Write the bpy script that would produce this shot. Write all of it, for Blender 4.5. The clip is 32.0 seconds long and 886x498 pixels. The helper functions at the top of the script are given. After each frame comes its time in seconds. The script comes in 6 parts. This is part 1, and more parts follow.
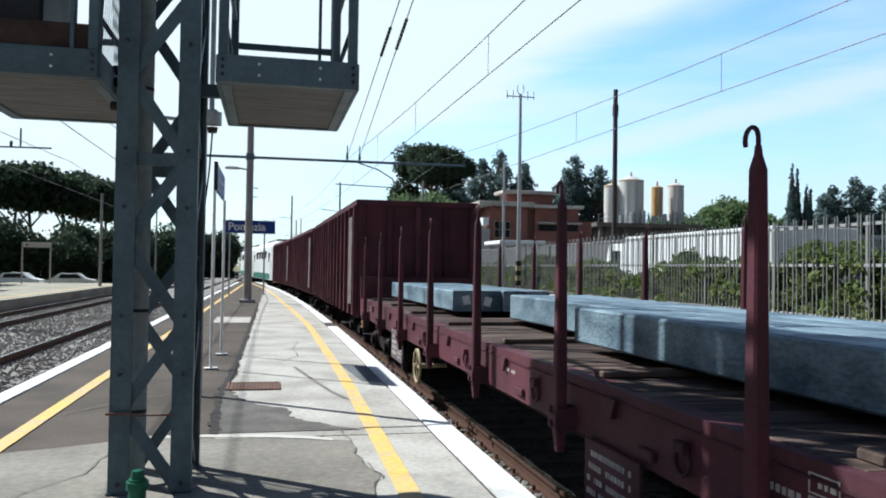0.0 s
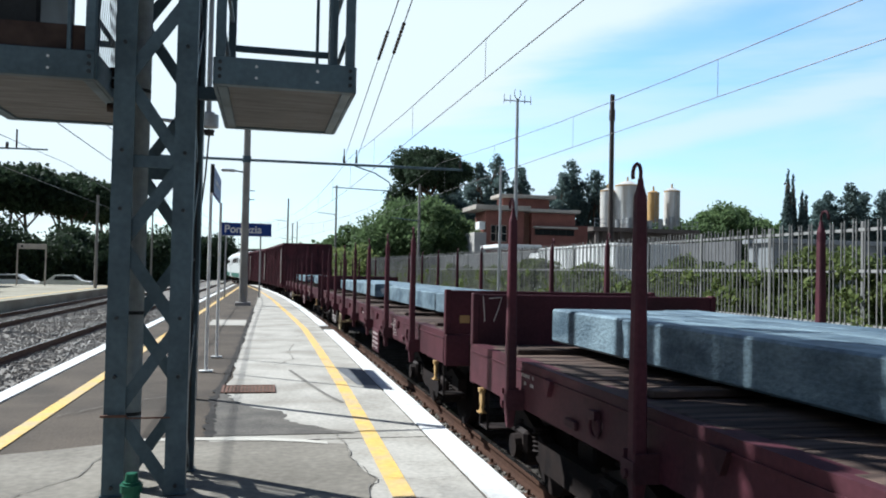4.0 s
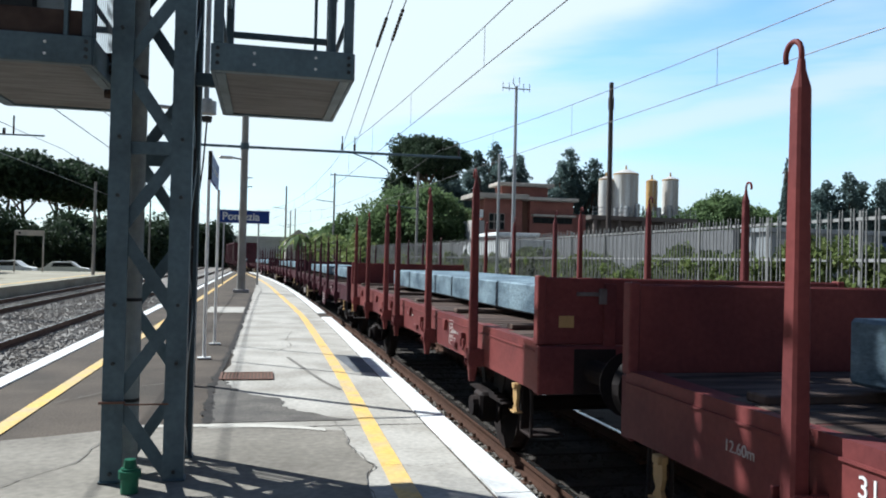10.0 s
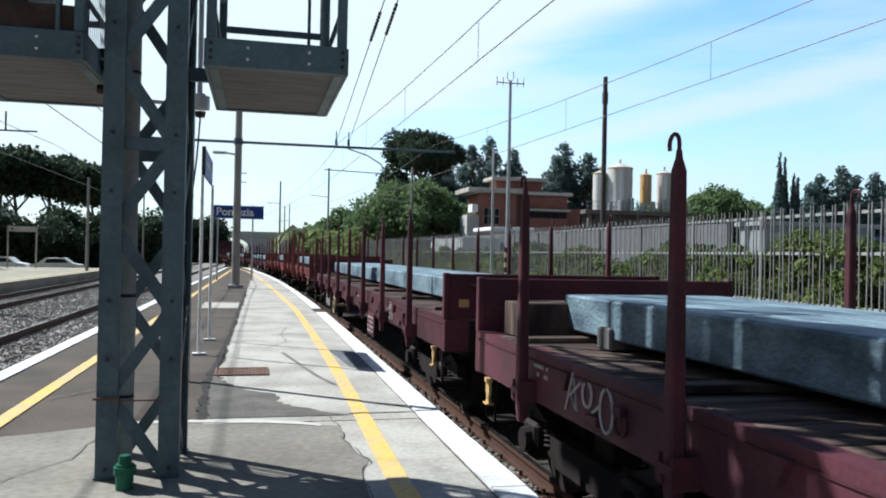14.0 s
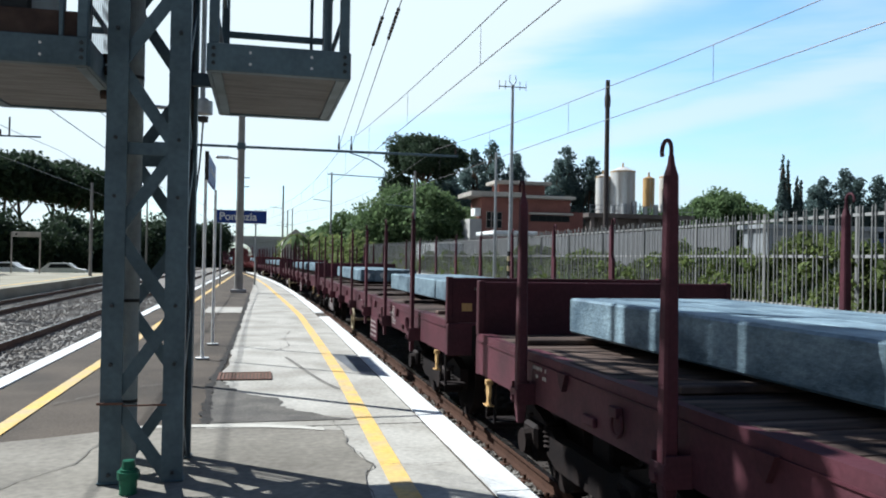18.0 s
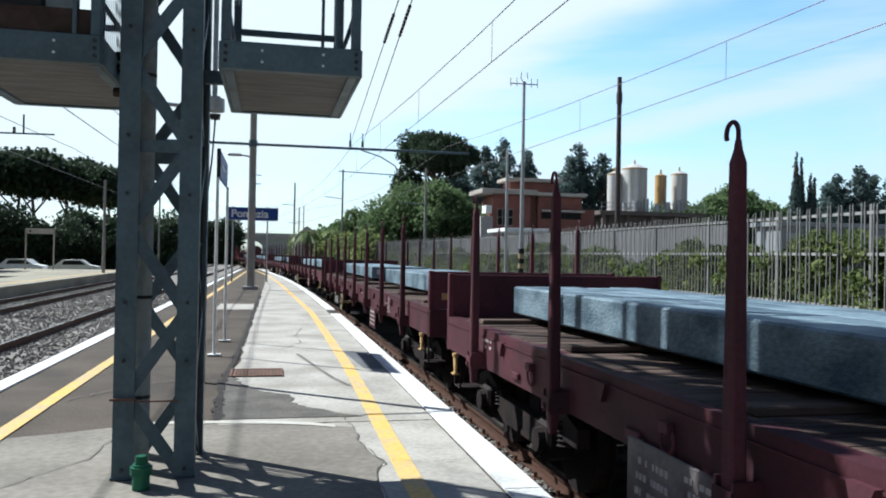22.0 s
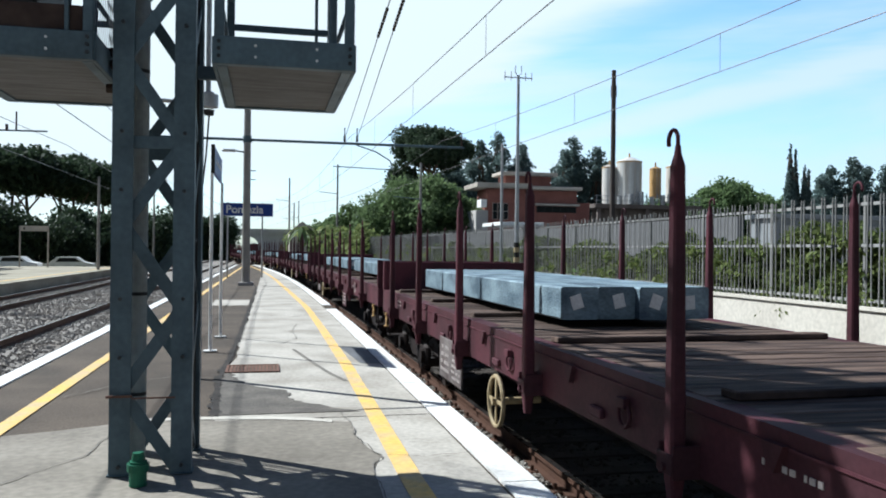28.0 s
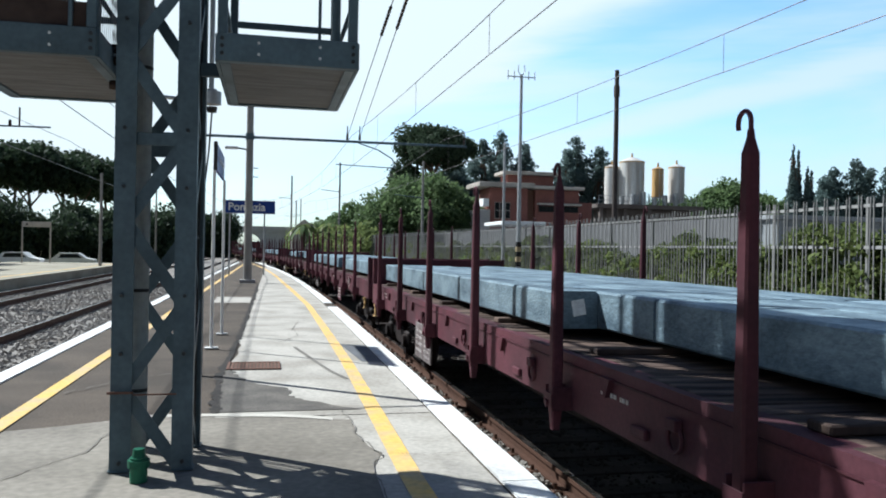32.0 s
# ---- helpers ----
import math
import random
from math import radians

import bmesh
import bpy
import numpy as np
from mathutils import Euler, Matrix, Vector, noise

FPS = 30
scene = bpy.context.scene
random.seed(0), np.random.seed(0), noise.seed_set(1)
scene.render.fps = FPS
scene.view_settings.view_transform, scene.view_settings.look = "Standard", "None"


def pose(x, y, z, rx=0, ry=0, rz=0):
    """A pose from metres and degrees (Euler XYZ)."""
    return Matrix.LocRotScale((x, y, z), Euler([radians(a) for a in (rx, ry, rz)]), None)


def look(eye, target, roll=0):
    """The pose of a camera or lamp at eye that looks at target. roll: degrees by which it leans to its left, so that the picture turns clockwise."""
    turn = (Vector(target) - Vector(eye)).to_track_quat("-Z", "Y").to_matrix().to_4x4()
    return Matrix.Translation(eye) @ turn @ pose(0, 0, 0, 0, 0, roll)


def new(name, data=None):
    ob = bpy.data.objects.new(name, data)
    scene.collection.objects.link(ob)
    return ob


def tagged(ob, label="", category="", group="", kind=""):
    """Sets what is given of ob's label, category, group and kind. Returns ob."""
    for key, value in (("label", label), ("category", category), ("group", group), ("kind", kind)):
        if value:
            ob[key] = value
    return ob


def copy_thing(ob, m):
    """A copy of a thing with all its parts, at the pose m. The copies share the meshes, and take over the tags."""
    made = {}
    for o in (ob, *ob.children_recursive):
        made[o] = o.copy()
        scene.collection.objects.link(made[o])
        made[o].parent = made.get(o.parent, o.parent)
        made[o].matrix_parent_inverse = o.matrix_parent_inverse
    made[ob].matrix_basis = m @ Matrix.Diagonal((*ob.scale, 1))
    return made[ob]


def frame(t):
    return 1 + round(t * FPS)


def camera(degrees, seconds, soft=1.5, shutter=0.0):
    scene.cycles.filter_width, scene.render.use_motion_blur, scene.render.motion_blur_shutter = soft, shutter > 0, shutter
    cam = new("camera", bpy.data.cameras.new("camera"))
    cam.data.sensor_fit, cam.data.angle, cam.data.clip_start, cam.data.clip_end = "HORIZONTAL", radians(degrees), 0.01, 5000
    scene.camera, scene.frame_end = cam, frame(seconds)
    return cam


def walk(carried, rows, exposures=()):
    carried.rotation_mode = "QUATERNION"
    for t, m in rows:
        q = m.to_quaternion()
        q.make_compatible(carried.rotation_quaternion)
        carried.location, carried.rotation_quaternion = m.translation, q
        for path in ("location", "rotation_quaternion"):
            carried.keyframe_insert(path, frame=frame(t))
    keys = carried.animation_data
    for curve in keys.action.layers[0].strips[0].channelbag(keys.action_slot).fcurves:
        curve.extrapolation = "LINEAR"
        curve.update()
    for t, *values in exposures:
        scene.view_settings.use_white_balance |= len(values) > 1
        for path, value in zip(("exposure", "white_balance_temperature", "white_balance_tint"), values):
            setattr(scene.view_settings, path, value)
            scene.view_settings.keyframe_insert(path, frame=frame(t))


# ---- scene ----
# camera stands on the island platform at eye height and sways a little in the hand
EYE = (0.0, 0.0, 1.45)
cam = camera(58.49, 32.0, soft=1.9)
LOOKS = (
    (0, -12.47, 1.40, -0.88), (0.5, -12.59, 1.70, -1.02), (1, -12.42, 1.80, -0.96), (1.5, -12.49, 1.88, -0.92), (2, -12.67, 1.97, -1.02),
    (2.5, -12.58, 2.00, -1.07), (3, -12.46, 1.92, -1.04), (3.5, -12.75, 1.77, -1.17), (5.5, -12.66, 1.56, -1.12), (6, -12.35, 1.50, -1.12),
    (6.5, -12.47, 1.43, -1.14), (7, -12.53, 1.42, -0.99), (7.5, -12.37, 1.26, -1.01), (8, -12.51, 1.27, -1.12), (8.5, -12.83, 1.28, -1.27),
    (9, -12.80, 1.06, -1.18), (9.5, -12.73, 0.90, -1.47), (10, -12.89, 0.80, -1.37), (10.5, -13.12, 0.63, -1.38), (11, -12.93, 0.54, -1.37),
    (11.5, -12.92, 0.58, -1.09), (12, -12.95, 0.55, -0.97), (12.5, -13.16, 0.53, -1.05), (13, -12.99, 0.65, -1.14), (13.5, -13.36, 0.55, -1.33),
    (14, -13.28, 0.43, -1.17), (14.5, -13.08, 0.53, -0.95), (16.5, -13.13, 0.47, -0.91), (17, -13.28, 0.50, -1.02), (17.5, -13.42, 0.58, -1.11),
    (18, -13.07, 0.71, -0.99), (18.5, -13.33, 0.57, -0.84), (19, -13.53, 0.67, -0.80), (19.5, -13.42, 0.46, -0.96), (20, -13.30, 0.31, -1.09),
    (20.5, -13.18, 0.11, -1.10), (21, -12.88, 0.24, -1.05), (21.5, -12.32, 0.72, -0.99), (22, -12.27, 0.50, -1.07), (22.5, -12.33, 0.34, -1.09),
    (23, -12.23, 0.35, -0.94), (23.5, -12.42, 0.13, -0.82), (24, -12.65, 0.00, -0.79), (24.5, -12.67, -0.10, -0.65), (25, -12.64, -0.12, -0.70),
    (25.5, -12.48, -0.12, -0.78), (27.5, -12.63, 0.06, -0.74), (28, -12.60, 0.10, -0.65), (28.5, -12.63, -0.06, -0.77), (29, -12.58, 0.01, -0.90),
    (29.5, -12.45, -0.04, -0.78), (30, -12.40, -0.16, -0.70), (30.5, -12.50, -0.25, -0.88), (31, -12.46, -0.15, -0.93), (31.5, -12.34, -0.14, -0.92),
    (32, -12.47, 0.01, -1.07),
)

walk(cam, [(t, pose(*EYE, 90 + p, r, y)) for t, y, p, r in LOOKS], exposures=((0.0, 0.60, 6050, 7.0), (32.0, 0.60, 6050, 7.0)))

# ---- daylight ----
SUN_AZ = math.atan2(-0.77, 0.63)      # from +y, negative to the west of the track
SUN_EL = radians(44)
world = bpy.data.worlds.new("sky")
scene.world = world
world.use_nodes = True
wn, wl = world.node_tree.nodes, world.node_tree.links
wn.clear()
w_out = wn.new("ShaderNodeOutputWorld")
w_bg = wn.new("ShaderNodeBackground")
w_sky = wn.new("ShaderNodeTexSky")
w_sky.sky_type = "NISHITA"
w_sky.sun_disc = False
w_sky.sun_elevation = SUN_EL
w_sky.sun_rotation = SUN_AZ
w_sky.air_density, w_sky.dust_density, w_sky.ozone_density = 1.0, 1.6, 1.5
w_co = wn.new("ShaderNodeTexCoord")
w_map = wn.new("ShaderNodeMapping")
w_map.inputs["Rotation"].default_value = (0.0, 0.12, 0.35)
w_map.inputs["Scale"].default_value = (0.8, 1.3, 5.5)
w_no = wn.new("ShaderNodeTexNoise")
w_no.inputs["Scale"].default_value = 1.5
w_no.inputs["Detail"].default_value = 8.0
w_no.inputs["Roughness"].default_value = 0.55
w_no.inputs["Distortion"].default_value = 0.5
w_ra = wn.new("ShaderNodeValToRGB")
w_ra.color_ramp.elements[0].position, w_ra.color_ramp.elements[1].position = 0.42, 0.66
# thin cloud scatters light forward: bright towards the sun, dim away from it
w_dot = wn.new("ShaderNodeVectorMath")
w_dot.operation = "DOT_PRODUCT"
w_dot.inputs[1].default_value = (math.sin(SUN_AZ) * math.cos(SUN_EL), math.cos(SUN_AZ) * math.cos(SUN_EL), math.sin(SUN_EL))
w_glow = wn.new("ShaderNodeMapRange")
w_glow.interpolation_type = "SMOOTHSTEP"
w_glow.inputs[1].default_value, w_glow.inputs[2].default_value = 0.0, 0.85
w_glow.inputs[3].default_value, w_glow.inputs[4].default_value = 0.86, 1.0
w_veil = wn.new("ShaderNodeMapRange")
w_veil.interpolation_type = "SMOOTHSTEP"
w_veil.inputs[1].default_value, w_veil.inputs[2].default_value = 0.40, 0.85
w_veil.inputs[3].default_value, w_veil.inputs[4].default_value = 0.0, 0.85
w_col = wn.new("ShaderNodeMixRGB")
w_col.blend_type = "MULTIPLY"
w_col.inputs[0].default_value = 1.0
w_col.inputs[1].default_value = (5.7, 6.4, 6.7, 1)
w_mix = wn.new("ShaderNodeMixRGB")
w_hazy = wn.new("ShaderNodeMixRGB")
w_hazy.inputs[2].default_value = (5.1, 5.75, 6.1, 1)
w_tint = wn.new("ShaderNodeMixRGB")
w_tint.blend_type = "MULTIPLY"
w_tint.inputs[0].default_value = 1.0
w_tint.inputs[2].default_value = (1.16, 1.46, 1.64, 1)
wl.new(w_co.outputs["Generated"], w_map.inputs["Vector"])
wl.new(w_co.outputs["Generated"], w_dot.inputs[0])
wl.new(w_map.outputs[0], w_no.inputs["Vector"])
wl.new(w_no.outputs["Fac"], w_ra.inputs[0])
wl.new(w_dot.outputs["Value"], w_glow.inputs[0])
wl.new(w_dot.outputs["Value"], w_veil.inputs[0])
wl.new(w_veil.outputs[0], w_hazy.inputs[0])
wl.new(w_glow.outputs[0], w_col.inputs[2])


def sky_way(az, el):
    """Direction of the sky at a bearing from +y and a height, in degrees."""
    a, e = radians(az), radians(el)
    return Vector((math.sin(a) * math.cos(e), math.cos(a) * math.cos(e), math.sin(e)))


def sky_math(op, a, b):
    m = wn.new("ShaderNodeMath")
    m.operation = op
    for i, q in enumerate((a, b)):
        if isinstance(q, float):
            m.inputs[i].default_value = q
        else:
            wl.new(q, m.inputs[i])
    return m.outputs[0]


def sky_side(p, q):
    """Signed height over the great circle through two directions, ruffled by the cloud noise."""
    d = wn.new("ShaderNodeVectorMath")
    d.operation = "DOT_PRODUCT"
    d.inputs[1].default_value = p.cross(q).normalized()
    wl.new(w_co.outputs["Generated"], d.inputs[0])
    return d.outputs["Value"]


def sky_ramp(v, lo, hi):
    m = wn.new("ShaderNodeMapRange")
    m.interpolation_type = "SMOOTHSTEP"
    m.inputs[1].default_value, m.inputs[2].default_value = lo, hi
    wl.new(v, m.inputs[0])
    return m.outputs[0]


# a broad sheet of cirrus up towards the sun, and one long streak below its edge
w_ruff = sky_math("MULTIPLY", sky_math("SUBTRACT", w_no.outputs["Fac"], 0.5), 0.22)
w_sheet = sky_ramp(sky_math("ADD", sky_side(sky_way(31, 16.2), sky_way(19.0, 12.6)), w_ruff), -0.015, 0.05)
w_dist = sky_math("ABSOLUTE", sky_math("ADD", sky_side(sky_way(42.5, 12.4), sky_way(31, 10.2)), sky_math("MULTIPLY", w_ruff, 0.6)), 0.0)
w_streak = sky_math("MULTIPLY", sky_ramp(w_dist, 0.036, 0.004), 0.7)
w_thin = sky_math("MULTIPLY", w_ra.outputs[0], 0.80)
w_cloud = sky_math("MAXIMUM", sky_math("MAXIMUM", w_sheet, w_streak), w_thin)
wl.new(w_cloud, w_mix.inputs[0])
wl.new(w_sky.outputs[0], w_tint.inputs[1])
wl.new(w_tint.outputs[0], w_hazy.inputs[1])
wl.new(w_hazy.outputs[0], w_mix.inputs[1])
wl.new(w_col.outputs[0], w_mix.inputs[2])
# the haze is bright low down and thins out towards the zenith
w_sep = wn.new("ShaderNodeSeparateXYZ")
w_hi = wn.new("ShaderNodeMapRange")
w_hi.interpolation_type = "SMOOTHSTEP"
w_hi.inputs[1].default_value, w_hi.inputs[2].default_value = 0.31, 0.50
w_hi.inputs[3].default_value, w_hi.inputs[4].default_value = 0.0, 1.0
w_deep = wn.new("ShaderNodeMixRGB")
w_deep.inputs[1].default_value, w_deep.inputs[2].default_value = (1, 1, 1, 1), (0.07, 0.11, 0.22, 1)
# and the side away from the sun is deeper
w_away = wn.new("ShaderNodeMapRange")
w_away.interpolation_type = "SMOOTHSTEP"
w_away.inputs[1].default_value, w_away.inputs[2].default_value = -0.45, 0.02
w_away.inputs[3].default_value, w_away.inputs[4].default_value = 0.12, 1.0
w_dim2 = wn.new("ShaderNodeMixRGB")
w_dim2.blend_type = "MULTIPLY"
w_dim2.inputs[0].default_value = 1.0
wl.new(w_dot.outputs["Value"], w_away.inputs[0])
w_dim = wn.new("ShaderNodeMixRGB")
w_dim.blend_type = "MULTIPLY"
w_dim.inputs[0].default_value = 1.0
wl.new(w_co.outputs["Generated"], w_sep.inputs[0])
wl.new(w_sep.outputs["Z"], w_hi.inputs[0])
wl.new(w_mix.outputs[0], w_dim.inputs[1])
wl.new(w_hi.outputs[0], w_deep.inputs[0])
wl.new(w_deep.outputs[0], w_dim.inputs[2])
wl.new(w_dim.outputs[0], w_dim2.inputs[1])
wl.new(w_away.outputs[0], w_dim2.inputs[2])
wl.new(w_dim2.outputs[0], w_bg.inputs[0])
wl.new(w_bg.outputs[0], w_out.inputs[0])
w_bg.inputs[1].default_value = 0.108
sun = new("sun", bpy.data.lights.new("sun", "SUN"))
sun.data.energy, sun.data.angle, sun.data.color = 5.0, radians(0.6), (0.97, 0.965, 0.935)
SUN_WAY = Vector((math.sin(SUN_AZ) * math.cos(SUN_EL), math.cos(SUN_AZ) * math.cos(SUN_EL), math.sin(SUN_EL)))
sun.matrix_world = look(SUN_WAY * 60, (0, 0, 0))


# ---- materials ----
def mat(name, c, rough=0.7, metal=0.0, c2=None, scale=3.0, fine=40.0, mix=0.55, bump=0.15, spread=0.12, stretch=(1, 1, 1), bdist=0.01, coat=0.0, spec=0.22, grain=0.28):
    """Two-scale procedural surface: broad stains of c2 in c, fine grain, relief, and a shade that differs from piece to piece."""
    m = bpy.data.materials.new(name)
    m.use_nodes = True
    n, l = m.node_tree.nodes, m.node_tree.links
    b = n["Principled BSDF"]
    c2 = c2 or tuple(x * 0.6 for x in c)
    co = n.new("ShaderNodeTexCoord")
    mp = n.new("ShaderNodeMapping")
    mp.inputs["Scale"].default_value = stretch
    info = n.new("ShaderNodeObjectInfo")
    add = n.new("ShaderNodeVectorMath")
    mul = n.new("ShaderNodeMath"); mul.operation = "MULTIPLY"; mul.inputs[1].default_value = 37.0
    l.new(info.outputs["Random"], mul.inputs[0])
    l.new(co.outputs["Object"], mp.inputs[0])
    l.new(mp.outputs[0], add.inputs[0]); l.new(mul.outputs[0], add.inputs[1])
    big = n.new("ShaderNodeTexNoise"); big.inputs["Scale"].default_value = scale; big.inputs["Detail"].default_value = 5
    sm = n.new("ShaderNodeTexNoise"); sm.inputs["Scale"].default_value = fine; sm.inputs["Detail"].default_value = 3
    l.new(add.outputs[0], big.inputs["Vector"]); l.new(add.outputs[0], sm.inputs["Vector"])
    ra = n.new("ShaderNodeValToRGB"); ra.color_ramp.elements[0].position, ra.color_ramp.elements[1].position = 0.38, 0.66
    l.new(big.outputs["Fac"], ra.inputs[0])
    fm = n.new("ShaderNodeMath"); fm.operation = "MULTIPLY"; fm.inputs[1].default_value = mix
    l.new(ra.outputs[0], fm.inputs[0])
    mx = n.new("ShaderNodeMixRGB"); mx.inputs[1].default_value = (*c, 1); mx.inputs[2].default_value = (*c2, 1)
    l.new(fm.outputs[0], mx.inputs[0])
    hs = n.new("ShaderNodeHueSaturation")
    v1 = n.new("ShaderNodeMapRange"); v1.inputs[3].default_value, v1.inputs[4].default_value = 1 - grain, 1 + grain
    l.new(sm.outputs["Fac"], v1.inputs[0])
    v2 = n.new("ShaderNodeMapRange"); v2.inputs[3].default_value, v2.inputs[4].default_value = 1 - spread, 1 + spread
    l.new(info.outputs["Random"], v2.inputs[0])
    vm = n.new("ShaderNodeMath"); vm.operation = "MULTIPLY"
    l.new(v1.outputs[0], vm.inputs[0]); l.new(v2.outputs[0], vm.inputs[1])
    l.new(vm.outputs[0], hs.inputs["Value"]); l.new(mx.outputs[0], hs.inputs["Color"])
    l.new(hs.outputs[0], b.inputs["Base Color"])
    rr = n.new("ShaderNodeMapRange"); rr.inputs[3].default_value, rr.inputs[4].default_value = max(rough - 0.12, 0.03), min(rough + 0.12, 1)
    l.new(big.outputs["Fac"], rr.inputs[0]); l.new(rr.outputs[0], b.inputs["Roughness"])
    b.inputs["Metallic"].default_value = metal
    b.inputs["Coat Weight"].default_value = coat
    b.inputs["Specular IOR Level"].default_value = spec
    if bump:
        bp = n.new("ShaderNodeBump"); bp.inputs["Strength"].default_value = bump; bp.inputs["Distance"].default_value = bdist
        l.new(sm.outputs["Fac"], bp.inputs["Height"]); l.new(bp.outputs[0], b.inputs["Normal"])
    return m


def leaf_mat(name, c, c2, gloss=0.15, thin=0.3):
    """Foliage: every leaf or spray has its own shade between c2 and c."""
    m = bpy.data.materials.new(name)
    m.use_nodes = True
    n, l = m.node_tree.nodes, m.node_tree.links
    b = n["Principled BSDF"]
    geo = n.new("ShaderNodeNewGeometry")
    info = n.new("ShaderNodeObjectInfo")
    mx = n.new("ShaderNodeMixRGB")
    mx.inputs[1].default_value, mx.inputs[2].default_value = (*c2, 1), (*c, 1)
    l.new(geo.outputs["Random Per Island"], mx.inputs[0])
    hs = n.new("ShaderNodeHueSaturation")
    v = n.new("ShaderNodeMapRange")
    v.inputs[3].default_value, v.inputs[4].default_value = 0.85, 1.15
    l.new(info.outputs["Random"], v.inputs[0])
    l.new(v.outputs[0], hs.inputs["Value"])
    l.new(mx.outputs[0], hs.inputs["Color"])
    l.new(hs.outputs[0], b.inputs["Base Color"])
    b.inputs["Roughness"].default_value = 0.65
    b.inputs["Specular IOR Level"].default_value = gloss
    tr = n.new("ShaderNodeBsdfTranslucent")
    l.new(hs.outputs[0], tr.inputs["Color"])
    ms = n.new("ShaderNodeMixShader")
    ms.inputs[0].default_value = thin
    l.new(b.outputs[0], ms.inputs[1])
    l.new(tr.outputs[0], ms.inputs[2])
    l.new(ms.outputs[0], n["Material Output"].inputs["Surface"])
    return m


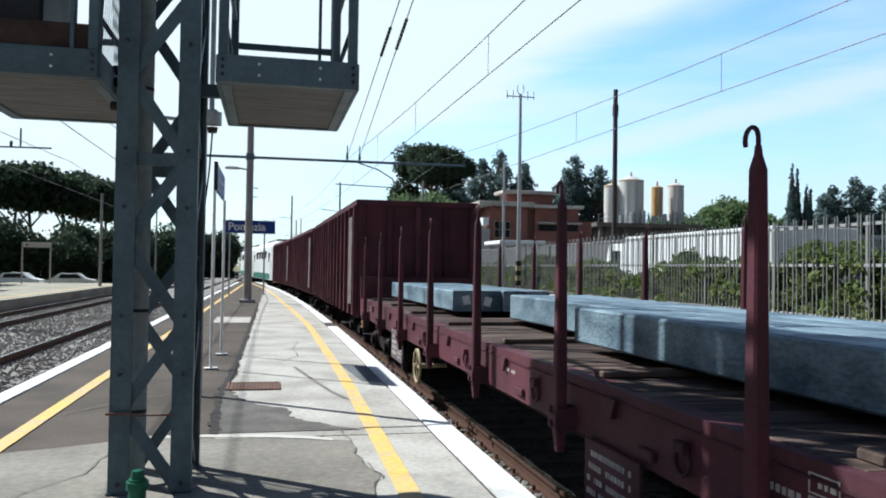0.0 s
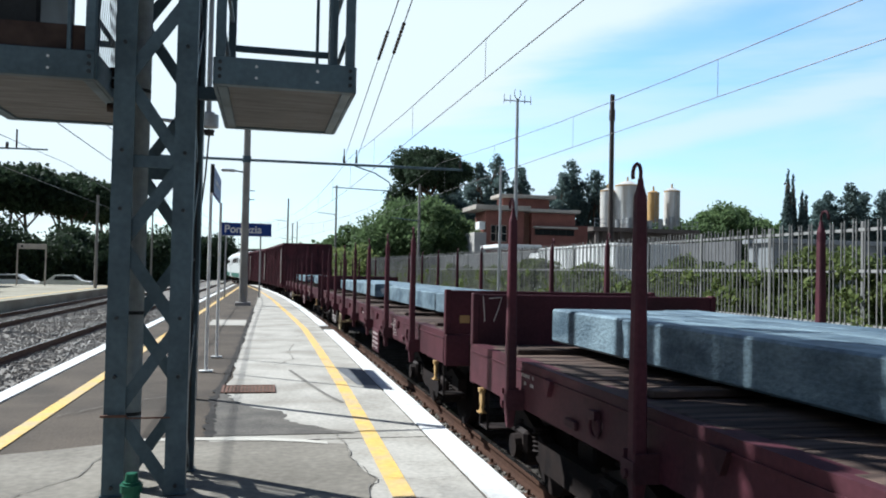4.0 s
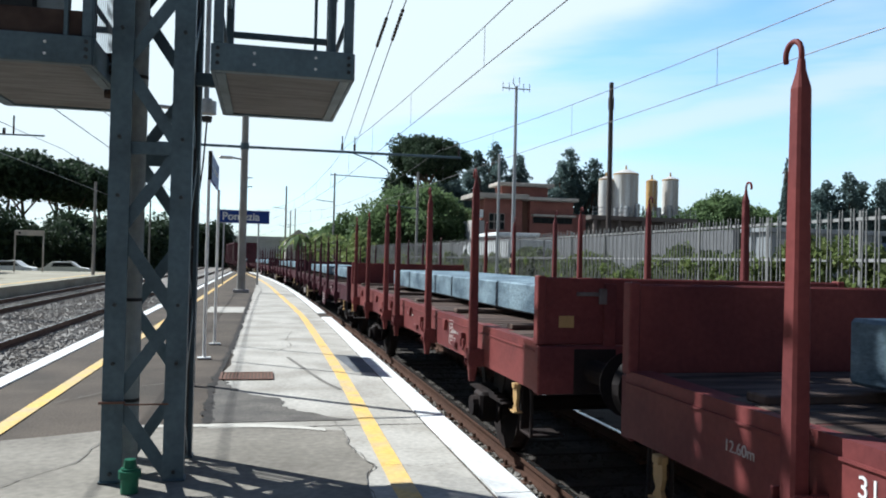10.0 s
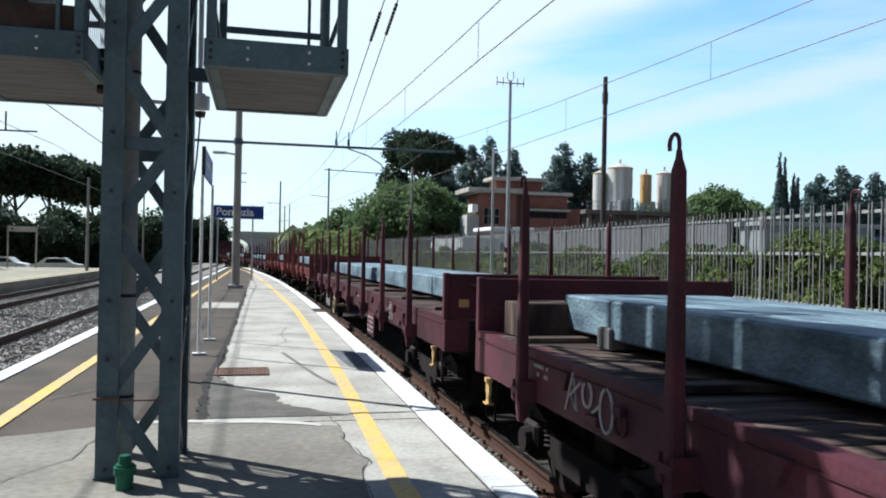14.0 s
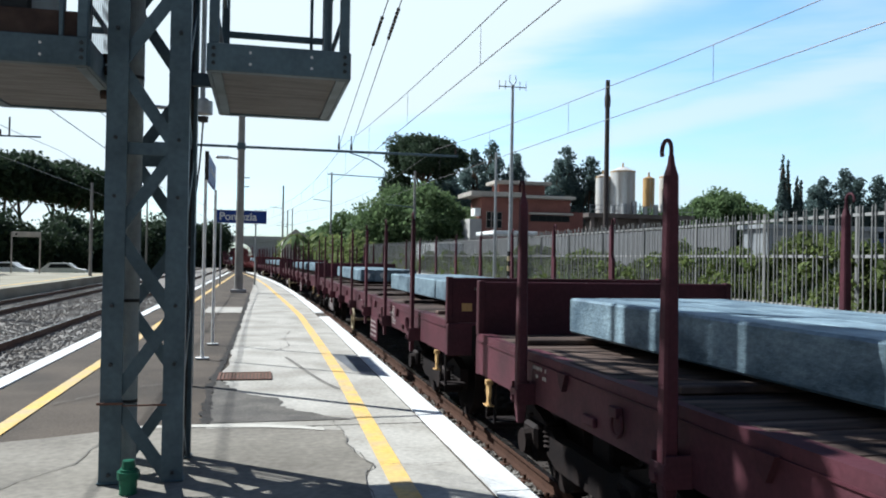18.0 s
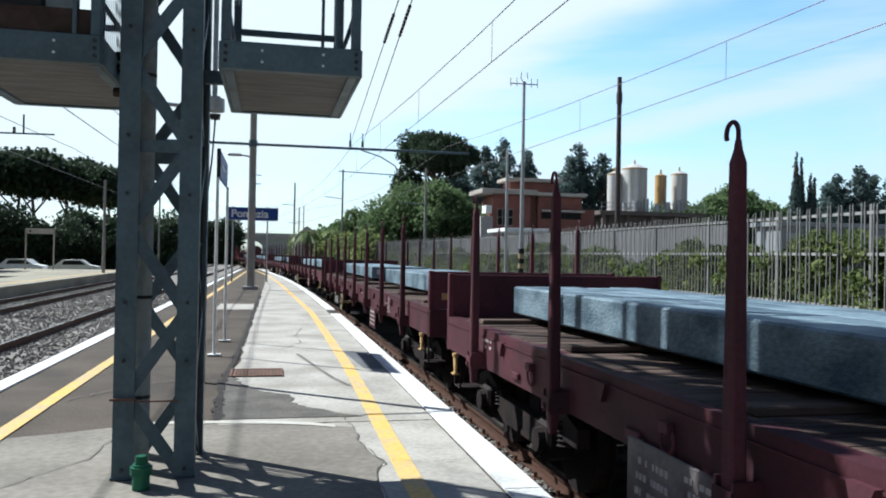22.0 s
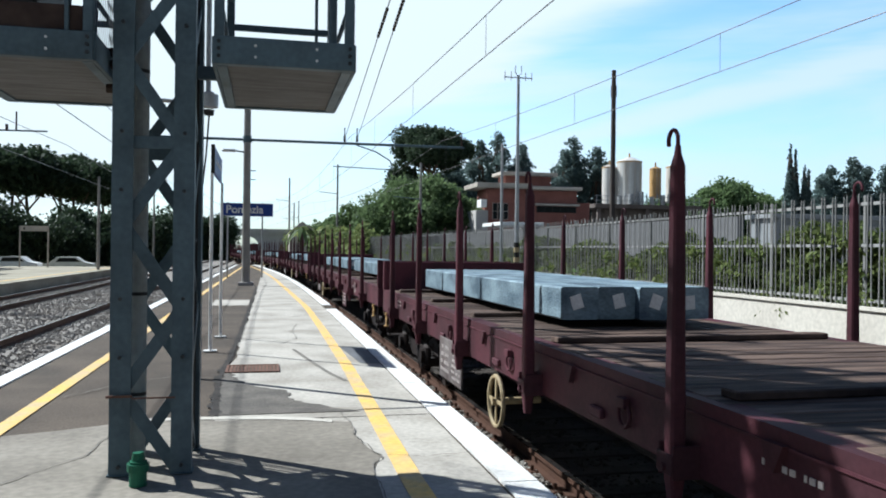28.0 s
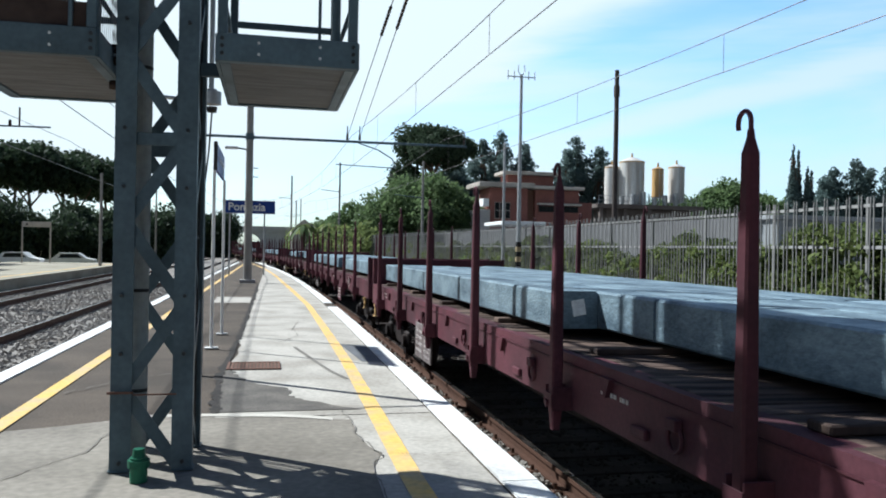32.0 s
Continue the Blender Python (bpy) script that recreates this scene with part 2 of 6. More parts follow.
M = dict(
    concrete=mat("platform_concrete", (0.43, 0.405, 0.360), 0.85, c2=(0.25, 0.228, 0.195), scale=1.3, fine=22, mix=0.75, bump=0.35, grain=0.36),
    slab=mat("stained_slab_concrete", (0.265, 0.240, 0.202), 0.85, c2=(0.150, 0.135, 0.113), scale=0.8, fine=18, mix=0.9, bump=0.3, grain=0.4),
    asphalt=mat("old_asphalt", (0.068, 0.055, 0.044), 0.9, c2=(0.130, 0.104, 0.082), scale=1.1, fine=45, mix=0.8, bump=0.6, grain=0.6),
    repair=mat("asphalt_repair", (0.095, 0.087, 0.078), 0.9, c2=(0.165, 0.150, 0.132), scale=3.0, fine=45, mix=0.8, bump=0.6, grain=0.6),
    patch=mat("asphalt_patch", (0.17, 0.18, 0.195), 0.85, c2=(0.11, 0.11, 0.115), scale=1.5, fine=70, bump=0.4),
    edge=mat("white_edge_paint", (0.82, 0.82, 0.80), 0.7, c2=(0.56, 0.55, 0.52), scale=3.0, fine=24, mix=0.6, bump=0.2),
    yellow=mat("yellow_line_paint", (0.76, 0.48, 0.13), 0.65, c2=(0.50, 0.40, 0.26), scale=3.5, fine=22, mix=0.8, bump=0.2),
    ballast=mat("ballast_stone", (0.26, 0.245, 0.225), 0.95, c2=(0.14, 0.12, 0.10), scale=1.2, fine=18, mix=0.8, bump=0.6, bdist=0.03, spread=0.35),
    # darker copy of the ballast: the shade under the train is in its colour
    oily=mat("shade_darkened_ballast", (0.075, 0.066, 0.058), 0.95, c2=(0.035, 0.030, 0.026), scale=1.2, fine=18, mix=0.8, bump=0.6, bdist=0.03, spread=0.35),
    yard=mat("grey_yard_asphalt", (0.20, 0.20, 0.20), 0.9, c2=(0.14, 0.14, 0.14), scale=0.3, fine=6),
    tankbase=mat("stained_tank_base", (0.13, 0.11, 0.10), 0.85, c2=(0.07, 0.055, 0.05), scale=1.0, fine=8),
    rail=mat("rusty_rail", (0.105, 0.057, 0.04), 0.7, 0.3, c2=(0.07, 0.04, 0.03), scale=4, fine=60),
    railtop=mat("polished_rail_head", (0.42, 0.40, 0.39), 0.28, 1.0, scale=2, fine=60, bump=0.05, c2=(0.3, 0.28, 0.27)),
    sleeper=mat("concrete_sleeper", (0.25, 0.23, 0.21), 0.9, c2=(0.14, 0.11, 0.09), scale=3, fine=40),
    # sleepers beneath the train, coloured dark to deepen the shade there
    tarred=mat("shade_darkened_sleeper", (0.06, 0.05, 0.044), 0.9, c2=(0.03, 0.025, 0.022), scale=3, fine=40),
    earth=mat("dry_ground", (0.23, 0.20, 0.13), 0.95, c2=(0.12, 0.14, 0.05), scale=0.12, fine=3.0, mix=0.8, bump=0.5, bdist=0.05),
    galv=mat("grey_painted_steel", (0.100, 0.145, 0.172), 0.5, 0.1, c2=(0.062, 0.088, 0.104), scale=4, fine=30, mix=0.6, bump=0.06),
    pale=mat("galvanised_steel", (0.45, 0.46, 0.47), 0.45, 0.5, c2=(0.32, 0.33, 0.34), scale=5, fine=40, bump=0.05),
    conduit=mat("pale_grey_pipe", (0.30, 0.325, 0.32), 0.6, c2=(0.22, 0.24, 0.24), scale=2.0, fine=20, bump=0.05),
    bolt=mat("dark_bolt", (0.06, 0.065, 0.07), 0.5, 0.6),
    ply=mat("weathered_plywood", (0.17, 0.168, 0.165), 0.85, c2=(0.10, 0.095, 0.09), scale=2.5, fine=18, stretch=(1, 6, 1), mix=0.7, bump=0.2),
    dark=mat("dark_housing", (0.025, 0.026, 0.028), 0.5, c2=(0.04, 0.035, 0.03)),
    green=mat("green_plastic", (0.02, 0.13, 0.075), 0.45, c2=(0.015, 0.08, 0.05)),
    maroon=mat("oxide_red_wagon_paint", (0.094, 0.032, 0.042), 0.65, 0.0, c2=(0.050, 0.025, 0.030), scale=1.6, fine=34, mix=0.8, bump=0.12, spread=0.22, spec=0.1),
    red=mat("bright_oxide_wagon_paint", (0.180, 0.048, 0.045), 0.6, 0.0, c2=(0.085, 0.026, 0.030), scale=1.5, fine=30, mix=0.7, bump=0.1, spread=0.15, spec=0.12),
    deck=mat("worn_deck_timber", (0.125, 0.086, 0.068), 0.9, c2=(0.018, 0.012, 0.012), scale=1.4, fine=16, stretch=(1, 8, 1), mix=0.95, bump=0.35, spread=0.35),
    under=mat("grimy_running_gear", (0.017, 0.013, 0.013), 0.75, 0.2, c2=(0.038, 0.025, 0.021), scale=5, fine=40),
    cream=mat("cream_handwheel_paint", (0.40, 0.32, 0.19), 0.6, c2=(0.22, 0.16, 0.10), scale=8),
    bloom=mat("blue_grey_steel_skin", (0.218, 0.296, 0.342), 0.55, 0.1, c2=(0.050, 0.082, 0.114), scale=2.2, fine=26, stretch=(1, 0.8, 1.6), mix=0.85, bump=0.42, grain=0.5, bdist=0.02, spread=0.16, spec=0.2),
    shedpaint=mat("dull_white_cladding", (0.26, 0.275, 0.285), 0.7, c2=(0.19, 0.195, 0.20), scale=0.8, fine=8, bump=0),
    white=mat("white_label", (0.75, 0.76, 0.75), 0.6, c2=(0.6, 0.6, 0.6), bump=0),
    chalk=mat("chalk_marks", (0.50, 0.45, 0.43), 0.9, c2=(0.3, 0.26, 0.25), scale=20, fine=120, bump=0),
    board=mat("grey_data_board", (0.17, 0.15, 0.145), 0.7, c2=(0.075, 0.05, 0.048), scale=4, fine=30, mix=0.8),
    pole=mat("concrete_pole", (0.27, 0.26, 0.245), 0.85, c2=(0.19, 0.18, 0.17), scale=2, fine=30),
    brownpole=mat("rusted_pole", (0.062, 0.05, 0.046), 0.75, c2=(0.045, 0.034, 0.03), scale=1.5),
    wire=mat("copper_wire", (0.16, 0.15, 0.15), 0.5, 0.6, bump=0),
    ceram=mat("brown_insulator", (0.035, 0.022, 0.018), 0.25, bump=0),
    blue=mat("station_sign_blue", (0.016, 0.05, 0.24), 0.4, c2=(0.015, 0.045, 0.24), bump=0),
    brick=mat("brick_facade", (0.275, 0.118, 0.098), 0.85, c2=(0.20, 0.085, 0.075), scale=1.2, fine=12, bump=0.2),
    fascia=mat("pale_roof_fascia", (0.46, 0.42, 0.37), 0.8, c2=(0.30, 0.27, 0.24), scale=1.0, fine=12),
    stucco=mat("grey_stucco", (0.42, 0.40, 0.38), 0.9, c2=(0.33, 0.32, 0.31), scale=0.8, fine=12),
    sandy=mat("sandy_platform", (0.40, 0.37, 0.29), 0.9, c2=(0.26, 0.235, 0.18), scale=0.5, fine=9, mix=0.8, bump=0.2),
    yardwall=mat("dark_grey_wall", (0.135, 0.137, 0.142), 0.9, c2=(0.105, 0.105, 0.108), scale=0.4, fine=5, bump=0.1),
    glass=mat("dark_window_glass", (0.015, 0.018, 0.02), 0.12, bump=0),
    tank=mat("white_tank_steel", (0.66, 0.66, 0.64), 0.45, 0.1, c2=(0.46, 0.38, 0.30), scale=0.7, fine=6, stretch=(3, 3, 0.4), mix=0.6, bump=0.05),
    ochre=mat("ochre_tank_steel", (0.46, 0.29, 0.12), 0.55, c2=(0.40, 0.25, 0.12), scale=0.8, stretch=(3, 3, 0.4), bump=0.05),
    fence=mat("galvanised_fence", (0.215, 0.215, 0.21), 0.6, 0.1, c2=(0.15, 0.148, 0.143), scale=3, fine=30, bump=0.05),
    fencerail=mat("pale_fence_rail", (0.36, 0.36, 0.35), 0.6, 0.1, c2=(0.28, 0.28, 0.27), bump=0.05),
    kerbwall=mat("pale_concrete_wall", (0.56, 0.53, 0.47), 0.85, c2=(0.42, 0.39, 0.34), scale=1.0, fine=14, bump=0.2),
    bark=mat("bark", (0.11, 0.08, 0.06), 0.95, c2=(0.06, 0.045, 0.035), scale=3, fine=12, stretch=(1, 1, 0.3), bump=0.4, bdist=0.05),
    pine=leaf_mat("pine_needles", (0.062, 0.092, 0.052), (0.028, 0.046, 0.028)),
    leaf=leaf_mat("broad_leaves", (0.185, 0.262, 0.118), (0.100, 0.155, 0.070), thin=0.5),
    conifer=leaf_mat("conifer_needles", (0.145, 0.200, 0.188), (0.085, 0.125, 0.120), thin=0.5),
    weed=leaf_mat("fresh_weeds", (0.24, 0.285, 0.105), (0.11, 0.155, 0.055), thin=0.45),
    loco=mat("white_loco_paint", (0.62, 0.64, 0.63), 0.4, c2=(0.50, 0.52, 0.52), scale=0.8, bump=0),
    locogreen=mat("green_loco_paint", (0.03, 0.16, 0.12), 0.4, bump=0),
    bridge=mat("far_bridge_concrete", (0.42, 0.43, 0.44), 0.85, c2=(0.34, 0.35, 0.36), scale=0.3, fine=3),
    rusty=mat("rusted_grate", (0.17, 0.092, 0.068), 0.85, c2=(0.12, 0.065, 0.05), scale=8),
    faded=mat("faded_blue_cladding", (0.10, 0.14, 0.24), 0.6, c2=(0.07, 0.09, 0.15), scale=1.0, bump=0),
    seam=mat("black_seam", (0.035, 0.032, 0.03), 0.95, c2=(0.07, 0.06, 0.055), scale=6, bump=0.4),
    crack=mat("dark_crack", (0.20, 0.185, 0.165), 0.95, bump=0),
    band=mat("black_band", (0.02, 0.02, 0.02), 0.6, bump=0),
)


# ---- mesh building ----
class G:
    """A growing mesh: boxes with bevelled edges, tubes, rings and loose faces."""
    def __init__(self):
        self.v, self.f = [], []

    def box(self, x0, x1, y0, y1, z0, z1, b=0.0):
        o = len(self.v)
        if b <= 0:
            self.v += [(x, y, z) for x in (x0, x1) for y in (y0, y1) for z in (z0, z1)]
            self.f += [tuple(o + i for i in q) for q in ((0, 1, 3, 2), (4, 6, 7, 5), (0, 4, 5, 1), (2, 3, 7, 6), (0, 2, 6, 4), (1, 5, 7, 3))]
            return self
        b = min(b, (x1 - x0) / 2.2, (y1 - y0) / 2.2, (z1 - z0) / 2.2)
        idx = {}
        for i, (x, sx) in enumerate(((x0, 1), (x1, -1))):
            for j, (y, sy) in enumerate(((y0, 1), (y1, -1))):
                for k, (z, sz) in enumerate(((z0, 1), (z1, -1))):
                    for a in range(3):
                        p = [x + sx * b * (a != 0), y + sy * b * (a != 1), z + sz * b * (a != 2)]
                        idx[i, j, k, a] = len(self.v)
                        self.v.append(tuple(p))
        q = self.f
        for s in (0, 1):
            w = ((0, 0), (0, 1), (1, 1), (1, 0))
            for a in range(3):
                loop = []
                for u, t in w:
                    c = [0, 0, 0]; c[a] = s; c[(a + 1) % 3] = u; c[(a + 2) % 3] = t
                    loop.append(idx[(*c, a)])
                q.append(tuple(loop if s == 0 else loop[::-1]))
        for a in range(3):
            b1, c1 = (a + 1) % 3, (a + 2) % 3
            for s in (0, 1):
                for t in (0, 1):
                    lo = [0, 0, 0]; lo[b1], lo[c1] = s, t
                    hi = lo[:]; hi[a] = 1
                    loop = (idx[(*lo, b1)], idx[(*hi, b1)], idx[(*hi, c1)], idx[(*lo, c1)])
                    q.append(loop if (s == t) else loop[::-1])
        for i in (0, 1):
            for j in (0, 1):
                for k in (0, 1):
                    tri = (idx[i, j, k, 0], idx[i, j, k, 1], idx[i, j, k, 2])
                    q.append(tri if (i + j + k) % 2 == 0 else tri[::-1])
        return self

    def tube(self, p0, p1, r0, r1=None, n=10, caps=True):
        r1 = r0 if r1 is None else r1
        p0, p1 = Vector(p0), Vector(p1)
        d = (p1 - p0).normalized()
        u = d.orthogonal().normalized()
        w = d.cross(u)
        o = len(self.v)
        for p, r in ((p0, r0), (p1, r1)):
            for i in range(n):
                a = 2 * math.pi * i / n
                self.v.append(tuple(p + (u * math.cos(a) + w * math.sin(a)) * r))
        for i in range(n):
            j = (i + 1) % n
            self.f.append((o + i, o + j, o + n + j, o + n + i))
        if caps:
            self.f.append(tuple(o + i for i in range(n))[::-1])
            self.f.append(tuple(o + n + i for i in range(n)))
        return self

    def path(self, pts, r, n=8):
        """One bent tube through the points."""
        pts = [Vector(p) for p in pts]
        o, m = len(self.v), len(pts)
        u = None
        for i, p in enumerate(pts):
            d = (pts[min(i + 1, m - 1)] - pts[max(i - 1, 0)]).normalized()
            u = d.orthogonal() if u is None else u - d * u.dot(d)
            u.normalize()
            w = d.cross(u)
            for k in range(n):
                a = 2 * math.pi * k / n
                self.v.append(tuple(p + (u * math.cos(a) + w * math.sin(a)) * r))
        for i in range(m - 1):
            for k in range(n):
                j = (k + 1) % n
                self.f.append((o + i * n + k, o + i * n + j, o + i * n + n + j, o + i * n + n + k))
        self.f.append(tuple(o + k for k in range(n))[::-1])
        self.f.append(tuple(o + (m - 1) * n + k for k in range(n)))
        return self

    def beam(self, p0, p1, w, h, side=(1, 0, 0)):
        """A flat bar from p0 to p1: w across in the direction side, h in the other."""
        p0, p1 = Vector(p0), Vector(p1)
        d = (p1 - p0).normalized()
        s = Vector(side)
        s = (s - d * s.dot(d)).normalized()
        t = d.cross(s)
        o = len(self.v)
        for p in (p0, p1):
            for a, b in ((-1, -1), (1, -1), (1, 1), (-1, 1)):
                self.v.append(tuple(p + s * a * w / 2 + t * b * h / 2))
        self.f += [tuple(o + i for i in q) for q in ((3, 2, 1, 0), (4, 5, 6, 7), (0, 1, 5, 4), (1, 2, 6, 5), (2, 3, 7, 6), (3, 0, 4, 7))]
        return self

    def torus(self, c, axis, R, r, n=24, k=6):
        d = Vector(axis).normalized()
        u = d.orthogonal().normalized()
        w = d.cross(u)
        o = len(self.v)
        c = Vector(c)
        for i in range(n):
            a = 2 * math.pi * i / n
            e = u * math.cos(a) + w * math.sin(a)
            for j in range(k):
                b = 2 * math.pi * j / k
                self.v.append(tuple(c + e * (R + r * math.cos(b)) + d * r * math.sin(b)))
        for i in range(n):
            for j in range(k):
                self.f.append((o + i * k + j, o + ((i + 1) % n) * k + j, o + ((i + 1) % n) * k + (j + 1) % k, o + i * k + (j + 1) % k))
        return self

    def poly(self, pts):
        o = len(self.v)
        self.v += [tuple(p) for p in pts]
        self.f.append(tuple(range(o, o + len(pts))))
        return self

    def extrude(self, outline, axis, a, b):
        """A closed outline of (u, v) pairs drawn out along an axis from a to b."""
        o, n = len(self.v), len(outline)
        for h in (a, b):
            for u, v in outline:
                self.v.append({"x": (h, u, v), "y": (u, h, v), "z": (u, v, h)}[axis])
        self.f.append(tuple(o + i for i in range(n)))
        self.f.append(tuple(o + n + i for i in range(n))[::-1])
        for i in range(n):
            j = (i + 1) % n
            self.f.append((o + i, o + n + i, o + n + j, o + j))
        return self


def mesh_of(name, g, material, smooth=False):
    me = bpy.data.meshes.new(name)
    me.from_pydata(g.v, [], g.f)
    me.materials.append(material)
    bm = bmesh.new()
    bm.from_mesh(me)
    bmesh.ops.recalc_face_normals(bm, faces=bm.faces)
    bm.to_mesh(me)
    bm.free()
    if smooth:
        me.shade_smooth()
    return me


def part(name, g, material, parent=None, label="", smooth=False, at=None):
    me = g if isinstance(g, bpy.types.Mesh) else mesh_of(name, g, material, smooth)
    ob = new(name, me)
    if parent is not None:
        ob.parent = parent
    if at is not None:
        ob.matrix_basis = at
    if label:
        ob["label"] = label
    return ob


def thing(name, label, category, at=None, group="", kind=""):
    ob = new(name)
    ob.empty_display_size = 0.2
    if at is not None:
        ob.matrix_basis = at
    return tagged(ob, label, category, group, kind)


def lettering(name, text, size, material, parent, at, bold=0.0):
    cu = bpy.data.curves.new(name, "FONT")
    cu.body, cu.size, cu.extrude, cu.align_x, cu.align_y = text, size, 0.002, "CENTER", "CENTER"
    cu.offset = bold
    tmp = new(name + "_curve", cu)
    me = bpy.data.meshes.new_from_object(tmp.evaluated_get(bpy.context.evaluated_depsgraph_get()))
    bpy.data.objects.remove(tmp)
    me.materials.clear()
    me.materials.append(material)
    ob = new(name, me)
    ob.parent, ob.matrix_basis = parent, at
    return ob


# ---- the line of the track ----
RAIL = -0.50                       # top of rail below the platform
TRACK, TRACK2, LEFT1, LEFT2 = 3.36, 7.25, -4.55, -9.1
STEP = 0.25
ss = np.arange(-330.0, 720.0, STEP)
hh = np.interp(ss, [-900, 9, 30, 66, 98, 150, 900], [0, 0, 0.030, 0.0946, 0.0946, 0, 0])
i0 = int(np.argmin(abs(ss)))
xx = -np.cumsum(np.sin(hh)) * STEP
xx = xx - xx[i0] + TRACK
yy = np.cumsum(np.cos(hh)) * STEP
yy = yy - yy[i0] + 4.5


def on_track(s, off=0.0):
    """Place and heading at the distance s along the train's track, off metres to its right."""
    h = float(np.interp(s, ss, hh))
    return float(np.interp(s, ss, xx)) + off * math.cos(h), float(np.interp(s, ss, yy)) + off * math.sin(h), h


def along(y, off):
    """x of the line that runs off metres right of the curving track, at y."""
    s = float(np.interp(y, yy, ss))
    return on_track(s, off)[0]


def ribbon(g, line, y0, y1, off0, off1, z, step=2.0, z1=None, depth=0.0):
    """A strip between two offsets of a line x = line(y, off)."""
    n = max(1, int((y1 - y0) / step))
    z1 = z if z1 is None else z1
    o = len(g.v)
    for i in range(n + 1):
        y = y0 + (y1 - y0) * i / n
        a, b = line(y, off0), line(y, off1)
        g.v += [(a, y, z), (b, y, z1)]
        if depth:
            g.v += [(b, y, z1 - depth), (a, y, z - depth)]
    k = 4 if depth else 2
    for i in range(n):
        p = o + i * k
        for j in range(k if depth else 1):
            j2 = (j + 1) % k
            g.f.append((p + j, p + j2, p + k + j2, p + k + j))
    if depth:
        g.f.append(tuple(o + j for j in range(k))[::-1])
        g.f.append(tuple(o + n * k + j for j in range(k)))
    return g


def straight(y, off):
    return off


# ---- ground, tracks, platforms ----
def structure(name, g, material, label, category, smooth=False):
    return tagged(part(name, g, material, None, label, smooth), label, category, kind="structure")


g = G()
N = 60
xs_ = [-1500, -700, -300, -160] + list(np.linspace(-100, 100, 41)) + [160, 300, 700, 1500]
ys_ = [-1500, -600, -200] + list(np.linspace(-60, 320, 77)) + [450, 800, 1600, 3000]
for yv in ys_:
    for xv in xs_:
        far = max(0.0, (abs(xv - 0) - 14) / 40)
        g.v.append((xv, yv, -0.86 + 0.05 * noise.noise(Vector((xv * 0.2, yv * 0.2, 0))) * min(1, far * 3)))
for j in range(len(ys_) - 1):
    for i in range(len(xs_) - 1):
        a = j * len(xs_) + i
        g.f.append((a, a + 1, a + len(xs_) + 1, a + len(xs_)))
structure("ground", g, M["earth"], "dry earth and patchy grass round the railway", "ground", True)

g = G()
ribbon(g, straight, -60, 300, -10.8, -2.8, -0.675, 3.0)
structure("ballast_bed", g, M["ballast"], "grey-brown crushed stone ballast under the tracks", "ballast")
g = G()
ribbon(g, along, -60, 300, -1.85, 5.4, -0.68, 3.0)
structure("ballast_bed", g, M["oily"], "ballast under the train's track, coloured dark for its shade", "ballast")


def stones(name, count, place, size, seed, label, m="ballast"):
    rnd = random.Random(seed)
    g = G()
    base = [(1, 0, 0), (-1, 0, 0), (0, 1, 0), (0, -1, 0), (0, 0, 1), (0, 0, -1)]
    tris = ((0, 2, 4), (2, 1, 4), (1, 3, 4), (3, 0, 4), (2, 0, 5), (1, 2, 5), (3, 1, 5), (0, 3, 5))
    for _ in range(count):
        x, y, z = place(rnd)
        a, o = rnd.random() * 6.28, len(g.v)
        ca, sa = math.cos(a), math.sin(a)
        sx, sy, sz = (size * rnd.uniform(0.6, 1.5) for _ in range(3))
        tx, ty = rnd.uniform(-0.5, 0.5), rnd.uniform(-0.5, 0.5)
        for px, py, pz in base:
            px, py, pz = px * sx, py * sy, pz * sz * 0.8 + px * tx * size + py * ty * size
            g.v.append((x + px * ca - py * sa, y + px * sa + py * ca, z + pz))
        g.f += [tuple(o + i for i in t) for t in tris]
    me = bpy.data.meshes.new(name)
    me.from_pydata(g.v, [], g.f)
    me.materials.append(M[m])
    return tagged(new(name, me), label, "ballast", kind="stuff")


stones("ballast_stones", 11000, lambda r: ((lambda y: (along(y, 0) + r.uniform(-1.72, -0.82), y, -0.665 + 0.02 * r.random()))(1.5 + 30 * r.random() ** 1.5)), 0.028, 3, "loose ballast stones beside the near rail")
stones("ballast_stones", 4000, lambda r: ((lambda y: (along(y, 0) + r.uniform(-0.7, 0.7), y, -0.68))(1.5 + 20 * r.random() ** 1.5)), 0.028, 6, "ballast stones between the rails, coloured dark for shade", "oily")
stones("ballast_stones", 24000, lambda r: (r.uniform(-10.6, -3.0), 8 + 44 * r.random() ** 1.4, -0.665), 0.038, 4, "loose grey ballast between the far tracks")


def rail_pair(line, centre, y0, y1, name_label):
    for side in (-1, 1):
        c = centre + side * 0.753
        web = G()
        ribbon(web, line, y0, y1, c - 0.035, c + 0.035, RAIL - 0.004, 2.0, depth=0.035)
        ribbon(web, line, y0, y1, c - 0.009, c + 0.009, RAIL - 0.035, 2.0, depth=0.10)
        ribbon(web, line, y0, y1, c - 0.07, c + 0.07, RAIL - 0.13, 2.0, depth=0.03)
        rail = structure("rail", web, M["rail"], name_label, "rail")
        top = G()
        ribbon(top, line, y0, y1, c - 0.028, c + 0.028, RAIL, 2.0)
        part("running_surface", top, M["railtop"], rail, "polished running surface")


def line_from_track(y, off):
    return along(y, off)


rail_pair(line_from_track, 0.0, -30, 240, "rusty steel rail with a polished head")
rail_pair(line_from_track, TRACK2 - TRACK, -30, 120, "rusty steel rail with a polished head")
rail_pair(straight, LEFT1, -30, 330, "rusty steel rail with a polished head")
rail_pair(straight, LEFT2, -30, 330, "rusty steel rail with a polished head")

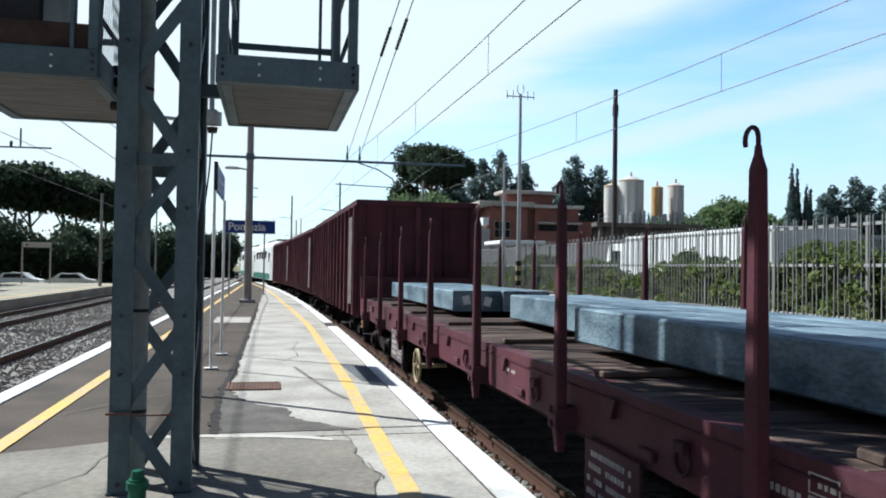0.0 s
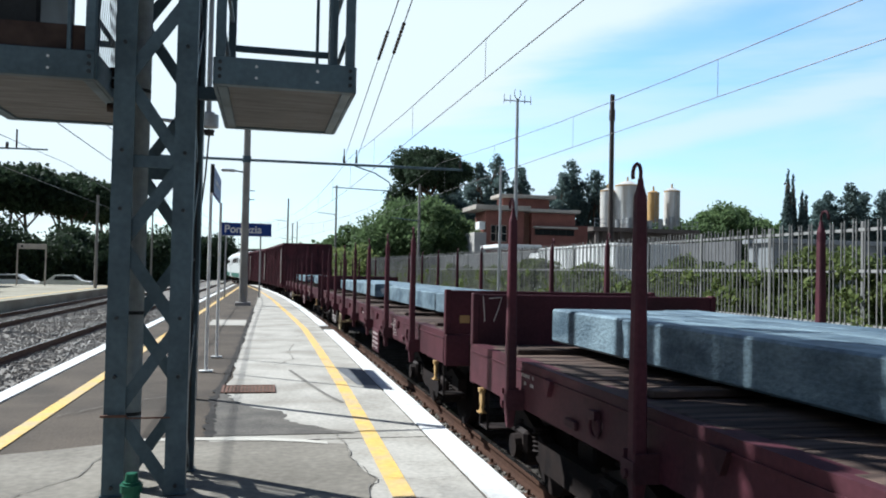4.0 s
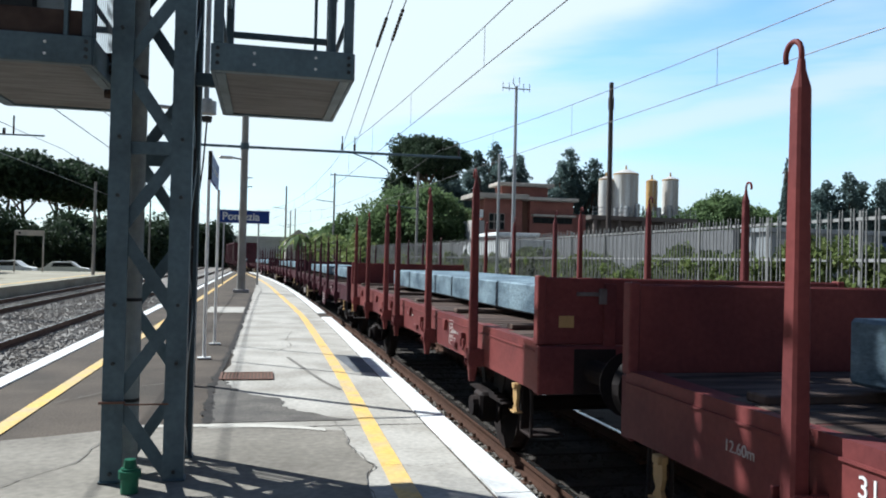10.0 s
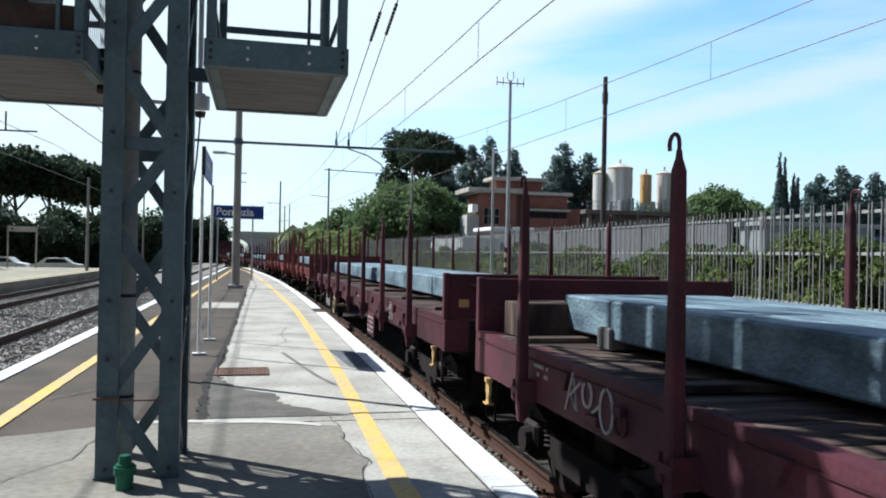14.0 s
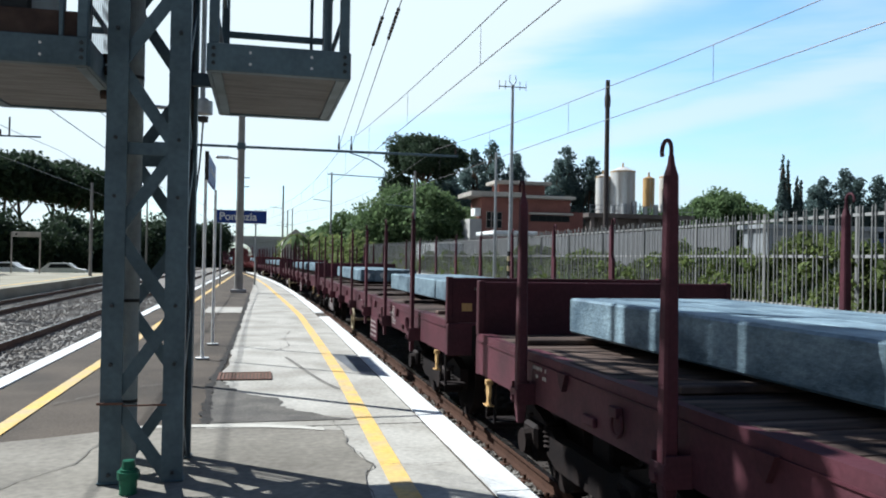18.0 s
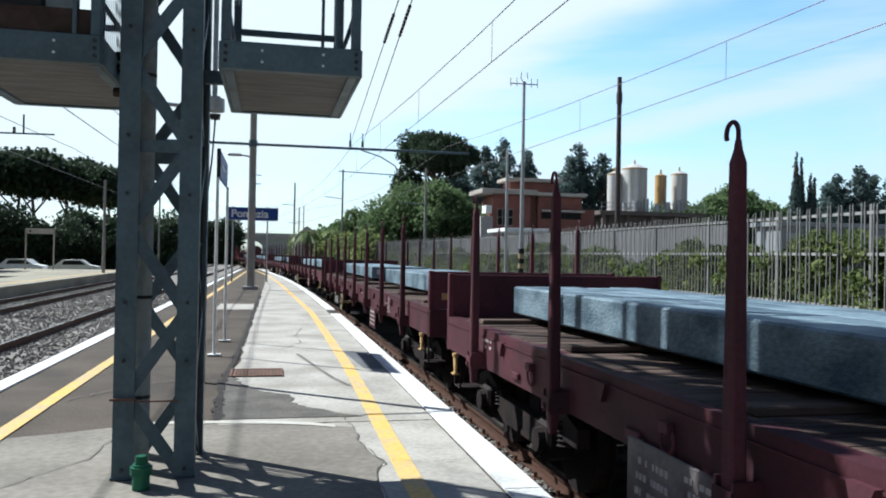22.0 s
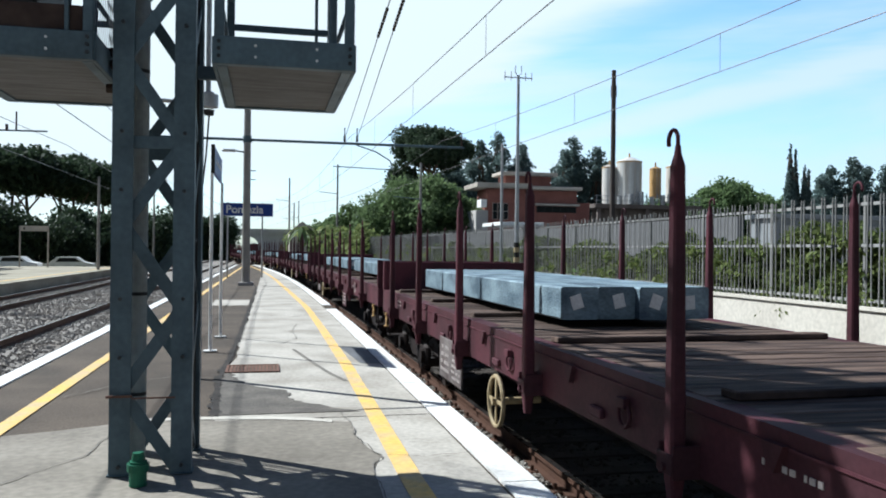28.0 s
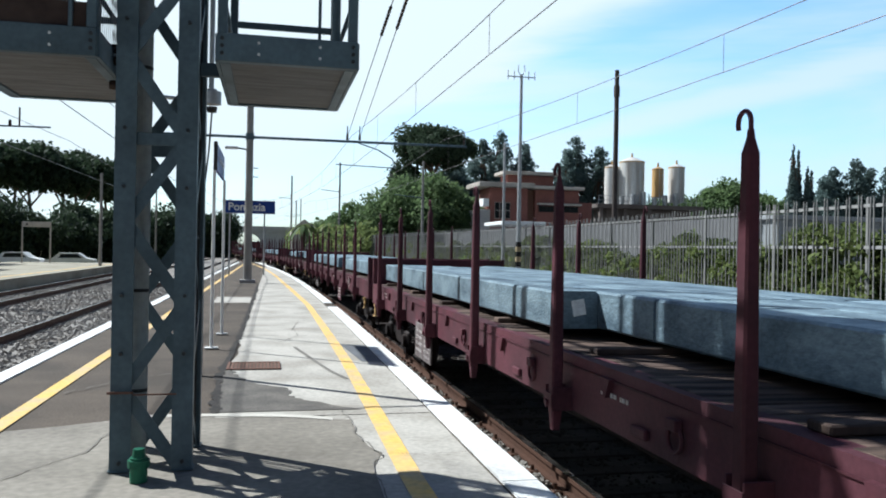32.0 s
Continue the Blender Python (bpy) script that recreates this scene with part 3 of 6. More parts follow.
sl_mesh = mesh_of("sleeper", G().box(-1.3, 1.3, -0.13, 0.13, -0.2, 0.0, 0.02), M["sleeper"])
clip_g = G()
for sx in (-1, 1):
    for d in (-0.115, 0.115):
        clip_g.box(sx * 0.753 + d - 0.045, sx * 0.753 + d + 0.045, -0.07, 0.07, 0.0, 0.035, 0.01)
        clip_g.tube((sx * 0.753 + d, 0, 0.03), (sx * 0.753 + d, 0, 0.085), 0.018, 0.018, 6)
clip_mesh = mesh_of("rail_clip", clip_g, M["rail"])


shade_sleeper_mesh = mesh_of("sleeper", G().box(-1.3, 1.3, -0.13, 0.13, -0.2, 0.0, 0.02), M["tarred"])


def sleepers(holder, line, centre, y0, y1, z, clips_to):
    y = y0
    while y < y1:
        h = -(line(y + 0.1, centre) - line(y - 0.1, centre)) / 0.2
        at = pose(line(y, centre), y, z, 0, 0, math.degrees(h))
        part("sleeper", sl_mesh if line is straight else shade_sleeper_mesh, None, holder, at=at)
        if y < clips_to:
            part("rail_clip", clip_mesh, None, holder, at=at)
        y += 0.62


# island platform: straight along one side, following the curve along the other, narrowing to a tip
PEDGE, PLEFT = -1.67, -2.88


def plat_x(y, u):
    """u 0 at the straight edge, 1 at the curving edge."""
    a, b = off_left(y, 0), along(y, PEDGE)
    return a + (b - a) * u


def off_left(y, off):
    return PLEFT + 0.0042 * max(y, 0) + off


def off_right(y, off):
    return along(y, PEDGE) - off


END = 71.0
g = G()
ribbon(g, lambda y, o: plat_x(y, o), -14, END, 0.004, 0.996, -0.012, 1.5, depth=0.83)
structure("platform", g, M["asphalt"], "island platform of old dark asphalt and concrete", "platform")
# worn concrete walk along the curving side, and a cross strip near the lamp mast
g = G()
rnd = random.Random(5)
seam = [(-14.0, -0.45)] + [(y, -0.46 + 0.0055 * y + rnd.uniform(-0.05, 0.05)) for y in np.arange(6.9, 71, 0.5)]
for (ya, xa), (yb, xb) in zip(seam[1:], seam[2:]):
    g.poly([(xa, ya, -0.004), (off_right(ya, 0.25), ya, -0.004), (off_right(yb, 0.25), yb, -0.004), (xb, yb, -0.004)])
for ya, yb in zip(np.arange(-14, 6.5, 1.5), np.arange(-12.5, 8, 1.5)):
    yb = min(yb, 6.9)
    g.poly([(0.5, ya, -0.009), (off_right(ya, 0.25), ya, -0.009), (off_right(yb, 0.25), yb, -0.009), (0.5, yb, -0.009)])
structure("concrete_walk", g, M["concrete"], "light worn concrete walkway on the platform", "pavement")
g = G()
pts_ = [(-1.95, 6.62), (-1.60, 6.74), (-1.24, 6.91), (-1.0, 7.0), (-0.5, 7.02), (0.1, 6.93), (0.42, 6.80), (0.66, 6.70)]
strip_ = [(-1.0, 7.03), (-0.5, 7.02), (0.1, 6.93), (0.35, 6.85), (0.56, 6.74)]
for (xa, ya), (xb, yb) in zip(pts_, pts_[1:]):
    g.poly([(xa, -14, -0.005), (xb, -14, -0.005), (xb, yb, -0.005), (xa, ya, -0.005)])
# its broken edge towards the walkway
jag_ = [(0.71, 6.70), (0.70, 6.13), (0.75, 5.77), (0.81, 5.57), (0.71, 5.20), (0.69, 4.6), (0.74, 3.9), (0.70, 3.0), (0.72, -14)]
for (xa, ya), (xb, yb) in zip(jag_, jag_[1:]):
    g.poly([(0.66, ya, -0.005), (0.66, yb, -0.005), (xb, yb, -0.005), (xa, ya, -0.005)])
structure("concrete_slab", g, M["slab"], "smooth grey concrete slab round the mast", "pavement")
g = G()
for (xa, ya), (xb, yb) in zip(strip_, strip_[1:]):
    g.poly([(xa, ya - 0.06, 0.0), (xb, yb - 0.06, 0.0), (xb, yb + 0.05, 0.0), (xa, ya + 0.05, 0.0)])
structure("mortar_strip", g, M["kerbwall"], "pale mortar strip across the platform", "pavement")
# dark repair patches
g = G()
rnd = random.Random(8)
edge_ = [(7.10, 0.82), (7.25, 0.66), (7.45, 0.50), (7.62, 0.33), (7.85, 0.20), (8.1, 0.27), (8.3, 0.16), (8.5, -0.10), (8.8, -0.22), (9.2, -0.33), (9.6, -0.40)]
left_, right_ = [], []
for i in range(42):
    y = 7.1 + i * 0.06
    left_.append((-0.45 + rnd.uniform(-0.02, 0.02), y))
    right_.append((float(np.interp(y, [e[0] for e in edge_], [e[1] for e in edge_])) + rnd.uniform(-0.035, 0.035), y))
for a, b, c, d in zip(left_, right_, right_[1:], left_[1:]):
    g.poly([(*a, 0.002), (*b, 0.002), (*c, 0.002), (*d, 0.002)])
structure("asphalt_patch", g, M["repair"], "dark uneven asphalt repair in the concrete", "pavement")
g = G()
g.poly([(1.07, 11.9, 0.001), (1.44, 11.75, 0.001), (1.44, 10.0, 0.001), (1.19, 10.07, 0.001)])
structure("asphalt_patch", g, M["patch"], "blue-grey patch beside the white edge", "pavement")
# painted edges and lines
def edge_stones(line, spans):
    edge = tagged(new("platform_edge"), "white-painted stone edge of the platform", "platform edge", kind="structure")
    r = random.Random(31)
    for y0, y1, a, b in spans:
        y = y0
        while y < y1:
            part("edge_stone", ribbon(G(), line, y, min(y + 1.24, y1), a, b, 0.003 + r.uniform(0, 0.004), 1.3, depth=0.18), M["edge"], edge)
            y += 1.25


edge_stones(off_right, ((-14.0, 19.3, 0.23, 0.0), (20.6, END, 0.22, 0.0)))
edge_stones(off_left, ((-14.0, END, 0.0, 0.20),))
g = G()
ribbon(g, straight, 20.6, 22.9, -1.35, -0.42, 0.0015, 1.2)
structure("concrete_patch", g, M["concrete"], "pale concrete patch in the asphalt", "pavement")
g = G()
ribbon(g, lambda y, o: off_right(y, float(np.interp(y, [5, 8, 10, 20, 25, 32], [0.77, 0.72, 0.69, 0.665, 0.75, 0.83])) + o), -14, END, 0.074, -0.074, 0.0, 1.0)
structure("yellow_line", g, M["yellow"], "yellow safety line along the walkway", "line")
g = G()
ribbon(g, off_left, -14, END, 0.745, 0.885, -0.0025, 1.0)
structure("yellow_line", g, M["yellow"], "yellow safety line along the straight edge", "line")
# rusty drain grate
g = thing("drain_grate", "rusty iron drain grate set in the platform", "grate", pose(-0.14, 9.78, 0.006))
part("rim", G().box(-0.31, 0.31, -0.29, -0.26, -0.004, 0.008).box(-0.31, 0.31, 0.26, 0.29, -0.004, 0.008).box(-0.31, -0.28, -0.26, 0.26, -0.004, 0.008).box(0.28, 0.31, -0.26, 0.26, -0.004, 0.008), M["rusty"], g)
bar_m = mesh_of("bar", G().box(-0.012, 0.012, -0.26, 0.26, -0.004, 0.006), M["rusty"])
for i in range(13):
    part("bar", bar_m, None, g, at=pose(-0.25 + i * 0.0417, 0, 0))
part("sump", G().box(-0.28, 0.28, -0.26, 0.26, -0.0035, -0.001), M["bark"], g)

# far platform beyond the two straight tracks
g = G().box(-20.0, -10.85, 6, 69, -0.85, -0.19, 0.02)
structure("far_platform", g, M["sandy"], "pale far platform with a yellow edge line", "platform")
g = G().box(-11.25, -10.84, 6, 69, -0.30, -0.175, 0.005)
structure("platform_edge", g, M["sandy"], "sandy stone edge of the far platform", "platform edge")
g = G().box(-11.9, -11.7, 6, 69, -0.189, -0.184)
structure("yellow_line", g, M["yellow"], "faded yellow line on the far platform", "line")


# plain wall added out of view on the far side, to block low sky light
g = G().box(-26.0, -22.0, -45, 56, -0.86, 9.5, 0.03)
structure("station_wall", g, M["stucco"], "plain grey unseen wall added to block low sky light", "wall")


# ---- lattice mast with its two service cages ----
mast = thing("lattice_mast", "grey painted steel lattice mast bolted to the platform", "mast", pose(-0.705, 5.66, 0))
HX, HY, TOP = 0.25, 0.345, 7.0
LW = 0.128
bolt_mesh = mesh_of("bolt", G().tube((0, -0.008, 0), (0, 0.008, 0), 0.013, 0.013, 6), M["bolt"])
for sx in (-1, 1):
    for sy in (-1, 1):
        x, y = sx * HX, sy * HY
        L = [(x, y), (x - sx * LW, y), (x - sx * LW, y - sy * 0.014), (x - sx * 0.014, y - sy * 0.014), (x - sx * 0.014, y - sy * LW * 0.7), (x, y - sy * LW * 0.7)]
        leg = part("leg", G().extrude(L, "z", 0.0, TOP), M["galv"], mast)
        for k in range(13):
            part("bolt", bolt_mesh, None, leg, at=pose(x - sx * 0.06, y + sy * 0.012, 0.53 * k + 0.06 + 0.16 * (k % 2)))
        part("foot_plate", G().box(x - 0.06 - sx * 0.05, x + 0.06 - sx * 0.05, y - 0.06 - sy * 0.05, y + 0.06 - sy * 0.05, 0.0, 0.012, 0.003), M["galv"], mast)
for k in range(13):
    z0, z1 = k * 0.53, (k + 1) * 0.53
    a = 1 if k % 2 == 0 else -1
    e = HX - 0.07
    part("brace", G().beam((a * e, -HY + 0.024 - 0.005 * a, z0), (-a * e, -HY + 0.024 - 0.005 * a, z1), 0.009, 0.08, (0, 1, 0)), M["galv"], mast)
    part("brace", G().beam((-a * e, HY - 0.022 - 0.005 * a, z0), (a * e, HY - 0.022 - 0.005 * a, z1), 0.009, 0.08, (0, 1, 0)), M["galv"], mast)
    e = HY - 0.05
    part("brace", G().beam((HX - 0.022 - 0.005 * a, a * e, z0), (HX - 0.022 - 0.005 * a, -a * e, z1), 0.008, 0.06, (1, 0, 0)), M["galv"], mast)
    part("brace", G().beam((-HX + 0.022 + 0.005 * a, -a * e, z0), (-HX + 0.022 + 0.005 * a, a * e, z1), 0.008, 0.06, (1, 0, 0)), M["galv"], mast)
for z in (2.12, 4.24):
    part("crossbar", G().box(-HX + 0.03, HX - 0.03, -HY + 0.036, -HY + 0.046, z - 0.04, z + 0.04, 0.003), M["galv"], mast)
    part("crossbar", G().box(-HX + 0.02, HX - 0.02, HY - 0.05, HY - 0.035, z - 0.05, z + 0.05, 0.003), M["galv"], mast)
part("cable_tie", G().box(-HX - 0.015, -HX + 0.14, -HY - 0.03, -HY - 0.018, 0.50, 0.515).box(-HX + 0.14, HX - 0.1, -HY - 0.03, -HY - 0.022, 0.49, 0.50), M["rusty"], mast, "rusted strap round the leg")
for i in range(5):
    x = HX - 0.045 + 0.012 * (i % 2)
    y = HY - 0.12 - i * 0.05
    part("cable", G().path([(x, y, 0.05), (x + 0.01 * math.sin(i), y, 2.0), (x, y + 0.02, 4.2), (x, y, 6.8)], 0.010, 6), M["dark"], mast, "black cable")
for z in (1.5, 2.2, 2.9, 3.5, 4.1):
    part("cable_clamp", G().tube((HX - 0.04, HY - 0.32, z), (HX - 0.04, HY - 0.09, z), 0.018, 0.018, 6), M["bolt"], mast)


pipe = part("conduit", G().tube((-0.122, -0.10, 0.0), (-0.122, -0.10, TOP), 0.058, 0.058, 20), M["conduit"], mast, "pale grey pipe clipped inside the mast", smooth=False)
for z in (0.47, 1.13, 2.6, 3.9):
    part("clip", G().tube((-0.122, -0.10, z), (-0.122, -0.10, z + 0.022), 0.062, 0.062, 20), M["dark"], pipe, "black clip")
# white disc on the beam, painted as daylight seen through a hole
hole_mesh = mesh_of("bolt_hole", G().tube((0, -0.004, 0), (0, 0.004, 0), 0.009, 0.009, 8), M["white"])


BACK = 0.62


def cage(label, x0, x1, y0, y1, z0, z1, full):
    c = thing("service_cage", label, "cage", pose((x0 + x1) / 2, (y0 + y1) / 2, z0))
    w, d, h = (x1 - x0) / 2, (y1 - y0) / 2, z1 - z0
    for sy, nm in ((-1, "front_beam"), (1, "back_beam")):
        b = part(nm, G().box(-w, w, sy * d - 0.012, sy * d + 0.012, 0, 0.17, 0.004).box(-w, w, sy * d - 0.05 * (sy > 0), sy * d + 0.05 * (sy < 0), 0, 0.012), M["galv"], c)
        for x in (-w + 0.03, w - 0.03):
            for z in (0.045, 0.09, 0.135):
                part("bolt", bolt_mesh, None, b, at=pose(x, sy * d + sy * 0.014, z))
        for x in (-w * 0.42, w * 0.45):
            for z in (0.05, 0.12):
                part("bolt_hole", hole_mesh, None, b, "white disc painted as daylight through a hole", at=pose(x, sy * d + sy * 0.012, z))
    for sx in (-1, 1):
        part("side_beam", G().box(sx * w - 0.012, sx * w + 0.012, -d + 0.012, d - 0.012, 0, 0.17, 0.004), M["galv"], c)
    part("floor_board", G().box(-w + 0.014, w - 0.014, -d + 0.014, d - 0.014, 0.014, 0.04, 0.003), M["ply"], c, "weathered plywood floor")
    for sx in (-1, 1):
        part("floor_edge", G().box(sx * (w - 0.045) - 0.03, sx * (w - 0.045) + 0.03, -d + 0.062, d - 0.062, 0.0, 0.0135), M["galv"], c)
    for sx in (-1, 1):
        for sy in (-1, 1):
            x, y = sx * (w - 0.03), sy * (d - 0.03)
            part("post", G().box(x - 0.03, x + 0.03, y - 0.03, y + 0.03, 0.17, h, 0.006), M["galv"], c)
            if full or sx > 0:
                part("post", G().box(x - sx * 0.12 - 0.012, x - sx * 0.12 + 0.012, y - 0.03, y + 0.03, 0.17, h, 0.003), M["galv"], c)
        for z in (0.42, 0.85, 1.3):
            part("side_rail", G().tube((sx * (w - 0.03), -d + 0.06, z), (sx * (w - 0.03), d - 0.06, z), 0.017, 0.017, 8), M["galv"], c, smooth=True)
        mesh = G()
        n = int(2 * d / 0.06)
        for i in range(n):
            y = -d + 0.05 + i * 0.06
            for a in (-1, 1):
                mesh.beam((sx * (w - 0.002), y, 0.18 if a > 0 else h - 0.2), (sx * (w - 0.002), y + 0.5 * 1, h - 0.2 if a > 0 else 0.18), 0.004, 0.004)
        if full:
            part("mesh_panel", mesh, M["pale"], c, "diamond wire mesh")
    part("back_rail", G().box(-w + 0.06, w - 0.06, d - 0.045, d - 0.014, BACK, BACK + 0.05, 0.004), M["galv"], c)
    part("top_rail", G().box(-w, w, d - 0.06, d, h - 0.06, h, 0.006).box(-w, w, -d, -d + 0.06, h - 0.06, h, 0.006), M["galv"], c)
    return c


cr = cage("grey steel service cage with plywood floor on the mast", -0.325, 0.53, 4.99, 6.57, 2.57, 4.7, False)
part("inner_post", G().box(0.28, 0.32, -0.75, -0.71, 0.17, 2.2, 0.004), M["galv"], cr)
cl = cage("grey steel service cage with black signal housing inside", -1.97, -1.03, 5.1, 6.75, 2.57, 4.7, True)
part("toe_board", G().box(-0.46, 0.45, -0.80, -0.77, 0.17, 0.33, 0.004), M["deck"], cl, "brown timber toe board")
part("signal_housing", G().box(-0.46, 0.10, -0.62, 0.3, 0.36, 1.85, 0.02), M["dark"], cl, "black signal housing")
part("backboard", G().box(-0.46, 0.45, 0.34, 0.38, 0.9, 2.0, 0.01), M["dark"], cl, "black signal backboard")
# unseen boards and rails added high on the mast to shade the passing train
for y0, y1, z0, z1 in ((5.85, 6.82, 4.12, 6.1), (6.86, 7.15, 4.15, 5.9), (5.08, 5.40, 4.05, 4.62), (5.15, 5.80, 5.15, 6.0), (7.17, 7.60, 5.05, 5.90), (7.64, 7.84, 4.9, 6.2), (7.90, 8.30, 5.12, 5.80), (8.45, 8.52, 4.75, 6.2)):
    part("signal_board", G().box(-0.263, -0.235, y0 - 5.66, y1 - 5.66, z0, z1, 0.006), M["dark"], mast, "unseen black board added to shade the train")
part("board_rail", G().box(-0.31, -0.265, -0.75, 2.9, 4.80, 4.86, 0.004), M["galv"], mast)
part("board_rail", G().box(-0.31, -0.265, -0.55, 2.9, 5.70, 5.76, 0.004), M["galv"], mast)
part("signal_board", G().box(-0.02, 0.02, 1.70, 2.90, 2.2, 2.66, 0.006), M["dark"], cl, "unseen black board added to shade the train")
part("board_rail", G().box(-0.03, 0.03, 0.77, 2.90, 2.10, 2.16, 0.004), M["galv"], cl)
for z in (2.66, 2.74, 2.50):
    part("insulator", G().tube((-HX - 0.09, -0.05, z), (-HX - 0.02, -0.05, z), 0.03, 0.035, 10), M["ceram"], mast, "brown cable insulator")
# two more added boards on the left cage, also only there for their shade
for y0, y1, z0, z1 in ((0.375, 1.675, 1.63, 2.19), (1.0, 2.2, 1.88, 2.09)):
    part("signal_board", G().box(0.03, 0.055, y0, y1, z0, z1, 0.006), M["dark"], cl, "unseen black board added to shade the train")
part("hanger", G().box(0.37, 0.42, -0.5, -0.44, 0.17, 2.2, 0.004), M["galv"], cl)
# brackets that tie the cages to the mast
for x0, x1 in ((-0.455, -0.33), (-1.03, -0.955)):
    for z in (2.62, 4.1):
        part("bracket", G().box(x0 + 0.705 - 0.02, x1 + 0.705 + 0.03, 0.05, 0.11, z, z + 0.09, 0.004), M["galv"], mast)

# green standpipe at the mast's foot
g = thing("green_pipe_stub", "short dark green plastic pipe with a cap on the platform", "pipe", pose(-0.745, 5.10, 0))
part("pipe", G().tube((0, 0, 0), (0, 0, 0.15), 0.052, 0.052, 16), M["green"], g, smooth=False)
part("collar", G().tube((0, 0, 0.09), (0, 0, 0.135), 0.066, 0.066, 16), M["green"], g)
part("cap", G().tube((0, 0, 0.15), (0, 0, 0.20), 0.040, 0.034, 12), M["green"], g)

# cracks in the old surface
r = random.Random(21)
def crack(pts, w, m="crack"):
    g = G()
    q = []
    for i in range(len(pts) - 1):
        a, b = Vector(pts[i]), Vector(pts[i + 1])
        n = max(2, int((b - a).length / 0.09))
        for k in range(n):
            q.append(a + (b - a) * (k / n) + Vector((r.uniform(-0.018, 0.018), r.uniform(-0.03, 0.03))))
    q.append(Vector(pts[-1]))
    for a, b in zip(q, q[1:]):
        k = w * r.uniform(0.4, 1.3)
        d = (b - a).normalized()
        s = Vector((-d.y, d.x)) * k
        g.poly([(a.x - s.x, a.y - s.y, 0.0035), (a.x + s.x, a.y + s.y, 0.0035), (b.x + s.x, b.y + s.y, 0.0035), (b.x - s.x, b.y - s.y, 0.0035)])
    return structure("crack", g, M[m], "thin dark crack in the platform surface", "crack")


crack(jag_[:8], 0.0045)
crack([(0.81, 5.57), (1.05, 5.45), (1.42, 5.5)], 0.003)
crack([(0.5, 7.4), (0.66, 7.1), (0.71, 6.72)], 0.004)
crack([(0.2, 12.2), (0.5, 13.0), (0.45, 14.2), (0.6, 15.6)], 0.006)
crack([(-0.1, 17.0), (0.3, 17.6), (0.7, 17.4), (1.0, 18.0)], 0.007)
crack([(-1.9, 8.2), (-1.4, 9.0), (-0.9, 9.4)], 0.006)
crack([(-1.6, 5.2), (-1.2, 5.9), (-1.15, 6.7)], 0.006)
crack([(-0.43, 7.1), (-0.5, 9.0), (-0.45, 11.0), (-0.42, 13.0), (-0.4, 16.0), (-0.38, 20.0), (-0.34, 30.0)], 0.045, "seam")
for i in range(7):
    y = 13.0 + i * 4.2
    crack([(-0.35, y), (0.3, y + 0.1), (along(y, PEDGE) - 0.3, y - 0.05)], 0.008)
# tyre-like scuff across the walkway
g = G()
q = [(0.40, 11.6), (0.52, 10.8), (0.64, 9.95), (0.75, 9.3), (0.88, 8.75)]
for (xa, ya), (xb, yb) in zip(q, q[1:]):
    g.poly([(xa - 0.03, ya, 0.0025), (xa + 0.02, ya, 0.0025), (xb + 0.02, yb, 0.0025), (xb - 0.03, yb, 0.0025)])
structure("stain", g, M["crack"], "brown stain across the concrete", "stain")


# ---- the goods train ----
TW = 1.42                               # half the distance between the stakes


def stake_parts(w, x, y, sx, paint):
    st = part("stake", stake_mesh[paint], None, w, at=pose(x, y, 0.37, 0, 0, 0 if sx < 0 else 180))
    part("hook", hook_mesh[paint], None, st)
    part("stake_socket", socket_mesh[paint], None, w, at=pose(x, y, 0.37, 0, 0, 0 if sx < 0 else 180))


stake_mesh, hook_mesh, socket_mesh, ring_mesh = {}, {}, {}, {}
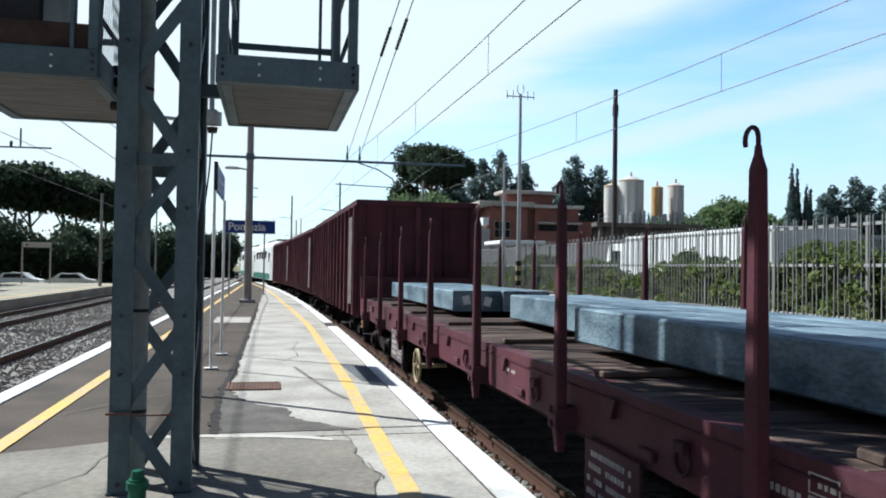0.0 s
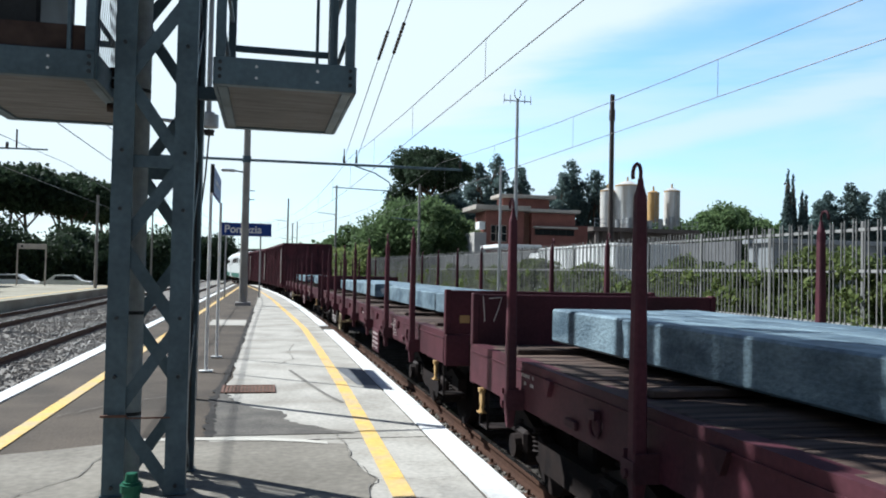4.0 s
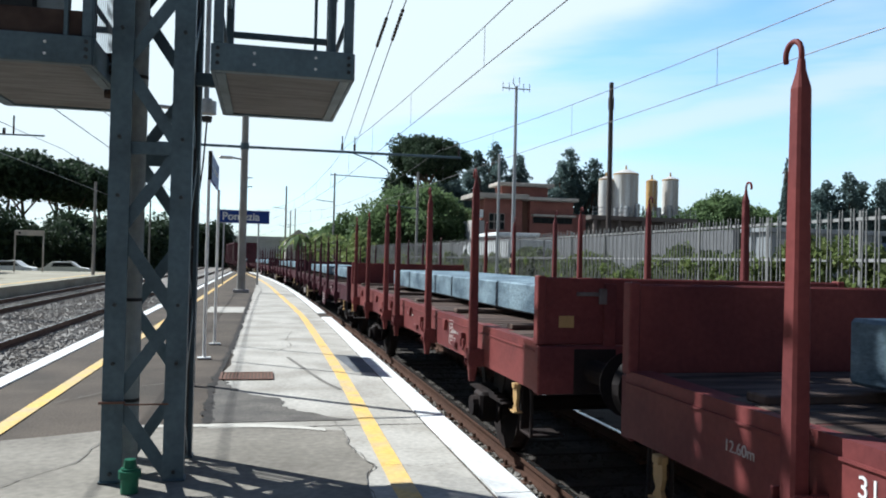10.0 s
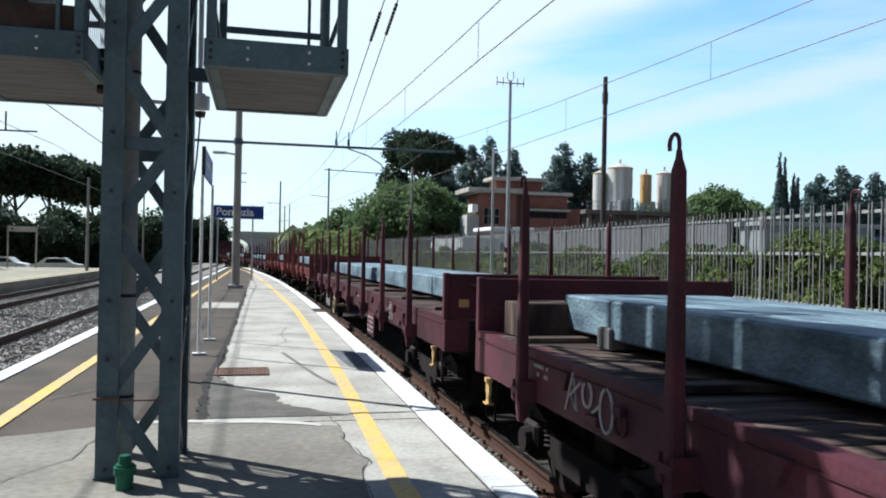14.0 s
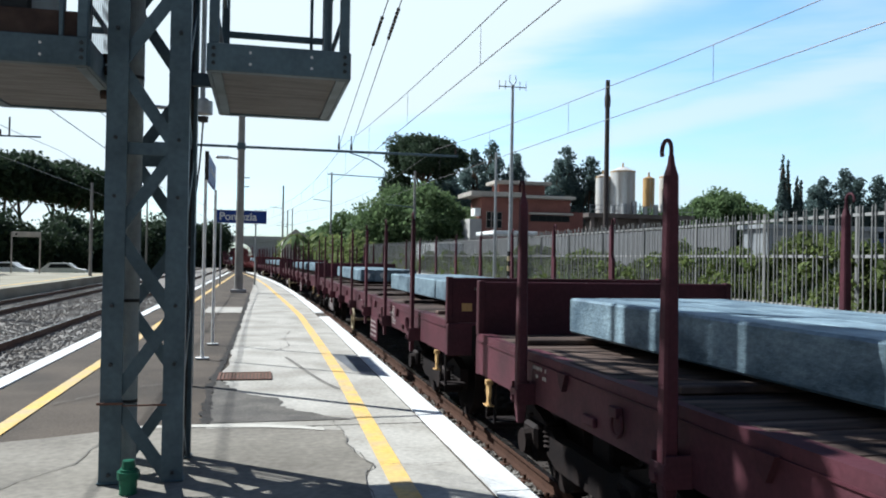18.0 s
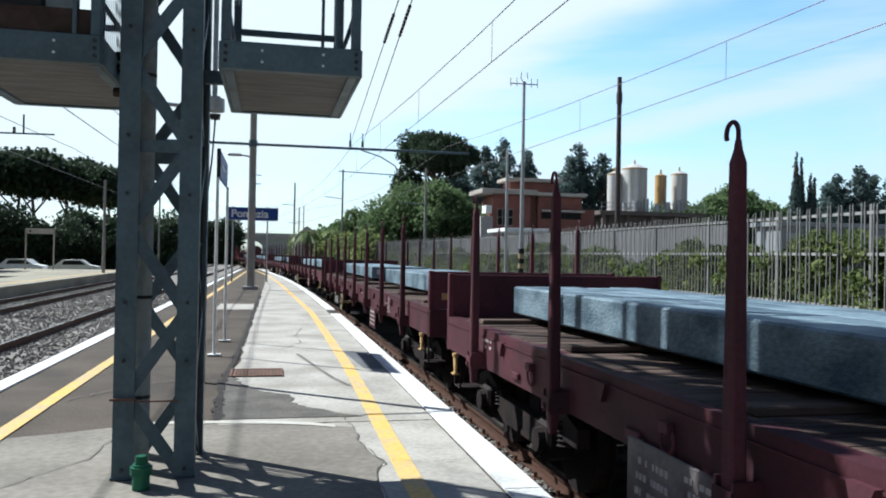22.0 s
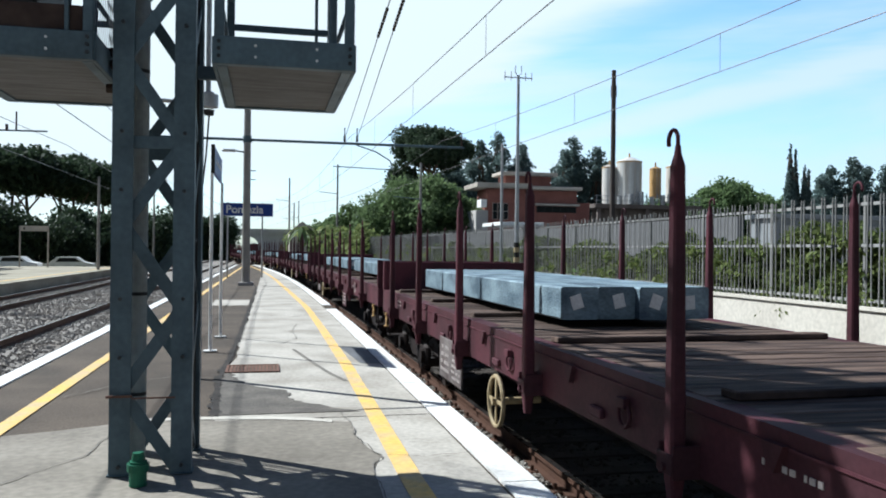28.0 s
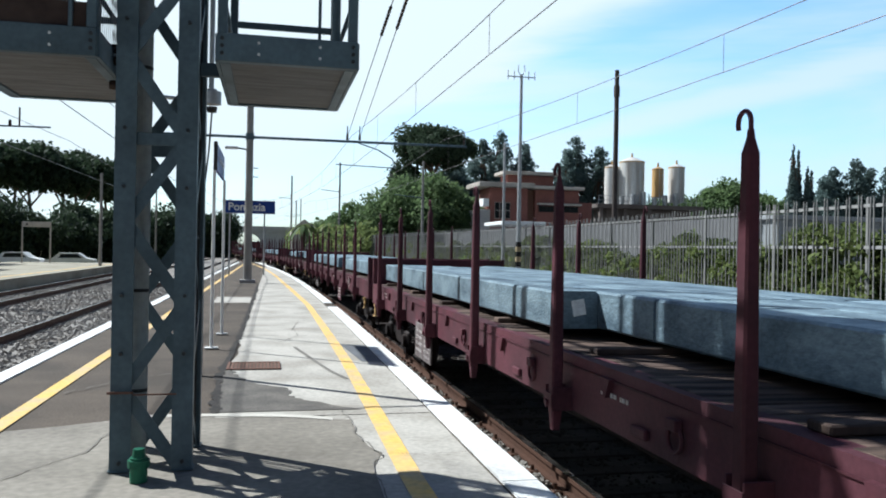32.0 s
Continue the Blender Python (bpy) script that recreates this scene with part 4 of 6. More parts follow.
for paint in ("maroon", "red"):
    g = G()
    o = 0
    secs = ((-0.14, 0.028, 0.026), (0.0, 0.043, 0.040), (0.40, 0.042, 0.039), (1.50, 0.030, 0.029), (1.56, 0.014, 0.015), (1.60, 0.011, 0.011))
    for z, a, b in secs:
        c = 0.3
        g.v += [(-b, -a * (1 - c), z), (-b * (1 - c), -a, z), (b * (1 - c), -a, z), (b, -a * (1 - c), z), (b, a * (1 - c), z), (b * (1 - c), a, z), (-b * (1 - c), a, z), (-b, a * (1 - c), z)]
    for i in range(len(secs) - 1):
        for j in range(8):
            k = (j + 1) % 8
            g.f.append((i * 8 + j, i * 8 + k, i * 8 + 8 + k, i * 8 + 8 + j))
    g.f.append(tuple(range(8))[::-1]); g.f.append(tuple(range(len(secs) * 8 - 8, len(secs) * 8)))
    tall = 1.10 if paint == "red" else 1.0      # the short wagons have taller stakes
    g.v = [(x, y, z * tall if z > 0 else z) for x, y, z in g.v]
    stake_mesh[paint] = mesh_of("stake", g, M[paint])
    pts = [(0, 0, 1.56), (0, 0, 1.63)] + [(0, 0.046 - 0.046 * math.cos(a), 1.63 + 0.052 * math.sin(a)) for a in np.linspace(0.3, 3.6, 9)]
    hook_mesh[paint] = mesh_of("hook", G().path([Vector((p[0], p[1], p[2] + 1.56 * (tall - 1))) for p in pts], 0.0105, 8), M[paint], True)
    g = G().box(-0.058, -0.049, -0.075, 0.075, 0.02, 0.12, 0.003).box(-0.049, 0.10, -0.075, -0.058, 0.0, 0.16, 0.003).box(-0.049, 0.10, 0.058, 0.075, 0.0, 0.16, 0.003)
    g.tube((-0.075, 0, 0.05), (-0.05, 0, 0.05), 0.022, 0.022, 8)
    socket_mesh[paint] = mesh_of("stake_socket", g, M[paint])
    ring_mesh[paint] = mesh_of("lashing_ring", G().torus((0, 0, 0), (1, 0, 0), 0.07, 0.012, 14, 5).box(-0.012, 0.03, -0.05, 0.05, 0.04, 0.10, 0.004), M[paint])
plank_mesh = mesh_of("deck_plank", G().box(-1.27, 1.27, -0.098, 0.098, -0.045, 0.0, 0.008), M["deck"])
bearer_mesh = mesh_of("bearer", G().box(-1.20, 1.20, -0.075, 0.075, 0.0, 0.045, 0.008), M["deck"])
wheel_mesh = mesh_of("wheel", G().tube((-0.065, 0, 0), (0.065, 0, 0), 0.455, 0.455, 28).tube((0.055, 0, 0), (0.075, 0, 0), 0.485, 0.485, 28).tube((-0.12, 0, 0), (-0.065, 0, 0), 0.13, 0.15, 12), M["under"])
frame_g = G().extrude([(-1.45, 0.12), (-1.1, 0.22), (-0.5, 0.02), (0.5, 0.02), (1.1, 0.22), (1.45, 0.12), (1.45, -0.03), (1.05, -0.02), (0.5, -0.22), (-0.5, -0.22), (-1.05, -0.02), (-1.45, -0.03)], "x", -0.05, 0.05)
bframe_mesh = mesh_of("bogie_frame", frame_g, M["under"])
abox_mesh = mesh_of("axle_box", G().box(-0.14, 0.10, -0.15, 0.15, -0.16, 0.14, 0.03).tube((-0.20, 0, -0.01), (-0.12, 0, -0.01), 0.10, 0.11, 12), M["under"])
spring_g = G()
spring_g.path([(0.07 * math.cos(k * 0.7), 0.07 * math.sin(k * 0.7), k * 0.0042) for k in range(56)], 0.014, 4)
spring_mesh = mesh_of("coil_spring", spring_g, M["under"])
buffer_mesh = mesh_of("buffer", G().tube((0, 0, 0), (0, 0.32, 0), 0.09, 0.085, 14).tube((0, 0.30, 0), (0, 0.56, 0), 0.06, 0.06, 12).tube((0, 0.56, 0), (0, 0.62, 0), 0.21, 0.23, 20).box(-0.17, 0.17, -0.02, 0.02, -0.17, 0.17, 0.005), M["under"])


def bogie(w, y, wheelbase=0.9):
    b = part("bogie", G().box(-0.9, 0.9, -0.16, 0.16, -0.06, 0.16, 0.02).box(-0.3, 0.3, -0.3, 0.3, 0.16, 0.36, 0.02), M["under"], w, "grimy two-axle bogie", at=pose(0, y, 0))
    for sx in (-1, 1):
        part("bogie_frame", bframe_mesh, None, b, at=pose(sx * 1.0, 0, 0.02))
        for sy in (-1, 1):
            part("axle_box", abox_mesh, None, b, at=pose(sx * 1.0, sy * wheelbase, RAIL + 0.46, 0, 0, 0 if sx < 0 else 180))
            part("wheel", wheel_mesh, None, b, at=pose(sx * 0.77, sy * wheelbase, RAIL + 0.46, 0, 0, 0 if sx < 0 else 180))
            for d in (-0.19, 0.19):
                part("coil_spring", spring_mesh, None, b, at=pose(sx * 1.0, sy * wheelbase + d, -0.08))
    for sy in (-1, 1):
        part("axle", G().tube((-0.8, sy * wheelbase, RAIL + 0.46), (0.8, sy * wheelbase, RAIL + 0.46), 0.08, 0.08, 10), M["under"], b)
    return b


def bars(parent, mat_, x, y0, z0, w, h, rows, seed, flip=-1):
    """Rows of small unreadable marks as plain strokes on a side."""
    r = random.Random(seed)
    g = G()
    for i in range(rows):
        z = z0 + h - (i + 0.5) * h / rows
        y = y0
        while y < y0 + w - 0.03:
            ln = r.uniform(0.012, 0.04)
            if r.random() < 0.78:
                g.box(x - 0.003, x + 0.003, y, min(y + ln, y0 + w), z - h / rows * 0.22, z + h / rows * 0.22)
            y += ln + 0.018
    ob = part("marking", g, mat_, parent)
    ob["kind"] = "stuff"
    return ob


def running_side(w, by):
    """Data boards, brake handwheel and air tank under the platform side."""
    bd = part("data_board", G().box(-1.372, -1.352, by - 0.62, by + 0.42, 0.0, 0.46, 0.006).box(-1.352, -1.33, by - 0.54, by - 0.50, 0.0, 0.46).box(-1.352, -1.33, by + 0.30, by + 0.34, 0.0, 0.46), M["board"], w, "grey board with small white writing")
    bars(bd, M["chalk"], -1.375, by - 0.05, 0.06, 0.40, 0.34, 4, 11)
    bars(bd, M["chalk"], -1.375, by - 0.56, 0.04, 0.38, 0.38, 6, 15)
    bars(part("data_board", G().box(-1.372, -1.352, -by - 0.38, -by + 0.38, 0.0, 0.40, 0.006), M["maroon"], w, "dark red board with small white writing"), M["chalk"], -1.375, -by - 0.33, 0.04, 0.66, 0.32, 4, 19)
    hy = by - 2.0
    hw = part("handwheel", G().torus((-1.40, hy, 0.15), (1, 0, 0), 0.215, 0.020, 24, 6).tube((-1.44, hy, 0.15), (-1.00, hy, 0.15), 0.035, 0.03, 8).beam((-1.40, hy - 0.21, 0.15), (-1.40, hy + 0.21, 0.15), 0.014, 0.03).beam((-1.40, hy, -0.06), (-1.40, hy, 0.36), 0.014, 0.03), M["cream"], w, "cream-painted brake handwheel")
    part("air_tank", G().tube((-0.6, hy - 2.2, 0.14), (-0.6, hy - 1.2, 0.14), 0.17, 0.17, 14), M["under"], w)


def flat_wagon(deck, nst, paint, label, two_axle=False):
    w = thing("flat_wagon", label, "wagon")
    half = deck / 2
    stake_y = [(i - 3.5) * 2.2 for i in range(8)] if nst == 8 else [-4.82, -2.75, -0.54, 0.54, 2.75, 4.72]
    # side sills, pressed with flanges
    for sx in (-1, 1):
        x = sx * 1.33
        prof = [(x, 0.75), (x - sx * 0.14, 0.75), (x - sx * 0.14, 0.725), (x - sx * 0.02, 0.725), (x - sx * 0.02, 0.405), (x - sx * 0.10, 0.405), (x - sx * 0.10, 0.38), (x, 0.38)]
        sill = part("side_sill", G().extrude(prof, "y", -half, half), M[paint], w)
        part("sill_rib", G().box(min(x, x + sx * 0.010), max(x, x + sx * 0.010), -half + 0.02, half - 0.02, 0.672, 0.684), M[paint], sill)
        for i in range(nst - 1):
            g = G()
            yc = stake_y[i] + 0.5 * (stake_y[i + 1] - stake_y[i])
            g.box(min(x, x + sx * 0.03), max(x, x + sx * 0.03), yc - 0.09, yc + 0.09, 0.43, 0.49, 0.008)
            part("lashing_bracket", g, M[paint], sill)
            part("rope_hook", G().extrude([(yc + 0.36, 0.69), (yc + 0.50, 0.69), (yc + 0.48, 0.62), (yc + 0.42, 0.57), (yc + 0.39, 0.63)], "x", x - 0.035, x + 0.035), M[paint], sill)
        for i in range(nst - 1):
            yc = stake_y[i] + 0.32 * (stake_y[i + 1] - stake_y[i])
            part("lashing_ring", ring_mesh[paint], None, w, at=pose(x + sx * 0.02, yc, 0.52, 0, 0, 0 if sx > 0 else 180))
    part("centre_sill", G().box(-0.22, 0.22, -half + 0.1, half - 0.1, 0.28, 0.70, 0.02), M["under"], w)
    if not two_axle:
        for sx in (-1, 1):
            mid = half * 0.36
            part("fish_belly", G().extrude([(-mid - 0.9, 0.44), (-mid, 0.16), (mid, 0.16), (mid + 0.9, 0.44)], "x", sx * 0.95 - 0.02, sx * 0.95 + 0.02), M["under"], w)
    n = int((deck - 0.2) / 0.2)
    for i in range(n):
        part("deck_plank", plank_mesh, None, w, at=pose(0, -half + 0.2 + i * (deck - 0.4) / (n - 1), 0.75 + 0.006 * math.sin(i * 7.1)))
    for i in range(nst):
        yb = -half + 1.05 + i * (deck - 2.1) / (nst - 1)
        part("bearer", bearer_mesh, None, w, at=pose(0.03 * math.sin(i * 2.3), yb, 0.753, 0, 0, 1.2 * math.sin(i * 5.1)))
    for i in range(nst):
        yc = stake_y[i]
        for sx in (-1, 1):
            stake_parts(w, sx * TW, yc, sx, paint)
    for sy in (-1, 1):
        e = part("end_board", G().box(-1.33, 1.33, sy * half - 0.03, sy * half + 0.03, 0.73, 1.24, 0.01).box(-1.335, -1.27, sy * half - 0.045, sy * half + 0.045, 0.73, 1.25, 0.008).box(1.27, 1.335, sy * half - 0.045, sy * half + 0.045, 0.73, 1.25, 0.008), M[paint], w)
        part("headstock", G().box(-1.33, 1.33, sy * half - 0.06, sy * half + 0.06, 0.36, 0.725, 0.012), M[paint], w)
        g = G()
        for x in (-0.75, 0.0, 0.75):
            g.box(x - 0.05, x + 0.05, sy * half + sy * 0.03 - 0.02, sy * half + sy * 0.03 + 0.02, 0.65, 1.20, 0.006)
        part("end_hinge", g, M[paint], e)
        part("latch", G().box(-1.02, -0.78, sy * (half + 0.035) - 0.012, sy * (half + 0.035) + 0.012, 1.10, 1.13, 0.004).box(-0.84, -0.78, sy * (half + 0.035) - 0.02, sy * (half + 0.035) + 0.02, 1.04, 1.16, 0.004), M["board"], e, "worn steel latch")
        part("plate", G().box(-1.16, -1.04, sy * (half + 0.033) - 0.004, sy * (half + 0.033) + 0.004, 0.86, 0.95, 0.002), M["ochre"], e, "small yellow plate")
        for sx in (-1, 1):
            part("buffer", buffer_mesh, None, w, at=pose(sx * 0.875, sy * (half + 0.05), 0.53, 0, 0, 0 if sy > 0 else 180))
            part("footstep", G().box(sx * 1.15 - 0.14, sx * 1.15 + 0.14, sy * (half - 0.32) - 0.13, sy * (half - 0.32) + 0.13, -0.02, 0.0, 0.004).path([(sx * 1.28, sy * (half - 0.32) - 0.12, 0.0), (sx * 1.28, sy * (half - 0.32) - 0.12, 0.45)], 0.014, 6).path([(sx * 1.28, sy * (half - 0.32) + 0.12, 0.0), (sx * 1.28, sy * (half - 0.32) + 0.12, 0.45)], 0.014, 6), M["under"], w)
            yb, e = sy * (half - 0.42), sx * 1.335
            part("lamp_bracket", G().extrude([(yb - 0.045, 0.37), (yb + 0.045, 0.37), (yb + 0.05, 0.26), (yb + 0.02, 0.20), (yb + 0.06, 0.15), (yb - 0.06, 0.15), (yb - 0.03, 0.20), (yb - 0.05, 0.26)], "x", e - 0.012, e + 0.012).box(e - 0.035, e + 0.035, yb - 0.06, yb + 0.06, 0.14, 0.155, 0.003).box(e - 0.03, e + 0.03, yb - 0.035, yb + 0.035, 0.33, 0.375, 0.006), M["ochre"], w, "yellowish lamp bracket")
        part("coupling", G().box(-0.06, 0.06, sy * half + (0 if sy > 0 else -0.35), sy * half + (0.35 if sy > 0 else 0), 0.44, 0.58, 0.02).torus((0, sy * (half + 0.42), 0.42), (1, 0, 0), 0.12, 0.025, 14, 6), M["under"], w)
        part("brake_hose", G().path([(0.3 * sy, sy * half, 0.45), (0.32 * sy, sy * (half + 0.25), 0.30), (0.28 * sy, sy * (half + 0.42), 0.16), (0.22 * sy, sy * (half + 0.52), 0.28)], 0.022, 6), M["dark"], w)
    if two_axle:
        for sy in (-1, 1):
            for sx in (-1, 1):
                part("wheel", wheel_mesh, None, w, at=pose(sx * 0.77, sy * 4.0, RAIL + 0.46, 0, 0, 0 if sx < 0 else 180))
                part("axle_box", abox_mesh, None, w, at=pose(sx * 1.0, sy * 4.0, RAIL + 0.46, 0, 0, 0 if sx < 0 else 180))
                g = G()
                for k in range(5):
                    ln = 0.62 - k * 0.1
                    g.box(sx * 1.0 - 0.05, sx * 1.0 + 0.05, sy * 4.0 - ln, sy * 4.0 + ln, 0.09 + k * 0.018 - 0.03, 0.105 + k * 0.018 - 0.03)
                part("leaf_spring", g, M["under"], w)
                part("axle_guard", G().extrude([(sy * 4.0 - 0.5, 0.44), (sy * 4.0 - 0.2, -0.2), (sy * 4.0 + 0.2, -0.2), (sy * 4.0 + 0.5, 0.44), (sy * 4.0 + 0.36, 0.44), (sy * 4.0 + 0.13, -0.12), (sy * 4.0 - 0.13, -0.12), (sy * 4.0 - 0.36, 0.44)], "x", sx * 0.97 - 0.008, sx * 0.97 + 0.008), M["under"], w)
            part("axle", G().tube((-0.8, sy * 4.0, RAIL + 0.46), (0.8, sy * 4.0, RAIL + 0.46), 0.08, 0.08, 10), M["under"], w)
    else:
        for sy in (-1, 1):
            bogie(w, sy * (half - 1.85))
    by = 4.0 if not two_axle else 1.9
    if not two_axle:
        running_side(w, by)
    # outlined data panels on the sill
    for k, (pz, pw) in enumerate(((0.62, 0.17), (0.53, 0.17), (0.44, 0.27))):
        y1 = -4.0 * (0.9 if two_axle else 1.45) + 0.1
        y0 = y1 - pw
        fr = part("data_panel", G().box(-1.334, -1.3301, y0, y1, pz, pz + 0.006).box(-1.334, -1.3301, y0, y1, pz + 0.074, pz + 0.08).box(-1.334, -1.3301, y0, y0 + 0.006, pz, pz + 0.08).box(-1.334, -1.3301, y1 - 0.006, y1, pz, pz + 0.08), M["chalk"], w, "white outlined panel")
        bars(fr, M["chalk"], -1.333, y0 + 0.02, pz + 0.015, pw - 0.04, 0.05, 1, 30 + k)
    bars(w, M["chalk"], -1.334, -half * 0.22, 0.56, 0.4, 0.06, 1, 12)
    if not two_axle:
        bars(w, M["chalk"], -1.334, half * 0.80, 0.56, 0.30, 0.12, 2, 13)
    bars(w, M["chalk"], -1.334, -half * 0.62, 0.55, 0.3, 0.07, 1, 14)
    return w


def bloom_mesh(length):
    g = G()
    n = max(2, int(length / 0.9))
    r = random.Random(int(length * 100))
    c, w, h = 0.017, 0.183, 0.15
    ring = [(-w, -h + c), (-w + c, -h), (w - c, -h), (w, -h + c), (w, h - c), (w - c, h), (-w + c, h), (-w, h - c)]
    for i in range(n + 1):
        k = 1 + r.uniform(-0.004, 0.004)
        for u, v in ring:
            g.v.append((u * k, length * (i / n), v * k))
    for i in range(n):
        for j in range(8):
            q = (j + 1) % 8
            g.f.append((i * 8 + j, i * 8 + q, i * 8 + 8 + q, i * 8 + 8 + j))
    g.f.append(tuple(range(8))[::-1]); g.f.append(tuple(range(n * 8, n * 8 + 8)))
    return mesh_of("steel_bloom", g, M["bloom"])


bloom_lib = {}
label_mesh = mesh_of("label", G().box(-0.055, 0.055, -0.004, 0.0, -0.065, 0.065), M["white"])

RIDERS = []      # (thing, place on its wagon, wagon number)
WAGONS = []      # (thing, distance of its centre behind the leading mark)


def bloom(k, x, y0, ln, r):
    """One steel bloom on wagon k from y0 on, with a paper label on its end."""
    ln = round(ln * 4) / 4
    if ln not in bloom_lib:
        bloom_lib[ln] = bloom_mesh(ln)
    b = tagged(new("steel_bloom", bloom_lib[ln]), "long blue-grey steel bloom lying on a flat wagon", "steel bloom", "steel blooms on the train")
    part("label", label_mesh, None, b, "white paper label", at=pose(r.uniform(-0.03, 0.03), -0.002, r.uniform(-0.01, 0.02), 0, r.uniform(-25, 25), 0))
    RIDERS.append((b, pose(x, y0, 0.83 + 0.15 + (RAISED if k in (5, 6) else 0.0)), k))
    return ln


def load(k, fronts, rears, seed):
    """Blooms four abreast: the front row ends at fronts, the rear row begins at rears."""
    r = random.Random(seed)
    for x, a, b in zip(SIX if len(fronts) == 6 else FOUR, fronts, rears):
        a += r.uniform(-0.03, 0.03)
        bloom(k, x, a, HEADS.get(k, 8.5) - (r.uniform(0.1, 1.4) if k == 17 and x > -0.9 else 0.0) - a, r)
        ln = round((b + 8.3) * 4) / 4
        bloom(k, x, b - ln, ln, r)


RAISED = 0.10      # the short wagons' decks lie higher
long_wagon = flat_wagon(18.5, 8, "maroon", "long dark red flat wagon with hooked stakes and timber deck")
short_wagon = flat_wagon(12.6, 6, "red", "short brighter red two-axle flat wagon with hooked stakes", True)
for c in short_wagon.children:
    if c.name.split(".")[0] not in ("wheel", "axle", "axle_box", "axle_guard", "leaf_spring"):
        c.matrix_basis = pose(0, 0, RAISED) @ c.matrix_basis
FOUR = (-0.555, -0.185, 0.185, 0.555)
SIX = (-0.925, *FOUR, 0.925)
# wagon: where the four blooms of the front load end, and those of the rear load begin
LOADS = {1: ((2.83, 2.8, 2.75, 2.8), (-1.86, 1.2, 1.1, 1.3)), 2: ((0.52, 0.56, 0.50, 0.54), (-1.04, 0.35, 0.3, 0.4)), 3: ((-0.9, -0.95, -0.85, -0.9), (-1.45, -1.5, -1.4, -1.5)),
         4: ((0.60, 0.56, 0.62, 3.0), (-1.07, -1.4, -1.3, -1.35)), 7: ((0.28, -0.45, -0.42, -0.40), (-0.55, -0.60, -0.55, -0.6)), 8: ((0.83, -0.20, -0.15, -0.2), (-0.55, -0.4, -0.45, -0.4)),
         9: ((2.59, 2.57, 2.61, 2.58), (-2.05, -2.0, -2.1, -2.05)), 10: ((0.17, 0.20, 0.15, 2.4), (-0.71, -0.75, -0.7, -0.7)), 11: ((0.93, 0.95, 0.90, 0.95), (-1.50, -1.45, -1.55, -1.5)),
         12: ((2.36, 2.33, 2.40, 2.36), (-1.76, -1.8, -1.7, -1.8)), 13: ((1.79, 1.76, 1.82, 1.78), (-1.49, -1.5, -1.45, -1.5)), 14: ((0.9, 0.85, 0.92, 0.9), (-0.9, -0.95, -0.9, -0.85)),
         15: ((2.17, 2.20, 2.14, 2.18), (-1.96, -1.9, -2.0, -1.95)), 16: ((-1.11, -2.6, -2.55, -2.6, -2.55, -2.6), (-3.1, -2.64, -2.6, -2.66, -2.62, -2.65)), 17: ((-0.23, -1.15, -1.2, -1.1, -1.15, -1.2), (-4.2, -1.2, -1.25, -1.15, -1.2, -1.25)),
         18: ((0.6, 0.6, 0.55, 0.6), (-0.6, -0.65, -0.6, -0.6))}
# the far ends of the front loads that stop short of the end board
HEADS = {16: 8.9, 17: 8.9}
# how far each wagon's middle runs behind the leading mark
BEHIND = (-9.25, 10.72, 30.64, 50.51, 67.41, 81.53, 98.99, 119.07, 138.76, 158.74, 178.71, 198.66, 218.52, 238.47, 258.20, 278.24, 298.0, 317.9)
for k in range(1, 19):
    short = k in (5, 6)
    src = short_wagon if short else long_wagon
    first = k in (1, 5)
    w = src if first else copy_thing(src, pose(0, 0, 0))
    tagged(w, group="flat wagons of the train")
    WAGONS.append((w, BEHIND[k - 1]))
    if short:
        r = random.Random(k)
        for i, x in enumerate(FOUR):
            y0 = (-5.6 if k == 5 else -4.02 if i == 0 else -5.5) + r.uniform(-0.03, 0.03)
            bloom(k, x, y0, (3.98 if k == 5 else 5.22) - y0, r)
    else:
        load(k, *LOADS[k], k)
# chalk numbers on two front end boards, seen from inside
for k, text in ((3, "17"), (4, "18")):
    e = [c for c in WAGONS[k - 1][0].children if c.name.startswith("end_board")][1]
    for i, ch in enumerate(text):
        if ch == "1":
            pts = [(0.03, 0.0), (0.01, 0.27)]
        elif ch == "7":
            pts = [(-0.05, 0.25), (0.08, 0.26), (0.05, 0.14), (0.0, 0.0)]
        else:
            pts = [(0.02 + (0.05 if a < 0 else 0.045) * math.sin(2 * a) , 0.13 + 0.13 * math.sin(a)) for a in np.linspace(-math.pi / 2, 3 * math.pi / 2, 26)]
        part("chalk_number", G().path([(-1.24 + i * 0.12 + u, 9.217, 0.97 + v * 0.92) for u, v in pts], 0.006, 5), M["chalk"], e, "thin chalk numeral")

# on some wagons the brake wheel sits elsewhere or is missing
for k, shift in ((9, -3.25), (13, -3.6), (16, None), (17, None)):
    wheel = [c for c in WAGONS[k - 1][0].children if c.name.startswith("handwheel")][0]
    if shift is None:
        bpy.data.objects.remove(wheel)
    else:
        wheel.matrix_basis = pose(0, shift, 0)
w6 = WAGONS[5][0]
lettering("length_mark", "12.60m", 0.075, M["chalk"], w6, pose(-1.332, 5.20, 0.56 + RAISED, 90, 0, -90))
lettering("wagon_mark", "31", 0.11, M["white"], w6, pose(-1.332, 4.45, 0.60 + RAISED, 90, 0, -90))
# one wagon has broad flat stakes that step in near the top
step_g = G().extrude([(-0.04, -0.14), (0.05, -0.14), (0.062, 0.0), (0.062, 1.10), (0.022, 1.18), (0.022, 1.52), (0.006, 1.58), (-0.012, 1.60), (-0.036, 1.55), (-0.05, 1.10), (-0.05, 0.0)], "x", -0.022, 0.022)
